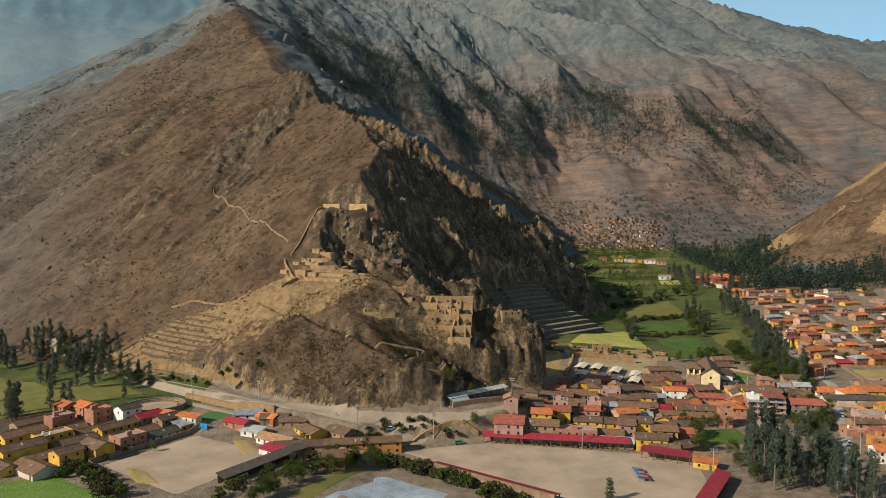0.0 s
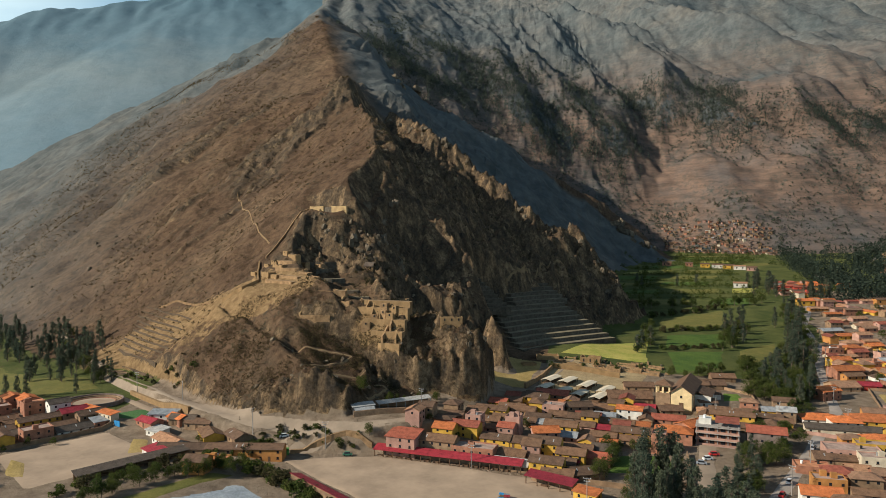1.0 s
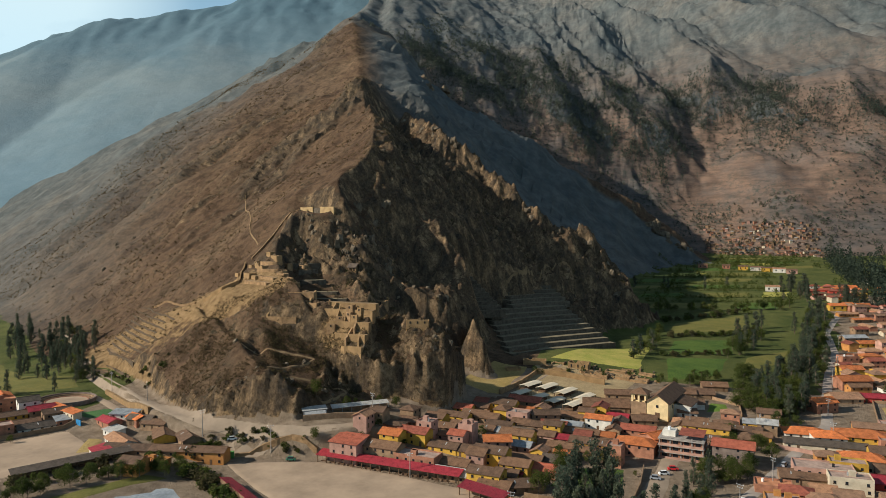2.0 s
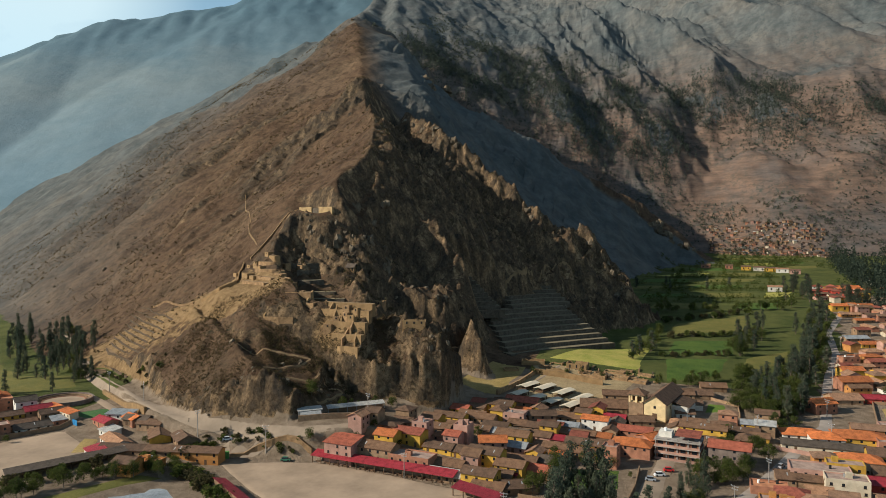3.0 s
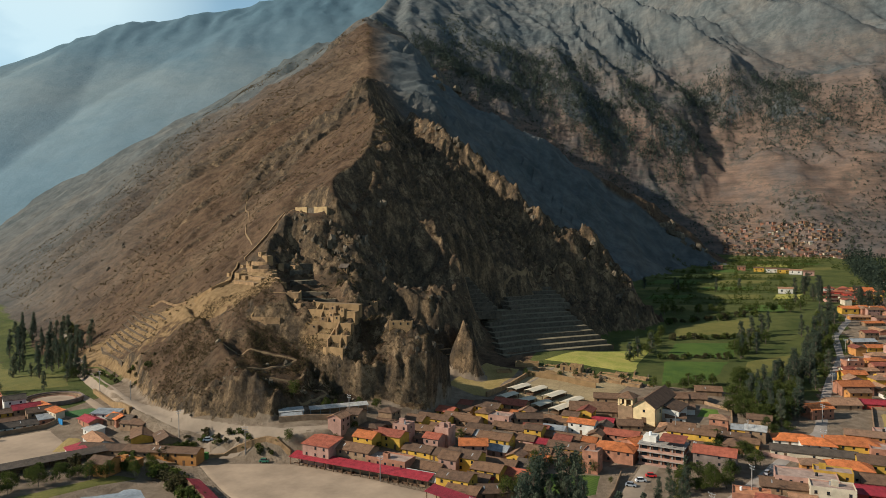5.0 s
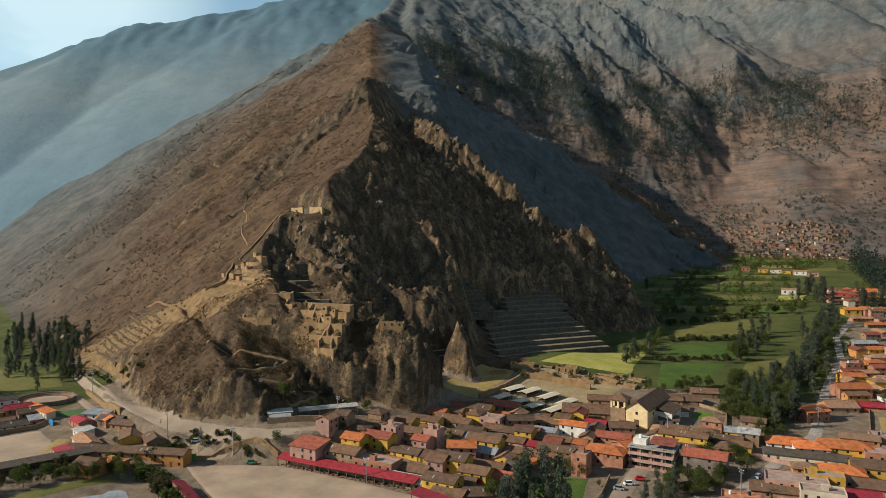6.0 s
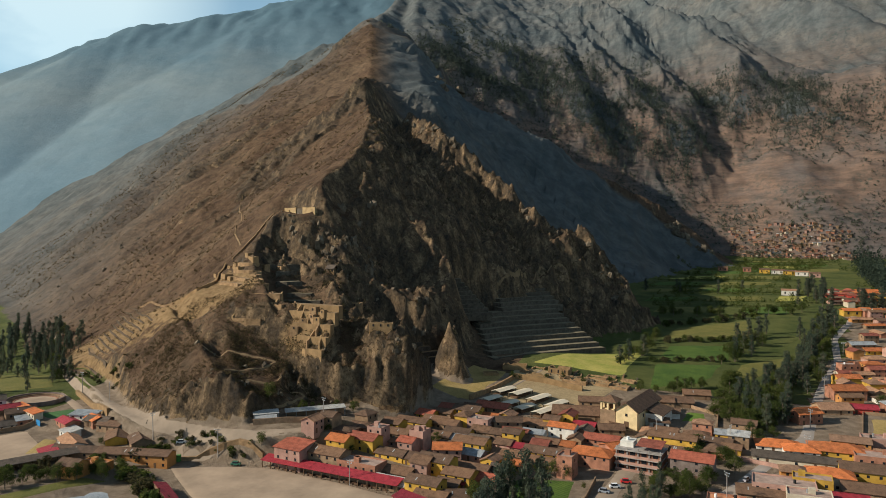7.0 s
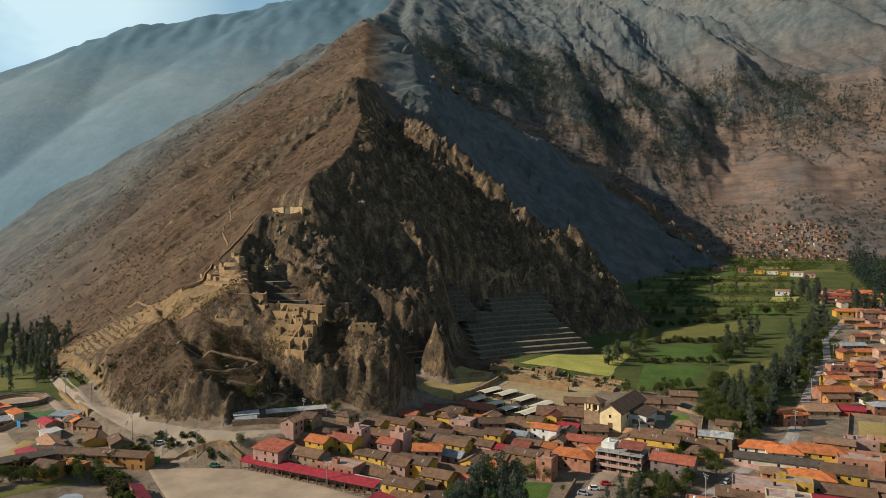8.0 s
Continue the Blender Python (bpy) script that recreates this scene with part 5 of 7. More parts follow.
def church():
    ob = thing("church", 57.6, 151.2, land_at(57.6, 151.2), -16, "cream-walled colonial church with brown tile roofs and a square tower", "church")
    ob.matrix_basis = ob.matrix_basis @ Matrix.Diagonal((1.2, 1.2, 1.2, 1))
    w, b, h = 2.5, 5.0, 2.6
    bm = bmesh.new()
    box(bm, -w / 2 - 0.3, -b, -0.6, w / 2 + 0.3, b, h)
    a = w / 2 + 0.3
    for sy in (-b, b - 0.2):
        p = [(-a, sy, h), (a, sy, h), (0, sy, h + 1.05)]
        lo, hi = [bm.verts.new(c) for c in p], [bm.verts.new((c[0], c[1] + 0.2, c[2])) for c in p]
        bm.faces.new(lo)
        bm.faces.new(hi[::-1])
        for i in range(3):
            bm.faces.new((lo[(i + 1) % 3], lo[i], hi[i], hi[(i + 1) % 3]))
    part("wall", bm, CHURCH_PAINT, ob)
    bm = bmesh.new()
    for s in (-1, 1):
        slab(bm, ((s * (a + 0.3), -b - 0.25, h - 0.14), (0, -b - 0.25, h + 1.16), (0, b + 0.25, h + 1.16), (s * (a + 0.3), b + 0.25, h - 0.14))[::s], 0.1)
    part("roof", bm, ROOFS["brown"], ob)
    bm = bmesh.new()
    box(bm, -0.34, -b - 0.03, 0, 0.34, -b + 0.03, 1.05)
    part("door", bm, WOOD, ob, "tall dark timber church door")
    bm = bmesh.new()
    box(bm, -0.17, -b - 0.025, 1.75, 0.17, -b + 0.03, 2.15)
    part("window", bm, GLASS, ob)
    for k in range(3):
        bm = bmesh.new()
        box(bm, a - 0.03, -2.6 + 2.3 * k, 1.3, a + 0.03, -2.2 + 2.3 * k, 1.8)
        part("window", bm, GLASS, ob)
    # tower
    cx, cy = -2.75, -3.9
    bm = bmesh.new()
    box(bm, cx - 1.1, cy - 1.1, -0.6, cx + 1.1, cy + 1.1, 2.3)
    tower = part("tower", bm, WALLS["tan"], ob, "brown adobe tower with cream belfry")
    bm = bmesh.new()
    piers = [(-1.1, -0.13), (0.84, -0.13)]
    for px in (-1.1, -0.13, 0.84):
        for py in (-1.1, 0.84):
            piers.append((px, py))
    box(bm, cx - 1.12, cy - 1.12, 3.25, cx + 1.12, cy + 1.12, 3.5)
    box(bm, cx - 0.8, cy - 0.8, 2.3, cx + 0.8, cy + 0.8, 2.45)
    part("belfry", bm, CHURCH_PAINT, tower, "cream belfry with open arches")
    for px, py in piers:
        bm = bmesh.new()
        box(bm, cx + px, cy + py, 2.3, cx + px + 0.26, cy + py + 0.26, 3.25)
        part("belfry_pier", bm, CHURCH_PAINT, tower)
    bm = bmesh.new()
    box(bm, cx - 0.62, cy - 0.62, 2.45, cx + 0.62, cy + 0.62, 3.25)
    part("belfry_core", bm, WOOD, tower)
    bm = bmesh.new()
    base = [bm.verts.new((cx + sx * 1.4, cy + sy * 1.4, 3.5)) for sx, sy in ((-1, -1), (1, -1), (1, 1), (-1, 1))]
    tip = bm.verts.new((cx, cy, 4.3))
    for i in range(4):
        bm.faces.new((base[i], base[(i + 1) % 4], tip))
    bm.faces.new(base[::-1])
    part("tower_roof", bm, ROOFS["brown"], tower)
    # side aisle and sacristy
    for x0, y0, x1, y1, z1, rname in ((a, -1.5, a + 2.4, 3.2, 1.7, "side_aisle"), (-a - 2.0, -1.2, -a, 3.5, 1.5, "sacristy")):
        bm = bmesh.new()
        box(bm, x0, y0, -0.6, x1, y1, z1)
        aisle = part(rname, bm, WALLS["white"], ob)
        bm = bmesh.new()
        near, far = (x0, x1 + 0.25) if x0 > 0 else (x1, x0 - 0.25)
        q = ((near, y0 - 0.2, z1 + 0.65), (near, y1 + 0.2, z1 + 0.65), (far, y1 + 0.2, z1), (far, y0 - 0.2, z1))
        slab(bm, q[::-1] if x0 > 0 else q, 0.09)
        part("aisle_roof", bm, ROOFS["brown"], aisle)


church()


# ---- unfinished block of flats ----
def flats(x, y, w, d, rot, floors, label, finished):
    ob = thing("apartment_block", x, y, land_at(x, y), rot, label, "apartment block")
    a, b, s = w / 2, d / 2, 1.0
    for f in range(floors + 1):
        bm = bmesh.new()
        box(bm, -a - 0.12, -b - 0.3, f * s - 0.1, a + 0.12, b, f * s)
        part("floor_slab", bm, CONCRETE, ob)
    cols = int(w / 1.3) + 1
    for i in range(cols):
        px = -a + 0.1 + i * (w - 0.2) / (cols - 1)
        bm = bmesh.new()
        box(bm, px - 0.08, -b - 0.02, -0.5, px + 0.08, -b + 0.14, floors * s + (0.35 if not finished else 0))
        part("column", bm, CONCRETE, ob)
    for f in range(floors):
        bm = bmesh.new()
        box(bm, -a, -b + 0.16, f * s, a, b - 0.05, f * s + s - 0.1)
        infill = part("brick_infill", bm, WALLS["brick"], ob)
        bm = bmesh.new()
        box(bm, -a, -b - 0.28, f * s, a, -b - 0.2, f * s + 0.34)
        part("parapet", bm, WALLS["pink"], ob)
        for i in range(cols - 1):
            px = -a + (i + 0.5) * w / (cols - 1)
            bm = bmesh.new()
            box(bm, px - 0.36, -b + 0.12, f * s + 0.3, px + 0.36, -b + 0.19, f * s + 0.8)
            part("window", bm, GLASS, infill)
    if finished:
        bm = bmesh.new()
        z = floors * s
        slab(bm, ((-a - 0.3, -b - 0.5, z + 0.1), (a + 0.3, -b - 0.5, z + 0.1), (a + 0.3, 0, z + 0.75), (-a - 0.3, 0, z + 0.75)), 0.08)
        slab(bm, ((-a - 0.3, 0, z + 0.75), (a + 0.3, 0, z + 0.75), (a + 0.3, b + 0.3, z + 0.1), (-a - 0.3, b + 0.3, z + 0.1)), 0.08)
        part("roof", bm, ROOFS["red"], ob)
    else:
        bm = bmesh.new()
        box(bm, -a + 0.3, -0.5, floors * s, -a + 2.2, b - 0.2, floors * s + 0.8)
        hut = part("roof_room", bm, WALLS["white"], ob)
        bm = bmesh.new()
        slab(bm, ((-0.4, -b + 0.2, floors * s + 0.75), (a, -b + 0.2, floors * s + 0.75), (a, b - 0.3, floors * s + 1.05), (-0.4, b - 0.3, floors * s + 1.05)), 0.06)
        part("roof_sheet", bm, ROOFS["red"], ob)
        bm = bmesh.new()
        tube(bm, -a + 1.2, 0.3, floors * s + 0.8, floors * s + 1.3, 0.22, 0.22, 10)
        part("water_tank", bm, WHITE, hut)


flats(59.2, 127.9, 6.4, 3.6, -12, 3, "unfinished brick and concrete apartment block, three storeys", False)


# ---- terraces of the archaeological site ----
def bench(name, front, z, depth, drop, label, group, wall=STONE, top=TERRACE, lift=None):
    """A level terrace step: a retaining wall along its front line and turf behind it. The land rises to the left of the way."""
    ob = thing(name, front[0][0], front[0][1], z, 0, label, "terrace", group)
    dense = []
    for (ax, ay), (bx, by) in zip(front, front[1:]):
        n = max(1, int(math.hypot(bx - ax, by - ay) / 1.5))
        dense += [(ax + (bx - ax) * i / n, ay + (by - ay) * i / n) for i in range(n)]
    dense.append(front[-1])
    ox, oy = front[0]
    bw, bt, wr, tr = bmesh.new(), bmesh.new(), [], []
    for i, (px, py) in enumerate(dense):
        qx, qy = dense[min(i + 1, len(dense) - 1)]
        rx, ry = dense[max(i - 1, 0)]
        n = math.hypot(qx - rx, qy - ry) or 1
        nx, ny = -(qy - ry) / n, (qx - rx) / n
        j = 0.10 * float(fbm(px, py, 2.5, 2, 401))
        rest = 0.0 if lift is None else land_at(px, py) + lift - z
        px, py = px - ox + nx * j, py - oy + ny * j
        up = rest + 0.05 * float(fbm(px, py, 2.0, 2, 402))
        wr.append([bw.verts.new(c) for c in ((px - nx * 0.12, py - ny * 0.12, rest - drop), (px, py, up + 0.06), (px + nx * 0.22, py + ny * 0.22, up + 0.06), (px + nx * 0.3, py + ny * 0.3, rest - drop))])
        tr.append([bt.verts.new((px + nx * k, py + ny * k, rest + h)) for k, h in ((0.21, 0.0), (depth * 0.5, 0.04), (depth, 0.12))])
    for p, q in zip(wr, wr[1:]):
        for i in range(3):
            bw.faces.new((p[i], q[i], q[i + 1], p[i + 1]))
    bw.faces.new(wr[0])
    bw.faces.new(wr[-1][::-1])
    for p, q in zip(tr, tr[1:]):
        for i in range(2):
            bt.faces.new((p[i], q[i], q[i + 1], p[i + 1]))
    # end cheeks
    for row, flip in ((tr[0], False), (tr[-1], True)):
        lo = [bw.verts.new((v.co.x, v.co.y, v.co.z - drop)) for v in row]
        hi = [bw.verts.new(v.co) for v in row]
        for i in range(2):
            f = (lo[i], hi[i], hi[i + 1], lo[i + 1])
            bw.faces.new(f[::-1] if flip else f)
    part("retaining_wall", bw, wall, ob)
    part("turf", bt, top, ob)
    return ob


def contour(x, y, west, east, step=1.2, reach=2.2):
    """A level line over the hill through a place, from its western to its eastern end."""
    out = [(x, y)]
    for sign, length in ((-1, west), (1, east)):
        px, py, line = x, y, []
        h0 = land_at(x, y)
        for k in range(int(length / step)):
            gx, gy = land_at(px + reach, py) - land_at(px - reach, py), land_at(px, py + reach) - land_at(px, py - reach)
            n = math.hypot(gx, gy) or 1
            px, py = px + sign * step * gy / n, py - sign * step * gx / n
            off = (h0 - land_at(px, py)) / (n / (2 * reach) + 0.15) * 0.35
            px, py = px + max(-0.5, min(0.5, off)) * gx / n, py + max(-0.5, min(0.5, off)) * gy / n
            line.append((px, py))
        out = line[::-1] + out if sign < 0 else out + line
    return [out[0]] + [((a[0] + b[0] + c[0]) / 3, (a[1] + b[1] + c[1]) / 3) for a, b, c in zip(out, out[1:], out[2:])] + [out[-1]]


def su(s, u):
    return ((u - s) / 1.4142, (u + s) / 1.4142)


EAST = "tall stepped stone farming terrace with dry turf, in the hill's bowl"
def bowl_step(s, u0, u1, z, drop):
    m = (u0 + u1) / 2
    # dark wall and lighter turf carry the bowl's shade in their colours
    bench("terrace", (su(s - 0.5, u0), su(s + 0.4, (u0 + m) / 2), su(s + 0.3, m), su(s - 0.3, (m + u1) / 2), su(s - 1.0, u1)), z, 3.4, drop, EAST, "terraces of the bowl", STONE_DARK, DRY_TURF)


for k in range(9):
    bowl_step(111.5 + 2.35 * k, 145 + 0.7 * k, 177 - 0.1 * k, 4.7 + 0.97 * k, 1.7)
for k in range(5):
    bowl_step(132.6 + 2.1 * k, 160 + 0.9 * k, 179.5, 13.4 + 0.98 * k, 1.7)
for k in range(9):
    bowl_step(126.5 + 1.35 * k, 142.6 - 0.1 * k, 153 - 0.4 * k, 13.3 + 1.0 * k, 1.9)
# sun and shade are put into the stone: pale tops, dark walls
for x0, y0, x1, y1, z in ((6.9, 168.8, 8.2, 170.4, 10.1), (7.7, 168.6, 10.0, 171.2, 9.3), (9.0, 168.4, 11.8, 171.8, 8.4), (10.2, 168.2, 13.8, 172.0, 7.4), (11.5, 168.0, 16.2, 172.0, 6.4)):
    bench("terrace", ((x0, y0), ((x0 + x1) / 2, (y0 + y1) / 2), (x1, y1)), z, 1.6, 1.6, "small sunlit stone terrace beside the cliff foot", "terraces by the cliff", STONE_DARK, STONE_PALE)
# stone edge darkened in colour so the steps read shaded below lit tops
EDGE_SHADE = plain("shade_dark_stone_edge", (0.095, 0.066, 0.040), 1.3, 0.3, 0.95, 5.0)
for k in range(12):
    f = k / 11
    mx, my = -56 - 4 * f, 141.5 + 20.5 * f
    front = contour(mx, my, 12 + 5 * f + 1.5 * math.sin(5 * k), 11 + 3 * f + 2 * math.sin(3 * k))
    bench("terrace", front, land_at(mx, my) + 0.26, 2.2, 1.6, "broad tan earth terrace with a low stone edge", "terraces of the lower slope", EDGE_SHADE, TERRACE_TAN)
KNOLL_T = "narrow ruined stone terrace on the temple knoll"
for mx, my, le, ri in ((-26, 150.5, 6, 6), (-25.5, 153, 6, 6), (-25, 155.5, 6, 5), (-26, 158, 5, 4)):
    bench("terrace", contour(mx, my, le, ri, 0.9), land_at(mx, my) + 0.55, 1.0, 1.9, KNOLL_T, "terraces of the knoll", STONE, TERRACE_TAN)
# steps of the hollow, their shade put into the dark stone
for k in range(11):
    f = k / 10
    mx, my = -1.5 - 21.0 * f, 145.0 + 20.5 * f
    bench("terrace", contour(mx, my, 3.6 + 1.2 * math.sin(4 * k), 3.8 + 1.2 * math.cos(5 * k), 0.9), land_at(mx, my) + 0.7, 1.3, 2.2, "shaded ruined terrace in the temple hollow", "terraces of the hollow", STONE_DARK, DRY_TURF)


# ---- ruined walls ----
def ruin(x, y, w, d, rot, h, label, material=None, z=None, gaps=True, niches=True):
    """A roofless enclosure of rough walls with worn tops, doorways and niches."""
    z = land_at(x, y) if z is None else z
    ob = thing("ruin", x, y, z, rot, label, "ruin", "ruins of the site")
    t = 0.22
    for ax, ay, bx, by in ((-w / 2, -d / 2, w / 2, -d / 2), (w / 2, -d / 2, w / 2, d / 2), (w / 2, d / 2, -w / 2, d / 2), (-w / 2, d / 2, -w / 2, -d / 2)):
        n = max(2, int(math.hypot(bx - ax, by - ay) / 0.5))
        nx, ny = (by - ay) / math.hypot(bx - ax, by - ay) * t / 2, -(bx - ax) / math.hypot(bx - ax, by - ay) * t / 2
        bm, rows = bmesh.new(), []
        for i in range(n + 1):
            px, py = ax + (bx - ax) * i / n, ay + (by - ay) * i / n
            hh = h * (0.86 + 0.22 * rnd.random()) * (0.45 if gaps and rnd.random() < 0.12 else 1)
            rows.append([bm.verts.new(c) for c in ((px + nx * 1.3, py + ny * 1.3, -1.6), (px + nx, py + ny, hh), (px - nx, py - ny, hh), (px - nx * 1.3, py - ny * 1.3, -1.6))])
        for p, q in zip(rows, rows[1:]):
            for i in range(3):
                bm.faces.new((p[i], q[i], q[i + 1], p[i + 1]))
        bm.faces.new(rows[0])
        bm.faces.new(rows[-1][::-1])
        part("wall", bm, material or STONE, ob)
    # dark panels on the wall face stand for the shade inside the niches
    for i in range(max(1, int(w / 1.3)) if niches else 0):
        px = -w / 2 + (i + 0.5) * w / max(1, int(w / 1.3))
        bm = bmesh.new()
        box(bm, px - 0.13, -d / 2 - 0.16, h * 0.18, px + 0.13, -d / 2 - 0.10, h * 0.7)
        part("niche", bm, GLASS, ob, "dark panel for a shaded doorway or niche")
    return ob


SPUR = "small roofless tan stone enclosure on the stepped spur"
SPUR_T = "stepped tan retaining wall of the ruined spur"


def spur_height(x, y):
    return min(19.6, 12.4 + 1.5 * (y - 133.4 - 0.15 * (3 - x)))


def worn_wall(ax, ay, bx, by, z0, z1, thick, drop, label, material):
    """A short straight ruined wall between two places, its top running from z0 to z1."""
    n = max(3, int(math.hypot(bx - ax, by - ay) / 0.4))
    ob = thing("ruined_wall", ax, ay, z0, math.degrees(math.atan2(by - ay, bx - ax)), label, "ruin", "ruins of the site")
    length, bm, rows = math.hypot(bx - ax, by - ay), bmesh.new(), []
    for i in range(n + 1):
        px, h = length * i / n, (z1 - z0) * i / n + rnd.uniform(-0.14, 0.10)
        j, low = rnd.uniform(-0.05, 0.05), (z1 - z0) * i / n - drop
        rows.append([bm.verts.new(c) for c in ((px, j - thick * 0.7, low), (px, j - thick / 2, h), (px, j + thick / 2, h + rnd.uniform(-0.05, 0.05)), (px, j + thick * 0.7, low))])
    for p, q in zip(rows, rows[1:]):
        for i in range(3):
            bm.faces.new((p[i], q[i], q[i + 1], p[i + 1]))
    bm.faces.new(rows[0])
    bm.faces.new(rows[-1][::-1])
    part("masonry", bm, material, ob)
    return ob


for k in range(5):
    y = 133.5 + 1.35 * k
    x0, x1 = 1.8 - 6.4 * min(1, (k + 0.4) / 3.2) + rnd.uniform(-0.3, 0.3), 5.2 + 0.2 * k
    front = [(x0 + (x1 - x0) * i / 6, y + rnd.uniform(-0.12, 0.12) + 0.15 * (3 - x0 - (x1 - x0) * i / 6)) for i in range(7)]
    bench("terrace", front, spur_height(3, 133.4 + 1.35 * k) + 1.25, 1.1, 2.4, SPUR_T, "terraces of the spur", STONE_PALE, TERRACE_TAN)
for k in range(7):
    x = -3.8 + 1.35 * k + rnd.uniform(-0.4, 0.4)
    ya = 133.8 + 0.15 * (3 - x) + max(0, (1.6 - x) * 0.75) + rnd.uniform(0, 1.6)
    yb = min(139.6, ya + rnd.uniform(0.8, 1.6))
    worn_wall(x, ya, x + rnd.uniform(-0.3, 0.9), yb, spur_height(x, ya) + rnd.uniform(1.1, 1.7), spur_height(x, yb) + rnd.uniform(1.0, 1.5), 0.3, 2.2, "steep tan cross wall of the ruined spur", rnd.choice((STONE, STONE_PALE)))
for k in range(6):
    x, y = rnd.uniform(-3, 4.5), rnd.uniform(136.2, 139.2)
    ruin(x, y, rnd.uniform(0.9, 1.6), rnd.uniform(0.6, 0.9), rnd.uniform(-24, 4), rnd.uniform(0.5, 0.8), SPUR, rnd.choice((STONE, STONE_PALE)), spur_height(x, y) + 0.6)
for k in range(4):
    x0, y0, z = -15.2 + 0.5 * k, 136.2 + 1.25 * k, 18.2 + 1.45 * k
    bench("terrace", ((x0, y0 + 0.3), (x0 + 3, y0), (x0 + 6.2 + rnd.uniform(-0.4, 0.4), y0 + 0.4)), z, 1.5, 2.0, "straight stone terrace beside the ruined spur", "terraces of the knoll", STONE, TERRACE_TAN)
for x, y in ((-15.4, 136.6), (-8.6, 137.4), (-12.0, 137.0)):
    worn_wall(x, y, x + 1.0, y + 4.2, 18.6, 23.0, 0.35, 2.2, "steep stone side wall of the knoll terraces", STONE_PALE)
KNOLL = "weathered roofless stone building on the temple knoll"
for x, y, w, d, rot, h in ((-31.5, 157.5, 2.6, 1.3, -42, 0.7), (-28.6, 155.4, 2.0, 1.2, -42, 0.8), (-33.5, 162.3, 1.5, 1.1, -42, 1.0), (-31, 161.0, 1.8, 1.2, -42, 0.9), (-29.0, 162.6, 1.6, 1.0, -42, 1.0), (-29.2, 158.6, 3.0, 1.0, -40, 0.8), (-26.4, 160.4, 2.4, 1.0, -40, 0.7),
                           (-25.4, 163.2, 2.2, 1.0, -35, 0.8), (-22.5, 165.5, 1.8, 1.0, -30, 1.0), (-19.5, 167.0, 1.6, 1.0, -30, 1.0), (-23.0, 156.4, 2.4, 1.0, -40, 0.7), (-20.5, 152.4, 2.4, 1.0, -40, 0.7), (-17.0, 148.0, 2.0, 0.9, -40, 0.7), (-14.0, 145.0, 1.8, 0.9, -35, 0.7), (-11.0, 142.0, 2.2, 0.9, -20, 0.6), (-7.5, 139.6, 2.0, 0.9, -10, 0.6),
                           (-36.0, 160.4, 1.6, 1.0, -42, 0.8), (-34.2, 157.2, 1.4, 1.0, -42, 0.7)):
    ruin(x, y, w * 1.5, d * 1.1, rot, h * 0.5, KNOLL, STONE_PALE if x < -26 else STONE, niches=h > 0.8)
ruin(-1.8, 160.5, 3.8, 1.4, -12, 1.1, "brown stone guard house above the hollow", STONE)
ruin(13.6, 139.9, 4.0, 1.2, 14, 0.8, "low ruined wall at the end of the spur", STONE_PALE)
PLAZA = "low ruined stone building of the lower plaza"
for x, y, w, d, rot, h in ((30, 176, 5.0, 3.0, 8, 0.8), (40, 175.6, 4.4, 2.4, -8, 1.3), (36, 171.5, 4.5, 2.0, -6, 0.6), (44, 171, 5, 2.2, -10, 0.7), (49, 171.5, 4, 2.4, -10, 0.5), (53, 170.5, 3.6, 2.4, -12, 0.5), (48, 175.4, 4.2, 2.0, -10, 0.4), (26, 170, 3, 2, 20, 0.5), (54.5, 175.5, 3, 1.6, -20, 0.4), (45, 173.4, 2.2, 1.4, 14, 0.5), (51, 173.6, 2.0, 1.3, -24, 0.4), (41.5, 172.6, 2.0, 1.2, 20, 0.45), (33, 173.6, 2.4, 1.4, -14, 0.4), (50.5, 177.4, 2.4, 1.2, -6, 0.35)):
    ruin(x, y, w, d, rot, h, PLAZA, STONE if x > 42 or w < 3 else STONE_PALE, niches=(x == 40))
for k in range(34):
    x, y = rnd.uniform(32, 57), rnd.uniform(169.5, 178)
    n = rnd.uniform(0.8, 2.6)
    a = radians(rnd.choice((-10, -8, 80, 84)) + rnd.uniform(-6, 6))
    z = land_at(x, y) + rnd.uniform(0.15, 0.5)
    worn_wall(x, y, x + n * math.cos(a), y + n * math.sin(a), z, z + rnd.uniform(-0.2, 0.1), 0.28, 0.9, "low broken stone wall of the lower plaza", rnd.choice((STONE, STONE_DARK, STONE_PALE)))

# golden sunlight is put into this warmer, brighter stone
FORT = plain("sunlit_fort_stone", (0.37, 0.255, 0.125), 0.8, 0.25, 0.95, 4.0)
wall_run("fort_wall", ((-30.8, 181.5), (-26.2, 179.2)), 1.6, 0.5, FORT, "sunlit pale stone wall crowning the cliff", sink=3.0, top=40.2)
# shadowed gap, drawn as a stretch of darker stone
wall_run("fort_wall", ((-26.2, 179.4), (-23.6, 178.2)), 1.6, 0.4, STONE_DARK, "recessed gateway stretch of the crowning wall, coloured dark as shade", sink=3.0, top=40.0)
wall_run("fort_wall", ((-23.6, 177.9), (-18.9, 175.6)), 1.6, 0.5, FORT, "sunlit pale stone wall crowning the cliff", sink=3.0, top=40.15)
wall_run("fort_wall", ((-31.0, 181.0), (-32.2, 176), (-33.8, 172), (-34.6, 168.5), (-36, 166)), 0.5, 0.25, STONE, "stone wall descending along the cliff edge", sink=1.2)
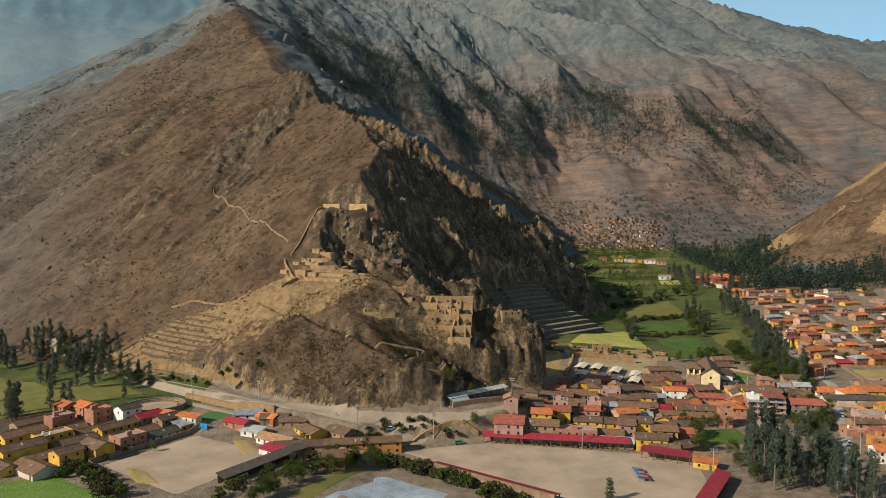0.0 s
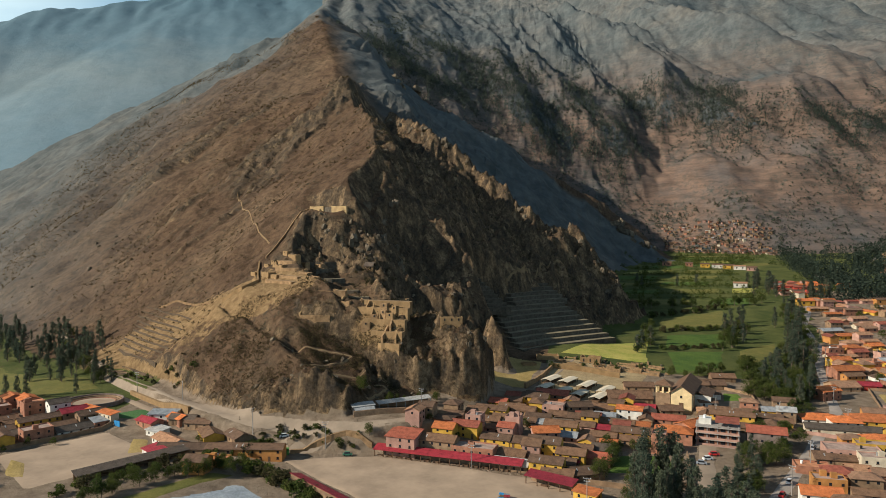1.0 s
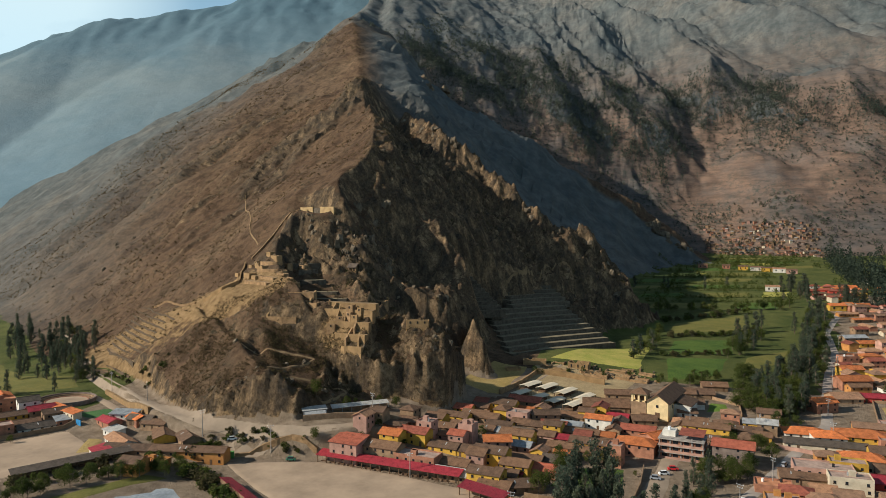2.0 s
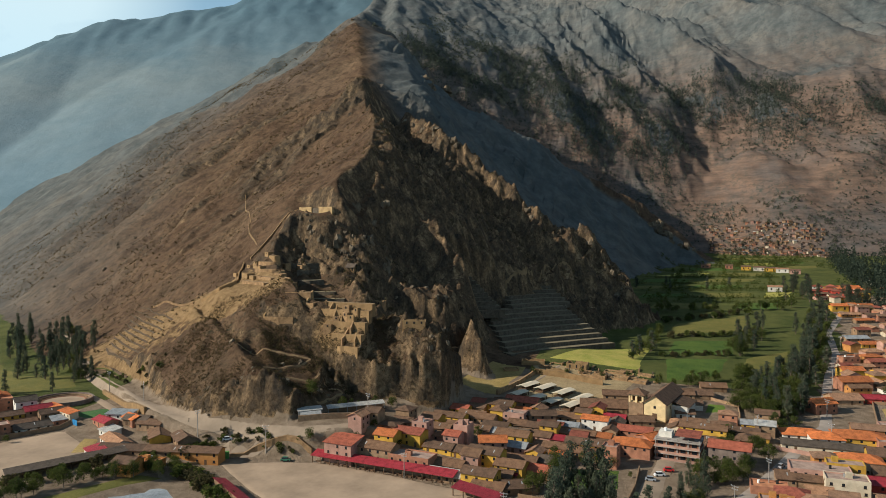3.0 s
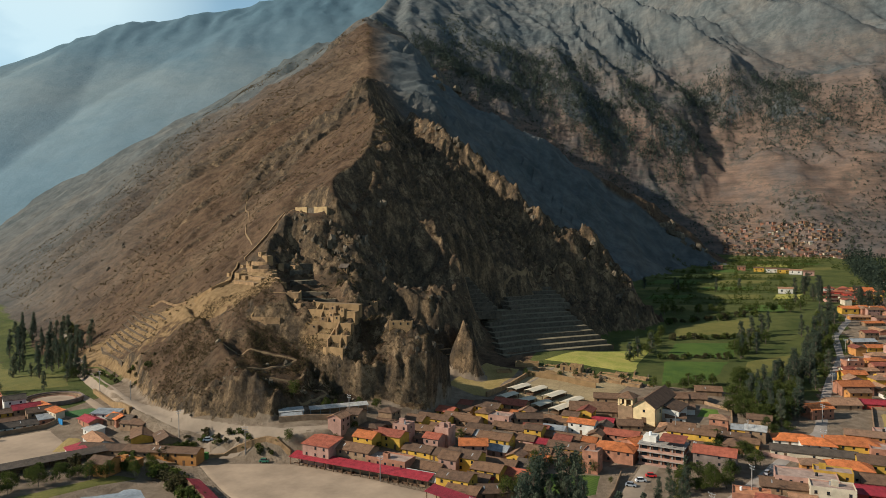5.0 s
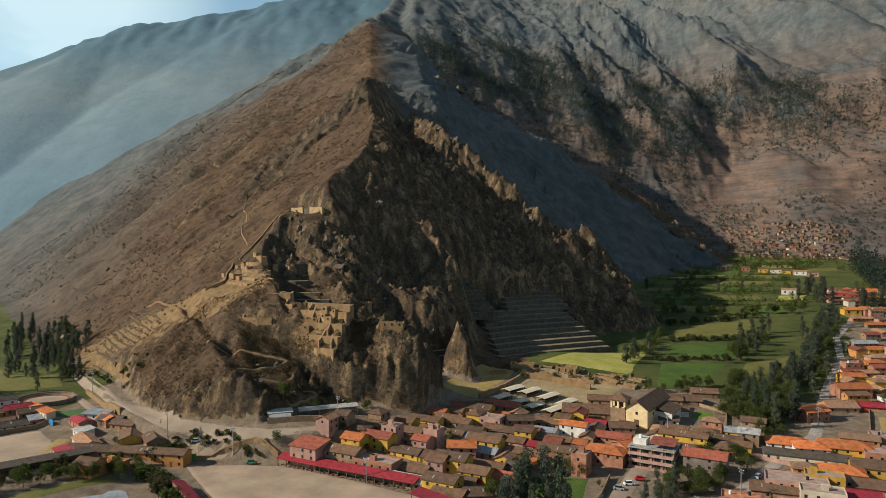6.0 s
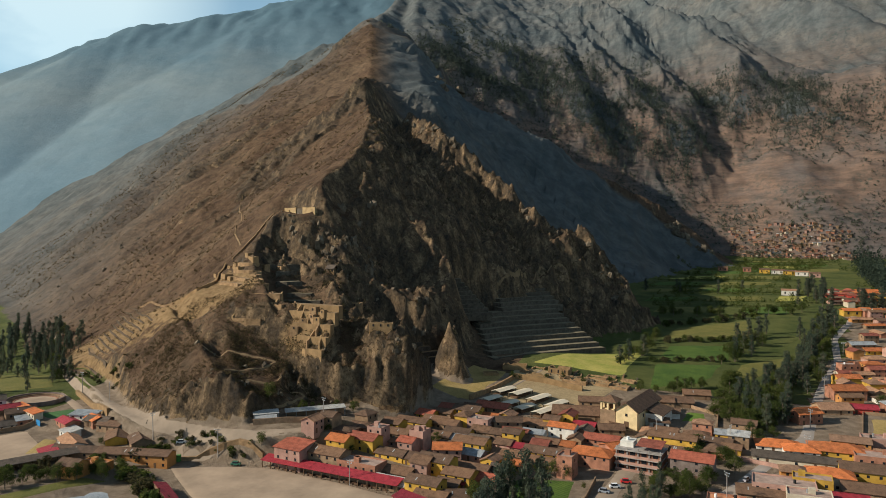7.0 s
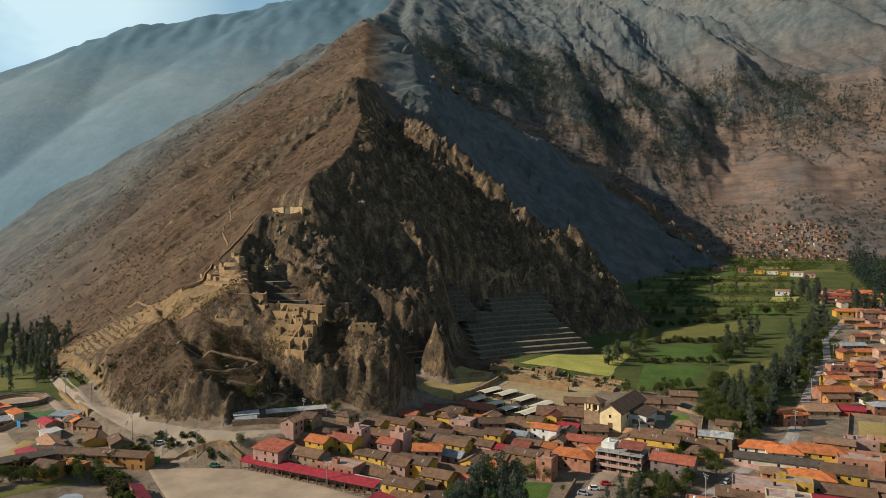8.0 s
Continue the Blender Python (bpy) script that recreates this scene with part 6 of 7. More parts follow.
wall_run("fort_wall", ((-37.4, 165.4), (-35, 159.5), (-32.4, 154.2), (-35, 151.7), (-40.3, 152.8)), 0.7, 0.3, STONE_PALE, "stepped pale stone wall along the knoll", sink=1.2)
wall_run("fort_wall", ((-44, 155), (-52, 160.5), (-57, 163.8), (-66, 168.8)), 0.35, 0.3, STONE, "long tan stone wall above the lower terraces", sink=1.2)


def thatched_hut(x, y, rot):
    ob = thing("stone_hut", x, y, land_at(x, y) - 0.35, rot, "small stone storehouse with a grey thatched roof", "hut")
    bm = bmesh.new()
    box(bm, -1.0, -0.7, -2.0, 1.0, 0.7, 1.0)
    part("wall", bm, STONE, ob)
    bm = bmesh.new()
    slab(bm, ((-1.25, -1.0, 0.9), (1.25, -1.0, 0.9), (1.25, 0, 1.75), (-1.25, 0, 1.75)), 0.14)
    slab(bm, ((-1.25, 0, 1.75), (1.25, 0, 1.75), (1.25, 1.0, 0.9), (-1.25, 1.0, 0.9)), 0.14)
    part("roof", bm, ROOFS["greybrown"], ob, "grey thatched roof")
    # shaded doorways, drawn as dark panels on the wall
    for px in (-0.5, 0.5):
        bm = bmesh.new()
        box(bm, px - 0.16, -0.73, 0.1, px + 0.16, -0.68, 0.7)
        part("doorway", bm, GLASS, ob)


thatched_hut(-11.0, 168.6, -10)
thatched_hut(-143.5, 482, 20)


# ---- more houses: the eastern quarter, gaps in the old town, the far village ----
def free(x, y, r):
    return all((x - px) ** 2 + (y - py) ** 2 > (r + pr) ** 2 * 0.72 for px, py, pr in PLACED)


def pick(mix):
    return rnd.choices(list(mix), list(mix.values()))[0]


OLD_WALLS = {"tan": 6, "yellow": 3, "pink": 2, "brick": 2, "white": 1, "cream": 1}
OLD_ROOFS = {"brown": 10, "greybrown": 5, "tan_roof": 2, "red": 2, "orange": 1, "tin": 1}
NEW_WALLS = {"tan": 5, "yellow": 4, "pink": 4, "brick": 4, "white": 1, "cream": 2, "orangewall": 2}
NEW_ROOFS = {"orange": 5, "red": 2, "brown": 4, "tan_roof": 8, "pinkflat": 2, "tin": 1}


def fill(count, region, rot, walls, roofs, sizes=(2.6, 5.0), tall=0.35):
    """Set houses into the gaps of a quarter, given as x and y of four corners."""
    made, tries = 0, 0
    (ax, ay), (bx, by), (cx, cy), (dx, dy) = region
    while made < count and tries < count * 30:
        tries += 1
        u, v = rnd.random(), rnd.random()
        x = (1 - u) * (1 - v) * ax + u * (1 - v) * bx + u * v * cx + (1 - u) * v * dx
        y = (1 - u) * (1 - v) * ay + u * (1 - v) * by + u * v * cy + (1 - u) * v * dy
        w, d = rnd.uniform(*sizes), rnd.uniform(2.2, 3.0)
        if not free(x, y, (w + d) / 4 + 0.2) or land_at(x, y) - float(valley(np.array([x]), np.array([y]))[0]) > 0.6:
            continue
        roof = pick(roofs)
        turn = rot + rnd.uniform(-4, 4) + (90 if rnd.random() < 0.25 else 0)
        house(round(x, 1), round(y, 1), round(w, 1), round(d, 1), round(turn, 1), 2 if rnd.random() < tall else 1, pick(walls), roof, "flat" if "flat" in roof else ("hip" if rnd.random() < 0.2 else "gable"))
        made += 1


PLACED.extend([(57.6, 151.2, 5.5), (59.2, 127.9, 3.6), (47, 115, 6.5), (52, 100, 8), (56.5, 124, 2.5), (55, 112, 2.2), (66, 155, 5), (38, 154, 9), (62, 112, 3), (24, 104, 7), (34, 100, 7), (99, 158, 7)])
fill(46, ((9, 116), (33, 111), (50, 143), (27, 147)), -10, OLD_WALLS, OLD_ROOFS, (2.4, 3.8), 0.3)
fill(22, ((33, 112), (41, 112), (53, 142), (45, 147)), -10, OLD_WALLS, OLD_ROOFS, (2.4, 4.0), 0.3)
fill(16, ((62, 130), (74, 140), (76, 150), (58, 143)), -10, OLD_WALLS, OLD_ROOFS, (2.4, 4.4), 0.4)
for k in range(15):
    PLACED.append((56 + 2.2 * k, 96 + 3.9 * k if k < 14 else 150, 1.2))
fill(40, ((74, 122), (100, 104), (116, 150), (92, 152)), -4, NEW_WALLS, NEW_ROOFS, (3.0, 5.4), 0.5)
fill(18, ((90, 168), (108, 168), (112, 205), (100, 206)), 16, NEW_WALLS, NEW_ROOFS, (2.8, 4.6), 0.45)
for k in range(9):
    PLACED.append((112 + 3.4 * k, 160 + 14 * k, 1.0))
fill(60, ((104, 170), (170, 150), (190, 240), (110, 236)), 15, NEW_WALLS, NEW_ROOFS, (3.8, 6.6), 0.4)
fill(10, ((64, 98), (74, 98), (80, 122), (72, 122)), -6, NEW_WALLS, NEW_ROOFS, (3.0, 4.6), 0.5)
fill(14, ((96, 170), (112, 168), (116, 232), (106, 232)), 16, NEW_WALLS, NEW_ROOFS, (3.0, 4.6), 0.45)
fill(56, ((112, 240), (190, 238), (196, 300), (122, 292)), 15, NEW_WALLS, NEW_ROOFS, (3.8, 7.0), 0.4)
fill(22, ((116, 296), (134, 292), (140, 352), (122, 352)), 12, {"yellow": 3, "pink": 2, "red": 2, "white": 1, "cream": 1}, {"red": 3, "brown": 4, "orange": 2, "pinkflat": 2}, (3.2, 6.0), 0.6)


def village_house(x, y, w, d, rot, h, wall, roof):
    """A small house far up the valley, with its few openings."""
    ob = thing("village_house", x, y, land_at(x, y), rot, f"small far {HOUSE_WORDS[wall]} village house, {ROOF_WORDS[roof]}", "house", "houses of the far village")
    bm = bmesh.new()
    box(bm, -w / 2, -d / 2, -1.8, w / 2, d / 2, h)
    part("wall", bm, WALLS[wall], ob)
    bm = bmesh.new()
    slab(bm, ((-w / 2 - 0.2, -d / 2 - 0.2, h), (w / 2 + 0.2, -d / 2 - 0.2, h), (w / 2 + 0.2, 0, h + d * 0.2), (-w / 2 - 0.2, 0, h + d * 0.2)), 0.08)
    slab(bm, ((-w / 2 - 0.2, 0, h + d * 0.2), (w / 2 + 0.2, 0, h + d * 0.2), (w / 2 + 0.2, d / 2 + 0.2, h), (-w / 2 - 0.2, d / 2 + 0.2, h)), 0.08)
    part("roof", bm, ROOFS[roof], ob)
    if y < 460:
        for px in (-w / 4, w / 4):
            bm = bmesh.new()
            box(bm, px - 0.3, -d / 2 - 0.03, h * 0.35, px + 0.3, -d / 2 + 0.03, h * 0.75)
            part("window", bm, GLASS, ob)


for k in range(390):
    vx = rnd.uniform(99, 172)
    vy = 572 - 0.28 * (vx - 100) - 32 * rnd.random() ** 0.9
    vw = rnd.uniform(1.8, 3.2)
    if free(vx, vy, 0.8):
        PLACED.append((vx, vy, 0.8))
        village_house(vx, vy, vw * 0.72, rnd.uniform(1.3, 1.9), rnd.uniform(-25, 25), rnd.choice((0.7, 0.9, 1.3)), pick({"tan": 8, "brick": 4, "greybrick": 3, "pink": 2, "cream": 1}), pick({"brown": 8, "greybrown": 6, "tan_roof": 1, "tin": 1}))
made = 0
while made < 75:
    vx, vy = rnd.uniform(106, 195), rnd.uniform(168, 300)
    made += 1
    if free(vx, vy, 1.6) and vx > 104 + 0.12 * (vy - 170):
        PLACED.append((vx, vy, 2.2))
        village_house(vx, vy, rnd.uniform(3.4, 6.2), rnd.uniform(2.6, 3.6), 15 + rnd.uniform(-5, 5), rnd.choice((1.1, 1.2, 1.9)), pick(NEW_WALLS), pick({"orange": 3, "red": 2, "brown": 4, "tan_roof": 7}))
for vx, vy, vw, wl_, rf in ((108, 432, 5, "yellow", "brown"), (114, 428, 6, "white", "brown"), (119, 424, 6, "yellow", "brown"), (124, 420, 6, "white", "tan_roof"), (129, 414, 5, "pink", "brown"), (100, 438, 4, "brick", "brown"), (88, 441, 5, "brick", "brown"), (107, 338, 5.5, "white", "tan_roof"), (124, 330, 5, "red", "red"), (129, 326, 7, "red", "red"), (148, 335, 6, "orangewall", "orange"), (150, 372, 4, "white", "brown")):
    village_house(vx, vy, vw, 3, -8, 2.0, wl_, rf)


# ---- trees ----
def leaf_material(name, dark, light):
    m, nt, b = mat(name)
    geo = nt.nodes.new("ShaderNodeNewGeometry")
    info = nt.nodes.new("ShaderNodeObjectInfo")
    c = ramp(nt, geo.outputs["Random Per Island"], ((0.0, dark), (1.0, light)))
    c = mixc(nt, 1.0, c, ramp(nt, info.outputs["Random"], ((0.0, (0.72, 0.78, 0.78)), (1.0, (1.15, 1.08, 0.95)))), "MULTIPLY")
    nt.links.new(c, b.inputs["Base Color"])
    b.inputs["Roughness"].default_value = 0.9
    b.inputs["Specular IOR Level"].default_value = 0.08
    thin, both = nt.nodes.new("ShaderNodeBsdfTranslucent"), nt.nodes.new("ShaderNodeMixShader")
    both.inputs[0].default_value = 0.38
    nt.links.new(c, thin.inputs["Color"])
    nt.links.new(b.outputs[0], both.inputs[1])
    nt.links.new(thin.outputs[0], both.inputs[2])
    nt.links.new(both.outputs[0], nt.nodes["Material Output"].inputs["Surface"])
    return m


EUCALYPT = leaf_material("eucalyptus_leaves", (0.050, 0.070, 0.050), (0.130, 0.148, 0.104))
BROAD = leaf_material("broad_leaves", (0.036, 0.056, 0.015), (0.112, 0.128, 0.034))
SCRUB = leaf_material("scrub_leaves", (0.042, 0.042, 0.020), (0.110, 0.095, 0.048))
DRYSCRUB = leaf_material("dry_scrub_leaves", (0.066, 0.047, 0.025), (0.155, 0.106, 0.054))
SLOPESCRUB = leaf_material("slope_scrub_leaves", (0.056, 0.046, 0.028), (0.120, 0.088, 0.050))
BROWNSCRUB = leaf_material("cliff_scrub_leaves", (0.044, 0.040, 0.021), (0.130, 0.100, 0.050))
VALLEYWOOD = leaf_material("valley_leaves", (0.032, 0.045, 0.034), (0.076, 0.092, 0.064))
FARWOOD = leaf_material("distant_leaves", (0.052, 0.066, 0.056), (0.100, 0.112, 0.088))


def leaves_mesh(name, centres, per, spread, leaf, seed, material):
    """Many small leaf clumps, each a bent quad, thrown round the given centres."""
    g = np.random.RandomState(seed)
    c = np.repeat(np.array(centres)[:, :3], per, 0)
    r = np.repeat(np.array(centres)[:, 3], per)
    off = g.normal(size=c.shape)
    off /= np.linalg.norm(off, axis=1, keepdims=True) + 1e-6
    c = c + off * (r * spread * g.uniform(0.35, 1.0, len(r)) ** 0.5)[:, None]
    a, b = g.normal(size=c.shape), g.normal(size=c.shape)
    a /= np.linalg.norm(a, axis=1, keepdims=True)
    b -= a * (a * b).sum(1, keepdims=True)
    b /= np.linalg.norm(b, axis=1, keepdims=True)
    s = leaf * g.uniform(0.6, 1.3, len(c))[:, None]
    n = np.cross(a, b) * s * 0.3
    v = np.stack([c - a * s - b * s * 0.5, c + a * s - b * s * 0.5 + n, c + b * s], 1).reshape(-1, 3)
    me = bpy.data.meshes.new(name)
    me.from_pydata(v.tolist(), [], np.arange(len(v)).reshape(-1, 3).tolist())
    me.materials.append(material)
    return me


def tree_model(kind, seed):
    """A tree one unit high: tapered trunk with limbs, and a crown of leaf clumps."""
    g = random.Random(seed)
    tall = kind == "eucalyptus"
    ob = thing("eucalyptus_tree" if tall else "broadleaf_tree", 0, 0, -300, 0, "tall grey-green eucalyptus with a ragged crown" if tall else "bushy dark green broadleaf tree", "tree", "eucalyptus trees" if tall else "broadleaf trees")
    bm = bmesh.new()
    lean = (g.uniform(-0.04, 0.04), g.uniform(-0.04, 0.04))
    tube(bm, 0, 0, -0.06, 0.5, 0.018, 0.011, 7, lean[0], lean[1])
    tube(bm, lean[0], lean[1], 0.5, 0.9, 0.011, 0.003, 6, lean[0] * 0.6, lean[1] * 0.6)
    centres = []
    for k in range(52 if tall else 42):
        z = g.uniform(0.14, 0.97) if tall else g.uniform(0.30, 0.86)
        reach = (0.125 * (1.15 - z) + 0.028) if tall else 0.36 * math.sin(min(1, (1.08 - z) / 0.75) * 1.5)
        ang = g.uniform(0, 6.283)
        x, y = lean[0] + reach * math.cos(ang) * g.uniform(0.3, 1), lean[1] + reach * math.sin(ang) * g.uniform(0.3, 1)
        tube(bm, lean[0] * min(1, z * 1.6), lean[1] * min(1, z * 1.6), z - 0.10, z, 0.007, 0.002, 4, x - lean[0], y - lean[1])
        centres.append((x, y, z, g.uniform(0.025, 0.055) if tall else g.uniform(0.06, 0.125)))
    part("trunk", bm, BARK, ob)
    me = leaves_mesh("crown", centres, 46 if tall else 56, 1.2, 0.0125 if tall else 0.0175, seed, EUCALYPT if tall else BROAD)
    crown = new("crown", me)
    crown.parent = ob
    return ob


def shrub_model(seed, material, label, group):
    g = random.Random(seed)
    ob = thing("shrub", 0, 0, -300, 0, label, "shrub", group)
    bm = bmesh.new()
    for k in range(4):
        tube(bm, 0, 0, -0.1, 0.55, 0.03, 0.01, 4, g.uniform(-0.3, 0.3), g.uniform(-0.3, 0.3))
    part("stem", bm, BARK, ob)
    centres = [(g.uniform(-0.4, 0.4), g.uniform(-0.4, 0.4), g.uniform(0.25, 0.75), g.uniform(0.18, 0.3)) for k in range(7)]
    crown = new("foliage", leaves_mesh("foliage", centres, 46, 1.0, 0.08, seed, material))
    crown.parent = ob
    return ob


EUCS = [tree_model("eucalyptus", 11 + k) for k in range(5)]
BROADS = [tree_model("broadleaf", 31 + k) for k in range(5)]
SHRUBS = [shrub_model(51 + k, BROAD if k % 2 else SCRUB, "green shrub in a hedge line", "shrubs of the valley") for k in range(4)]


def plant(models, x, y, size, wide=1.0):
    if x < -50 and land_at(x, y) - float(valley(np.array([x]), np.array([y]))[0]) > (1.6 if y < 156 else 4.5):
        return None
    m = pose(x, y, land_at(x, y) - 0.03 * size, 0, 0, rnd.uniform(0, 360)) @ Matrix.Diagonal((size * wide, size * wide, size, 1))
    return copy_thing(rnd.choice(models), m)


def row(models, pts, count, size, jitter, wide=1.0):
    """Plants along a line, unevenly."""
    total = sum(math.hypot(b[0] - a[0], b[1] - a[1]) for a, b in zip(pts, pts[1:]))
    for k in range(count):
        s = total * (k + rnd.uniform(0.1, 0.9)) / count
        for a, b in zip(pts, pts[1:]):
            n = math.hypot(b[0] - a[0], b[1] - a[1])
            if s <= n:
                plant(models, a[0] + (b[0] - a[0]) * s / n + rnd.gauss(0, jitter), a[1] + (b[1] - a[1]) * s / n + rnd.gauss(0, jitter), rnd.uniform(*size), rnd.uniform(0.85, 1.25) * wide)
                break
            s -= n


def grove(models, region, count, size, wide=1.0, clear=False):
    (ax, ay), (bx, by), (cx, cy), (dx, dy) = region
    for k in range(count):
        u, v = rnd.random(), rnd.random()
        x = (1 - u) * (1 - v) * ax + u * (1 - v) * bx + u * v * cx + (1 - u) * v * dx
        y = (1 - u) * (1 - v) * ay + u * (1 - v) * by + u * v * cy + (1 - u) * v * dy
        if not clear or free(x, y, 0.3):
            plant(models, x, y, rnd.uniform(*size), rnd.uniform(0.85, 1.3) * wide)


# tall stand beside the lane, and garden trees
grove(EUCS, ((43, 92), (47.5, 92), (50.5, 104), (45, 105)), 22, (6.0, 10), 0.8)
grove(BROADS, ((42, 94), (50, 94), (50, 106), (43, 107)), 6, (2.0, 3.4), 1.0)
grove(EUCS, ((50, 87), (57, 89), (57, 100), (50, 101)), 14, (5.0, 8.0), 0.9)
grove(EUCS, ((56, 101), (58, 101), (64, 118), (60, 119)), 12, (3.2, 5.0), 1.0)
grove(BROADS, ((56, 102), (58.5, 102), (66.5, 122), (61, 122)), 14, (1.8, 3.2), 1.1)
row(BROADS, ((41, 121), (46, 121.5), (52, 121)), 7, (1.6, 2.6), 0.6)
row(BROADS, ((40, 108), (43, 116), (42, 121)), 7, (2.0, 3.4), 0.5)
# hedges of the near fields
row(BROADS, ((-25, 86), (-20, 94), (-14, 99.5), (-9.5, 104.5)), 24, (1.6, 3.2), 0.8, 1.1)
row(SHRUBS, ((-9, 102.5), (-4, 100), (2, 95.5), (9, 88.5)), 24, (1.4, 2.2), 0.5, 1.3)
row(SHRUBS, ((-29, 88.5), (-24, 97), (-19, 103), (-12, 108)), 18, (1.2, 2.4), 0.5)
row(SHRUBS, ((-53, 98.5), (-47.5, 94), (-41, 87)), 16, (1.3, 2.4), 0.9)
row(SHRUBS, ((-14, 111.6), (-9.5, 114), (-5, 113.6), (4.6, 113.4)), 26, (0.6, 1.3), 0.5)
grove(SHRUBS, ((-15, 110.5), (-12.6, 109.6), (-8.6, 113.2), (-11, 114.6)), 16, (0.6, 1.2), 1.3)
plant(EUCS, 21.5, 89.5, 3.0, 1.8)
plant(BROADS, 5.2, 114.2, 2.4)
plant(BROADS, 1.4, 122.6, 3.4)
plant(BROADS, 5.0, 126.6, 2.2)
plant(BROADS, 9.8, 129.4, 2.4)
# eucalyptus row at the foot of the western slope
row(EUCS, ((-61, 139.5), (-66, 143), (-73, 149), (-85, 160)), 34, (3.0, 6.6), 2.2, 1.0)
row(EUCS, ((-85, 160), (-98, 172), (-112, 190)), 26, (3.0, 6.6), 3.6, 1.0)
row(BROADS, ((-58, 138), (-73, 150.5), (-92, 168), (-110, 190)), 18, (2.0, 3.6), 1.6, 1.1)
grove(EUCS, ((-68, 140), (-74, 136), (-112, 168), (-92, 168)), 24, (3.5, 6.0), 1.1)
grove(EUCS, ((-98, 158), (-99, 171), (-140, 200), (-126, 179)), 16, (3.8, 6.6), 1.0)
grove(EUCS, ((-78, 117), (-72, 117), (-72, 122), (-79, 122)), 6, (5, 7.5), 0.9)
grove(EUCS, ((-71, 124), (-66, 124), (-66, 128), (-71, 128)), 3, (4, 5.5), 0.9)
plant(EUCS, -60, 131, 4.5, 0.9)
# trees along the stream, between fields and street
grove(BROADS, ((68, 148), (80, 150), (87, 188), (74, 180)), 50, (2.2, 4.4), 1.25)
grove(EUCS, ((72, 150), (82, 152), (89, 192), (79, 188)), 24, (4.5, 7.5), 1.05)
row(BROADS, ((82, 168), (90, 192), (97, 216), (102, 243), (110, 266)), 30, (2.6, 4.8), 1.6, 1.1)
row(EUCS, ((84, 176), (91, 198), (97, 222), (103, 250), (112, 272)), 36, (4.5, 8), 1.6, 1.1)
grove(BROADS, ((66, 131), (72, 134), (80, 150), (68, 148)), 16, (1.8, 3.4), 1.1, True)
row(BROADS, ((52, 190), (54, 200), (57, 214), (58.5, 228)), 14, (2.2, 4.2), 0.9, 1.1)
row(EUCS, ((52, 190), (56, 205)), 3, (4.5, 6), 0.8, 1.3)
row(BROADS, ((75, 203), (79, 216), (83, 232), (86, 246)), 16, (2.4, 4.6), 1.2, 1.1)
row(EUCS, ((77, 206), (84, 234), (88, 250)), 8, (5, 7.5), 1.2, 1.2)
row(SHRUBS, ((58.6, 197.5), (67, 202), (76, 206.5)), 14, (1.0, 1.8), 0.4)
row(SHRUBS, ((60.5, 224), (72, 230), (84, 237)), 18, (1.2, 2.2), 0.5)
row(BROADS, ((57, 168), (63, 172), (70, 178)), 9, (1.8, 3.2), 0.7)
row(SHRUBS, ((60, 250), (74, 262), (88, 274)), 16, (1.4, 2.6), 0.7)
row(BROADS, ((58, 272), (72, 276), (92, 282), (104, 288)), 22, (2.4, 4.4), 1.4, 1.1)
row(EUCS, ((58, 330), (80, 345), (112, 350)), 8, (4.5, 7), 6, 1.2)
row(EUCS, ((112, 300), (116, 330), (124, 362)), 14, (5, 8), 3, 1.3)
grove(EUCS, ((124, 292), (134, 292), (140, 330), (128, 330)), 12, (5, 8), 1.3, True)
# bushes along the stream beside the unfinished flats
grove(BROADS, ((60, 117), (66, 117), (74, 134), (66, 134)), 24, (1.6, 3.2), 1.1, True)
# garden trees among the houses
grove(BROADS, ((10, 116), (60, 112), (64, 148), (28, 148)), 26, (1.0, 2.0), 1.1, True)
grove(BROADS, ((92, 150), (150, 150), (180, 240), (108, 220)), 26, (1.6, 3.4), 1.1, True)
grove(BROADS, ((108, 220), (180, 240), (190, 300), (120, 290)), 14, (1.8, 3.6), 1.1, True)
grove(BROADS, ((-70, 100), (-45, 100), (-40, 116), (-72, 116)), 12, (1.0, 2.0), 1.0, True)
grove(BROADS, ((-30, 110), (-18, 112), (-17, 116), (-30, 119)), 6, (0.9, 1.6), 1.0, True)
row(BROADS, ((28, 166), (42, 171), (52, 173)), 6, (1.2, 2.2), 1.2)
row(SHRUBS, ((-58, 141), (-46, 136.5), (-34, 130)), 16, (0.7, 1.4), 1.1)
row(BROADS, ((4, 126.5), (9, 129.6), (14, 131.6)), 6, (1.2, 2.2), 0.5)
for model in EUCS + BROADS + SHRUBS:
    for child in list(model.children):
        bpy.data.objects.remove(child)
    bpy.data.objects.remove(model)


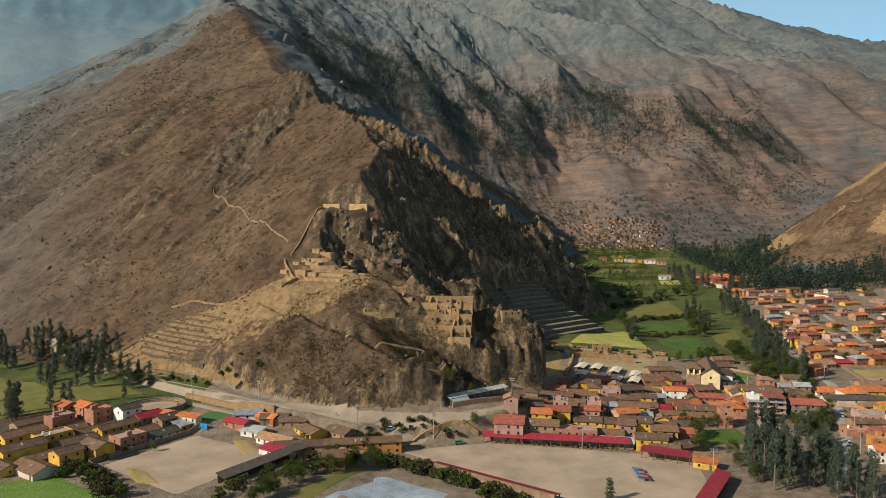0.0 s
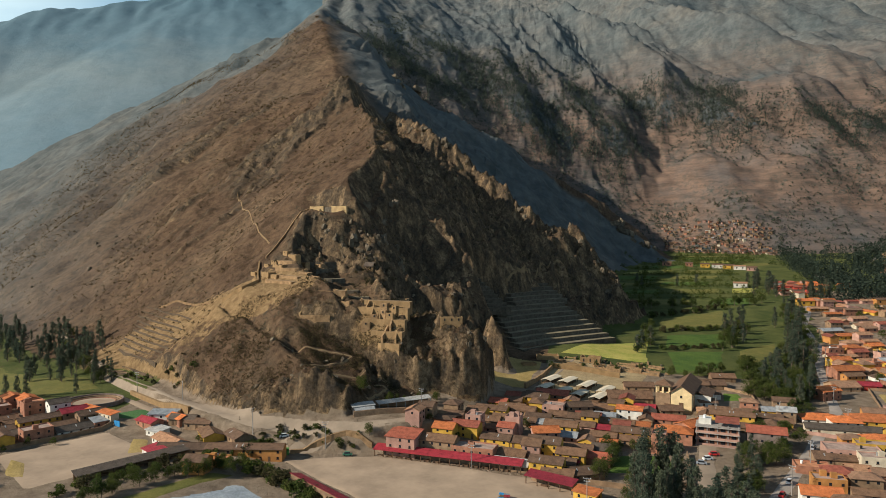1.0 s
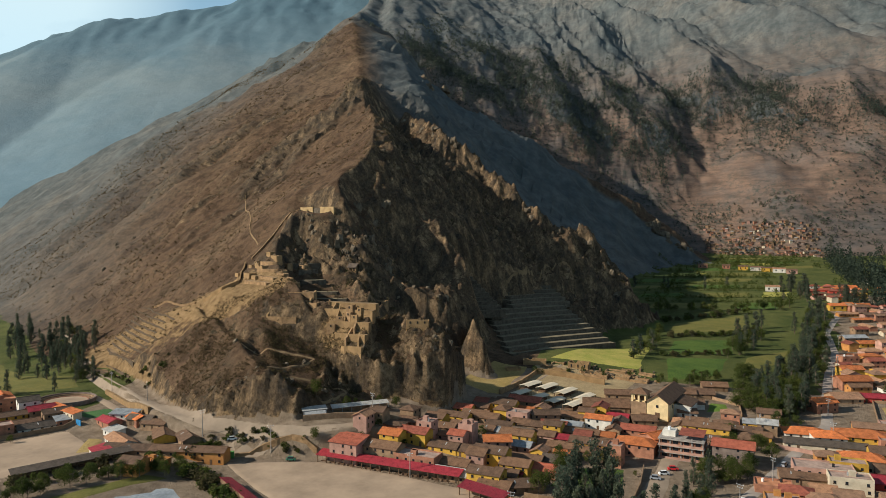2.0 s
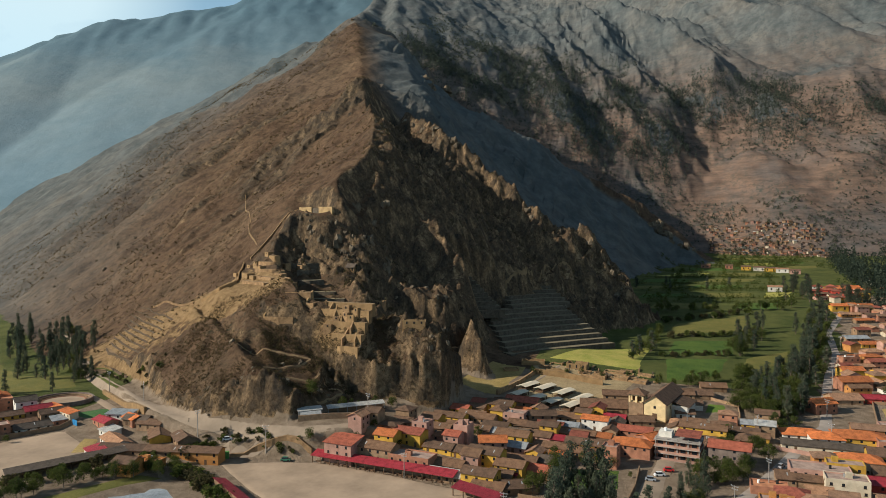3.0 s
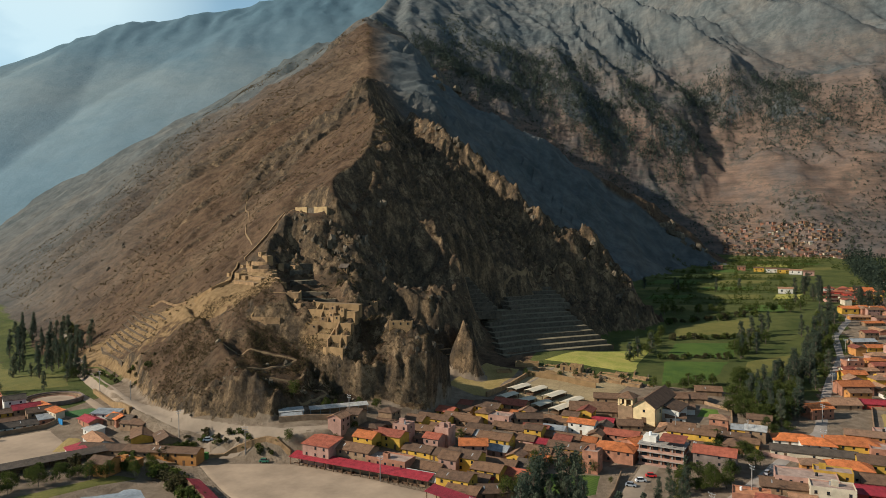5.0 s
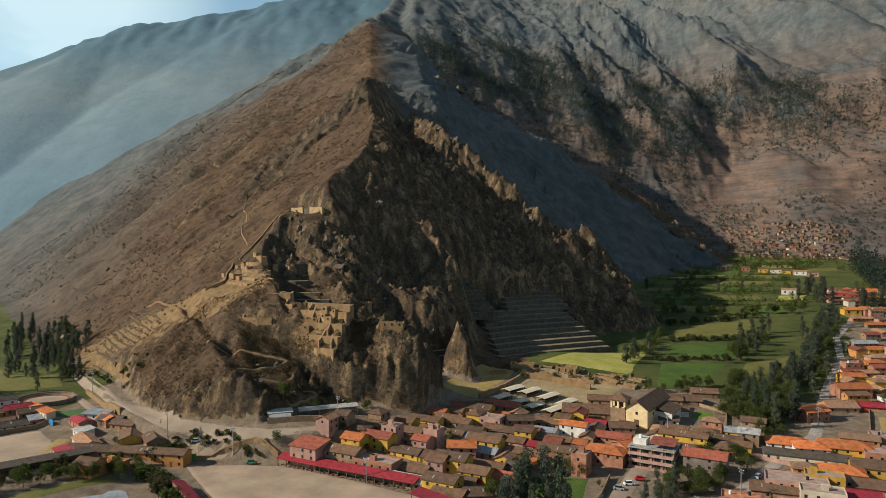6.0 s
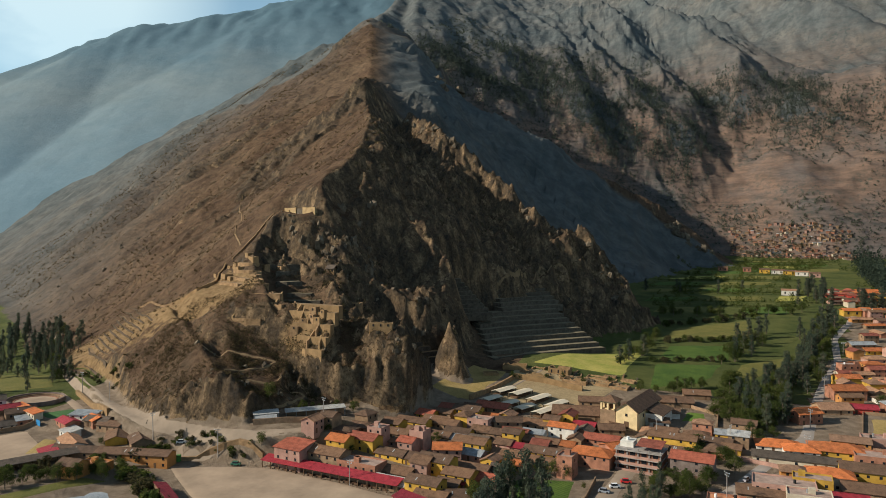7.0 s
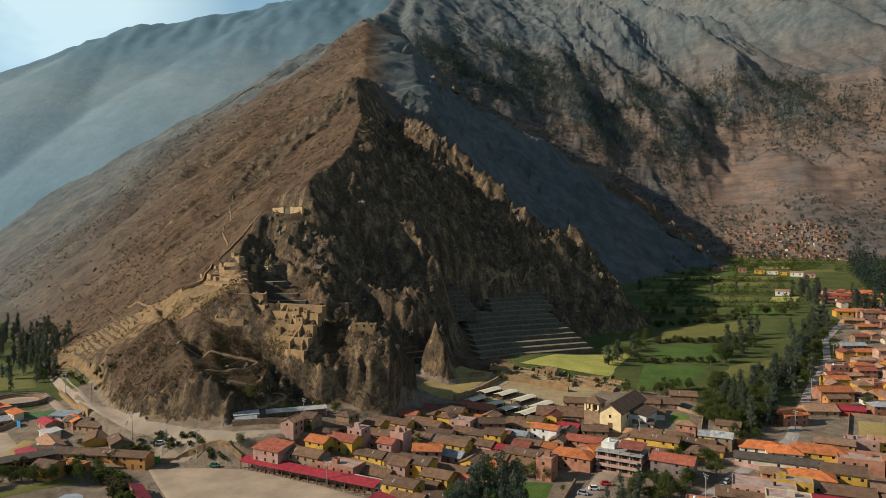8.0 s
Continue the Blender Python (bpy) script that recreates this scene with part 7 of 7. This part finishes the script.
# ---- uncountable growth: scrub on the hill, woods far off ----
def stuff(name, xs, ys, sizes, material, label, category, per=7, leaf=0.42, tall=1.0, seed=5):
    zs = np.array([land_at(x, y) for x, y in zip(xs, ys)])
    g = np.random.RandomState(seed)
    n = len(xs)
    c = np.repeat(np.stack([xs, ys, zs], 1), per, 0)
    s = np.repeat(sizes, per)
    up = g.uniform(0.0, 1.0, n * per)
    width = (1 - up * 0.75) if tall > 1.4 else np.sqrt(1 - up * up * 0.9)
    ang, rad = g.uniform(0, 6.283, n * per), np.sqrt(g.uniform(0, 1, n * per)) * 0.5 * width
    c = c + np.stack([np.cos(ang) * rad * s, np.sin(ang) * rad * s, up * s * tall * 0.8], 1)
    a, b = g.normal(size=c.shape), g.normal(size=c.shape)
    a /= np.linalg.norm(a, axis=1, keepdims=True)
    b -= a * (a * b).sum(1, keepdims=True)
    b /= np.linalg.norm(b, axis=1, keepdims=True)
    h = (s * leaf * g.uniform(0.6, 1.2, len(s)))[:, None]
    v = np.stack([c - a * h * 0.6 - b * h * 0.5, c + a * h * 0.6 - b * h * 0.4, c + b * h * 0.6], 1).reshape(-1, 3)
    me = bpy.data.meshes.new(name)
    me.from_pydata(v.tolist(), [], np.arange(len(v)).reshape(-1, 3).tolist())
    me.materials.append(material)
    return tagged(new(name, me), label, category, kind="stuff")


gs = np.random.RandomState(77)


def off_tracks(x, y):
    """0 on the zigzag tracks, 1 away from them."""
    best = np.full(np.shape(x), 9.0)
    for track in TRACKS:
        for (ax, ay), (bx, by) in zip(track, track[1:]):
            t = np.clip(((x - ax) * (bx - ax) + (y - ay) * (by - ay)) / ((bx - ax) ** 2 + (by - ay) ** 2), 0, 1)
            best = np.minimum(best, np.hypot(x - ax - t * (bx - ax), y - ay - t * (by - ay)))
    return np.where(best < 0.45, 0.0, 1.0)


def scatter(n, x0, x1, y0, y1, keep):
    x, y = gs.uniform(x0, x1, n), gs.uniform(y0, y1, n)
    z = np.array([land_at(a, b) for a, b in zip(x, y)])
    ok = keep(x, y, z) > gs.uniform(0, 1, n)
    return x[ok], y[ok]


lift = lambda x, y, z: z - valley(x, y)
x, y = scatter(46000, -260, 0, 120, 480, lambda x, y, z: np.where((lift(x, y, z) > 2.5) & (x < np.interp(y, CREST_Y, CREST_X) + 4), np.clip(0.20 + 0.75 * fbm(x, y, 26, 4, 501), 0.02, 1), 0))
stuff("dry_scrub", x, y, gs.uniform(0.25, 0.9, len(x)) * (1 + (y - 130) / 400), DRYSCRUB, "low dry scrub and tussocks on the brown slope", "scrub", 5, 0.40, 0.7, 6)
x, y = scatter(34000, -40, 60, 117, 300, lambda x, y, z: np.where((lift(x, y, z) > 1.5) & ((x > np.interp(y, CREST_Y, CREST_X) - 3) | (y < 140)), np.clip(0.30 + 0.6 * fbm(x, y, 9, 3, 502), 0.03, 1), 0) * np.where(((y - x) / 1.414 > 108) & ((y - x) / 1.414 < 142) & ((x + y) / 1.414 > 142) & ((x + y) / 1.414 < 180), 0.0, 1.0))
dark_x, dark_y = scatter(11000, -260, 0, 120, 480, lambda x, y, z: np.where((lift(x, y, z) > 2.5) & (x < np.interp(y, CREST_Y, CREST_X) + 4), np.clip(0.03 + 1.2 * outcrop(x, y) + 0.3 * fbm(x, y, 24, 4, 506), 0.0, 1), 0))
tx, ty = scatter(44000, -48, 24, 117, 146, lambda x, y, z: np.where((lift(x, y, z) > 1.0) & (x > -36 + 0.5 * (y - 138)), off_tracks(x, y) * np.clip(0.5 + 0.7 * fbm(x, y, 5, 3, 507), 0, 1), 0))
stuff("dry_tufts", tx, ty, 0.16 + 0.4 * gs.uniform(0, 1, len(tx)) ** 2, DRYSCRUB, "dry grass tufts on the rocky hill front", "scrub", 6, 0.34, 0.9, 17)
# gully scrub, thickened and darkened to stand in for the gully's shade
kx, ky = scatter(12000, -16, 6, 120, 136, lambda x, y, z: off_tracks(x, y) * np.where(lift(x, y, z) > 1.0, np.clip(0.55 + 0.7 * fbm(x, y, 4, 3, 508), 0, 1), 0) * np.clip((x + 0.9 * y - 104) / 3, 0, 1))
stuff("gully_scrub", kx, ky, 0.18 + 0.4 * gs.uniform(0, 1, len(kx)) ** 2, BROWNSCRUB, "dense brown scrub in the gully below the ruins", "scrub", 9, 0.26, 0.9, 18)
stuff("hill_shrubs", dark_x, dark_y, gs.uniform(0.3, 0.9, len(dark_x)) * (1 + (dark_y - 130) / 400), SLOPESCRUB, "dark olive shrubs scattered over the brown slope", "scrub", 13, 0.24, 0.75, 16)
stuff("cliff_scrub", x, y, (0.25 + 1.0 * gs.uniform(0, 1, len(x)) ** 2.5) * np.where(y < 140, 0.6, 1.0), BROWNSCRUB, "dark scrub growing between the cliff rocks", "scrub", 11, 0.27, 0.8, 7)
x, y = scatter(70000, -190, 330, 520, 800, lambda x, y, z: np.clip(woods_at(x, y, z) * 1.3 - 0.05, 0, 0.85))
stuff("mountain_woods", x, y, gs.uniform(1.6, 4.2, len(x)), FARWOOD, "dark eucalyptus woods on the far mountain side", "woods", 14, 0.22, 2.0, 8)
x, y = scatter(30000, -150, 330, 490, 720, lambda x, y, z: np.where(lift(x, y, z) > 6, np.clip(0.22 + 0.75 * fbm(x, y, 34, 4, 503), 0, 1), 0))
stuff("mountain_scrub", x, y, gs.uniform(0.7, 2.4, len(x)), FARWOOD, "scattered dark scrub on the far mountain side", "scrub", 5, 0.45, 0.9, 9)
x, y = scatter(9000, 128, 330, 294, 520, lambda x, y, z: np.where((lift(x, y, z) < 7) & (x > 134 + 0.14 * (y - 300)), np.clip(0.26 + 1.9 * fbm(x, y, 24, 3, 504), 0, 0.75), 0) * np.where((x < 186) & (y > 485), 0.25, 1.0))
stuff("valley_woods", x, y, gs.uniform(2.4, 5.6, len(x)), VALLEYWOOD, "dense dark eucalyptus woods along the valley", "woods", 46, 0.16, 2.3, 10)
x, y = scatter(2500, 128, 330, 300, 520, lambda x, y, z: np.where((lift(x, y, z) < 5) & (x > 130 + 0.12 * (y - 300)), np.clip(0.4 + 0.7 * fbm(x, y, 25, 3, 505), 0, 1), 0))
stuff("valley_bushes", x, y, gs.uniform(1.6, 3.2, len(x)), BROAD, "dark green bushes on the valley floor", "woods", 34, 0.17, 1.0, 11)


x, y = scatter(420, 92, 182, 524, 580, lambda x, y, z: np.clip(0.5 + 0.8 * fbm(x, y, 16, 3, 511), 0, 1))
stuff("village_trees", x, y, gs.uniform(1.4, 3.2, len(x)), VALLEYWOOD, "dark trees and gardens between the far village houses", "woods", 40, 0.18, 1.3, 19)
hx, hy = [], []
for y0, x0, x1 in ((300, 56, 110), (312, 54, 112), (335, 52, 114), (342, 60, 112), (361, 52, 116), (388, 54, 118), (394, 70, 116), (418, 60, 122), (445, 64, 134), (456, 84, 140), (464, 92, 142), (477, 100, 146), (485, 96, 150), (499, 100, 152), (518, 104, 156)):
    t = np.sort(gs.uniform(0, 1, 120))
    hx.extend(x0 + (x1 - x0) * t + gs.normal(0, 0.5, 120))
    hy.extend(y0 - 2 + 6 * t + gs.normal(0, 0.5, 120))
for x0, y0, y1 in ((62, 300, 440), (84, 296, 446), (104, 300, 440), (104, 440, 520), (124, 440, 525)):
    t = np.sort(gs.uniform(0, 1, 60))
    hx.extend(x0 + 14 * t + gs.normal(0, 0.6, 60))
    hy.extend(y0 + (y1 - y0) * t)
stuff("hedgerows", np.array(hx), np.array(hy), 0.6 + 2.2 * gs.uniform(0, 1, len(hx)) ** 2.5, BROAD, "dark green hedgerows between the valley fields", "hedge", 30, 0.17, 1.1, 12)


# ---- rock outcrops ----
ROCK = plain("cliff_rock", (0.165, 0.128, 0.086), 0.5, 0.45, 0.95, 2.6, per_object=0.35)


def rock_mesh(seed):
    """An angular block: the hull of a few points, split into a rougher one."""
    g = random.Random(seed + 900)
    bm = bmesh.new()
    for k in range(3):
        ox, oy, oz = g.uniform(-0.3, 0.3), g.uniform(-0.3, 0.3), g.uniform(-0.25, 0.2)
        pts = []
        for i in range(13):
            v = Vector((g.gauss(0, 1), g.gauss(0, 1), g.gauss(0, 1))).normalized() * g.uniform(0.3, 0.46)
            pts.append(bm.verts.new((ox + v.x, oy + v.y, oz + v.z * 1.3)))
        out = bmesh.ops.convex_hull(bm, input=pts)
        bmesh.ops.delete(bm, geom=[e for e in out["geom_interior"] if isinstance(e, bmesh.types.BMVert)], context="VERTS")
    me = bpy.data.meshes.new("rock_outcrop")
    bm.to_mesh(me)
    bm.free()
    me.materials.append(ROCK)
    return me


ROCKS = [rock_mesh(k) for k in range(9)]


def rock(x, y, size, high=1.0):
    ob = new("rock_outcrop", rnd.choice(ROCKS))
    s = size * rnd.uniform(0.8, 1.25)
    ob.matrix_basis = pose(x, y, land_at(x, y) - 0.12 * size, rnd.uniform(-12, 12), rnd.uniform(-12, 12), rnd.uniform(0, 360)) @ Matrix.Diagonal((s, s, s * high, 1))
    return tagged(ob, "jagged brown-grey rock outcrop on the cliff", "rock", "rock outcrops of the hill")


def rocks_along(pts, count, size, jitter, high=1.2):
    for k in range(count):
        i = rnd.randrange(len(pts) - 1)
        t = rnd.random()
        rock(pts[i][0] + (pts[i + 1][0] - pts[i][0]) * t + rnd.gauss(0, jitter), pts[i][1] + (pts[i + 1][1] - pts[i][1]) * t + rnd.gauss(0, jitter), rnd.uniform(*size), rnd.uniform(0.9, 1.5) * high)


rocks_along(((-17.5, 174.8), (-13, 174), (-8, 177), (-6, 185)), 16, (0.9, 2.4), 1.4, 1.0)
rocks_along(((-27, 173.0), (-20, 171.6), (-13, 170.8), (-8, 170)), 34, (0.5, 1.3), 1.2, 1.0)
rocks_along(((-14, 186), (-6, 178), (2, 174), (8, 172)), 16, (1.0, 2.6), 2.8, 1.0)
rocks_along(((-14.8, 260), (-2.9, 257), (20.8, 243), (35, 250), (45, 244), (53, 235)), 26, (1.2, 3.2), 1.6, 0.9)
rocks_along(((-40, 288), (-27, 272), (-14.8, 260)), 7, (1.2, 2.6), 1.6, 0.9)
rocks_along(((-22, 119.5), (-12, 120), (-3, 123), (6, 127.5), (13, 132), (18, 139), (20, 148)), 33, (0.5, 1.3), 1.4, 0.8)
rocks_along(((-18, 128), (-6, 129), (6, 133), (12, 136), (16, 141)), 21, (0.5, 1.3), 2.0, 0.8)
rocks_along(((58, 476), (66, 470), (74, 465), (86, 463)), 16, (3.0, 6.5), 2.0, 1.0)
rocks_along(((0, 152), (6, 160), (10, 168), (10, 178)), 15, (0.8, 1.9), 2.2, 1.0)
rocks_along(((-90, 440), (-71, 428), (-55, 434)), 6, (3, 7), 3.0, 1.0)
rocks_along(((-34, 250), (-24, 222), (-16, 200), (-15, 188)), 9, (0.7, 1.6), 1.8, 0.7)
rocks_along(((-105, 206), (-120, 226), (-140, 240), (-150, 224)), 14, (0.9, 2.2), 4.5, 0.7)


# ---- street furniture and cars ----
def power_pole(x, y, h=3.4, rot=0):
    ob = thing("power_pole", x, y, land_at(x, y), rot, "grey concrete power pole with crossarms and insulators", "pole", "power poles of the town")
    bm = bmesh.new()
    tube(bm, 0, 0, -0.2, h, 0.07, 0.045, 8)
    part("shaft", bm, CONCRETE, ob)
    for z, w in ((h - 0.15, 0.5), (h - 0.5, 0.4)):
        bm = bmesh.new()
        box(bm, -w, -0.03, z, w, 0.03, z + 0.06)
        arm = part("crossarm", bm, METAL, ob)
        for px in (-w + 0.06, w - 0.06):
            bm = bmesh.new()
            tube(bm, px, 0, z + 0.06, z + 0.16, 0.03, 0.02, 6)
            part("insulator", bm, WHITE, arm)


for px, py in ((-14, 113.5), (-1.5, 112.8), (12, 121), (22, 109.5), (38.3, 98), (61, 139.5), (72, 141.5), (82.5, 140), (85.5, 156), (91.5, 178), (97, 197), (103.5, 222), (70, 118), (64.5, 107), (110, 162), (121, 202), (-33, 124.5), (-48, 133)):
    power_pole(px, py, rnd.uniform(3.2, 4.4), rnd.uniform(0, 180))


def car(x, y, rot, colour, label, tall=0.30):
    ob = thing("car", x, y, land_at(x, y) + 0.1, rot, label, "car", "parked vehicles")
    body = plain("car_paint", colour, 1, 0.05, 0.3)
    bm = bmesh.new()
    box(bm, -0.74, -0.31, 0.09, 0.74, 0.31, 0.34, 0.03)
    part("body", bm, body, ob)
    bm = bmesh.new()
    box(bm, -0.5, -0.28, 0.34, 0.38, 0.28, 0.34 + tall * 0.8, 0.07)
    part("cabin", bm, GLASS, ob)
    bm = bmesh.new()
    box(bm, -0.44, -0.22, 0.34 + tall * 0.8, 0.32, 0.22, 0.36 + tall * 0.8)
    part("car_roof", bm, body, ob)
    for px in (-0.45, 0.45):
        for py in (-0.3, 0.3):
            bm = bmesh.new()
            n = 10
            a = [bm.verts.new((px + 0.12 * math.cos(6.283 * i / n), py - 0.04, 0.12 + 0.12 * math.sin(6.283 * i / n))) for i in range(n)]
            b = [bm.verts.new((px + 0.12 * math.cos(6.283 * i / n), py + 0.04, 0.12 + 0.12 * math.sin(6.283 * i / n))) for i in range(n)]
            bm.faces.new(a)
            bm.faces.new(b[::-1])
            for i in range(n):
                bm.faces.new((a[i], b[i], b[(i + 1) % n], a[(i + 1) % n]))
            part("wheel", bm, TYRE, ob)


for cx, cy, cr, cc, cl in ((57.5, 121.5, 10, (0.5, 0.03, 0.03), "red car parked on the dusty lane"), (56.2, 119.3, 20, (0.7, 0.7, 0.7), "white pickup parked on the dusty lane"), (55.0, 117.2, -5, (0.25, 0.27, 0.3), "grey car parked on the dusty lane"), (63.2, 106.5, 62, (0.35, 0.03, 0.03), "dark red car on the paved street"), (65.4, 111.5, 62, (0.65, 0.65, 0.65), "white car on the paved street"), (73, 127, 62, (0.3, 0.3, 0.32), "grey car on the paved street"), (80, 142, 62, (0.7, 0.7, 0.68), "white van on the paved street"), (-8.6, 113.4, 30, (0.6, 0.6, 0.58), "white car beside the dusty road"), (2.5, 111.6, 12, (0.05, 0.16, 0.10), "green car parked under the bank"), (32.2, 108.6, -10, (0.12, 0.13, 0.16), "dark car beside the shed"), (-60, 96.5, 20, (0.7, 0.7, 0.7), "white car beside the houses"), (-56.5, 95.2, 15, (0.6, 0.62, 0.65), "silver car beside the houses"), (12, 118.8, 30, (0.1, 0.1, 0.12), "black car between the houses")):
    car(cx, cy, cr, cc, cl)


def stall_table(x, y, rot, colour):
    ob = thing("market_stall", x, y, land_at(x, y) + 0.07, rot, "small stall table with a tarpaulin cover", "stall", "stalls on the sports ground")
    bm = bmesh.new()
    slab(bm, ((-0.4, -0.3, 0.55), (0.4, -0.3, 0.5), (0.4, 0.3, 0.55), (-0.4, 0.3, 0.6)), 0.03)
    part("cover", bm, colour, ob)
    for px in (-0.34, 0.34):
        for py in (-0.25, 0.25):
            bm = bmesh.new()
            box(bm, px - 0.02, py - 0.02, -0.1, px + 0.02, py + 0.02, 0.5)
            part("leg", bm, METAL, ob)


for k in range(12):
    stall_table(27.6 + 0.7 * (k % 2) + rnd.uniform(-0.2, 0.2), 99.5 - 0.75 * (k // 2) + rnd.uniform(-0.2, 0.2), rnd.uniform(-30, 30), (TURQUOISE, METAL, WOOD, ROOFS["crimson"])[k % 4])
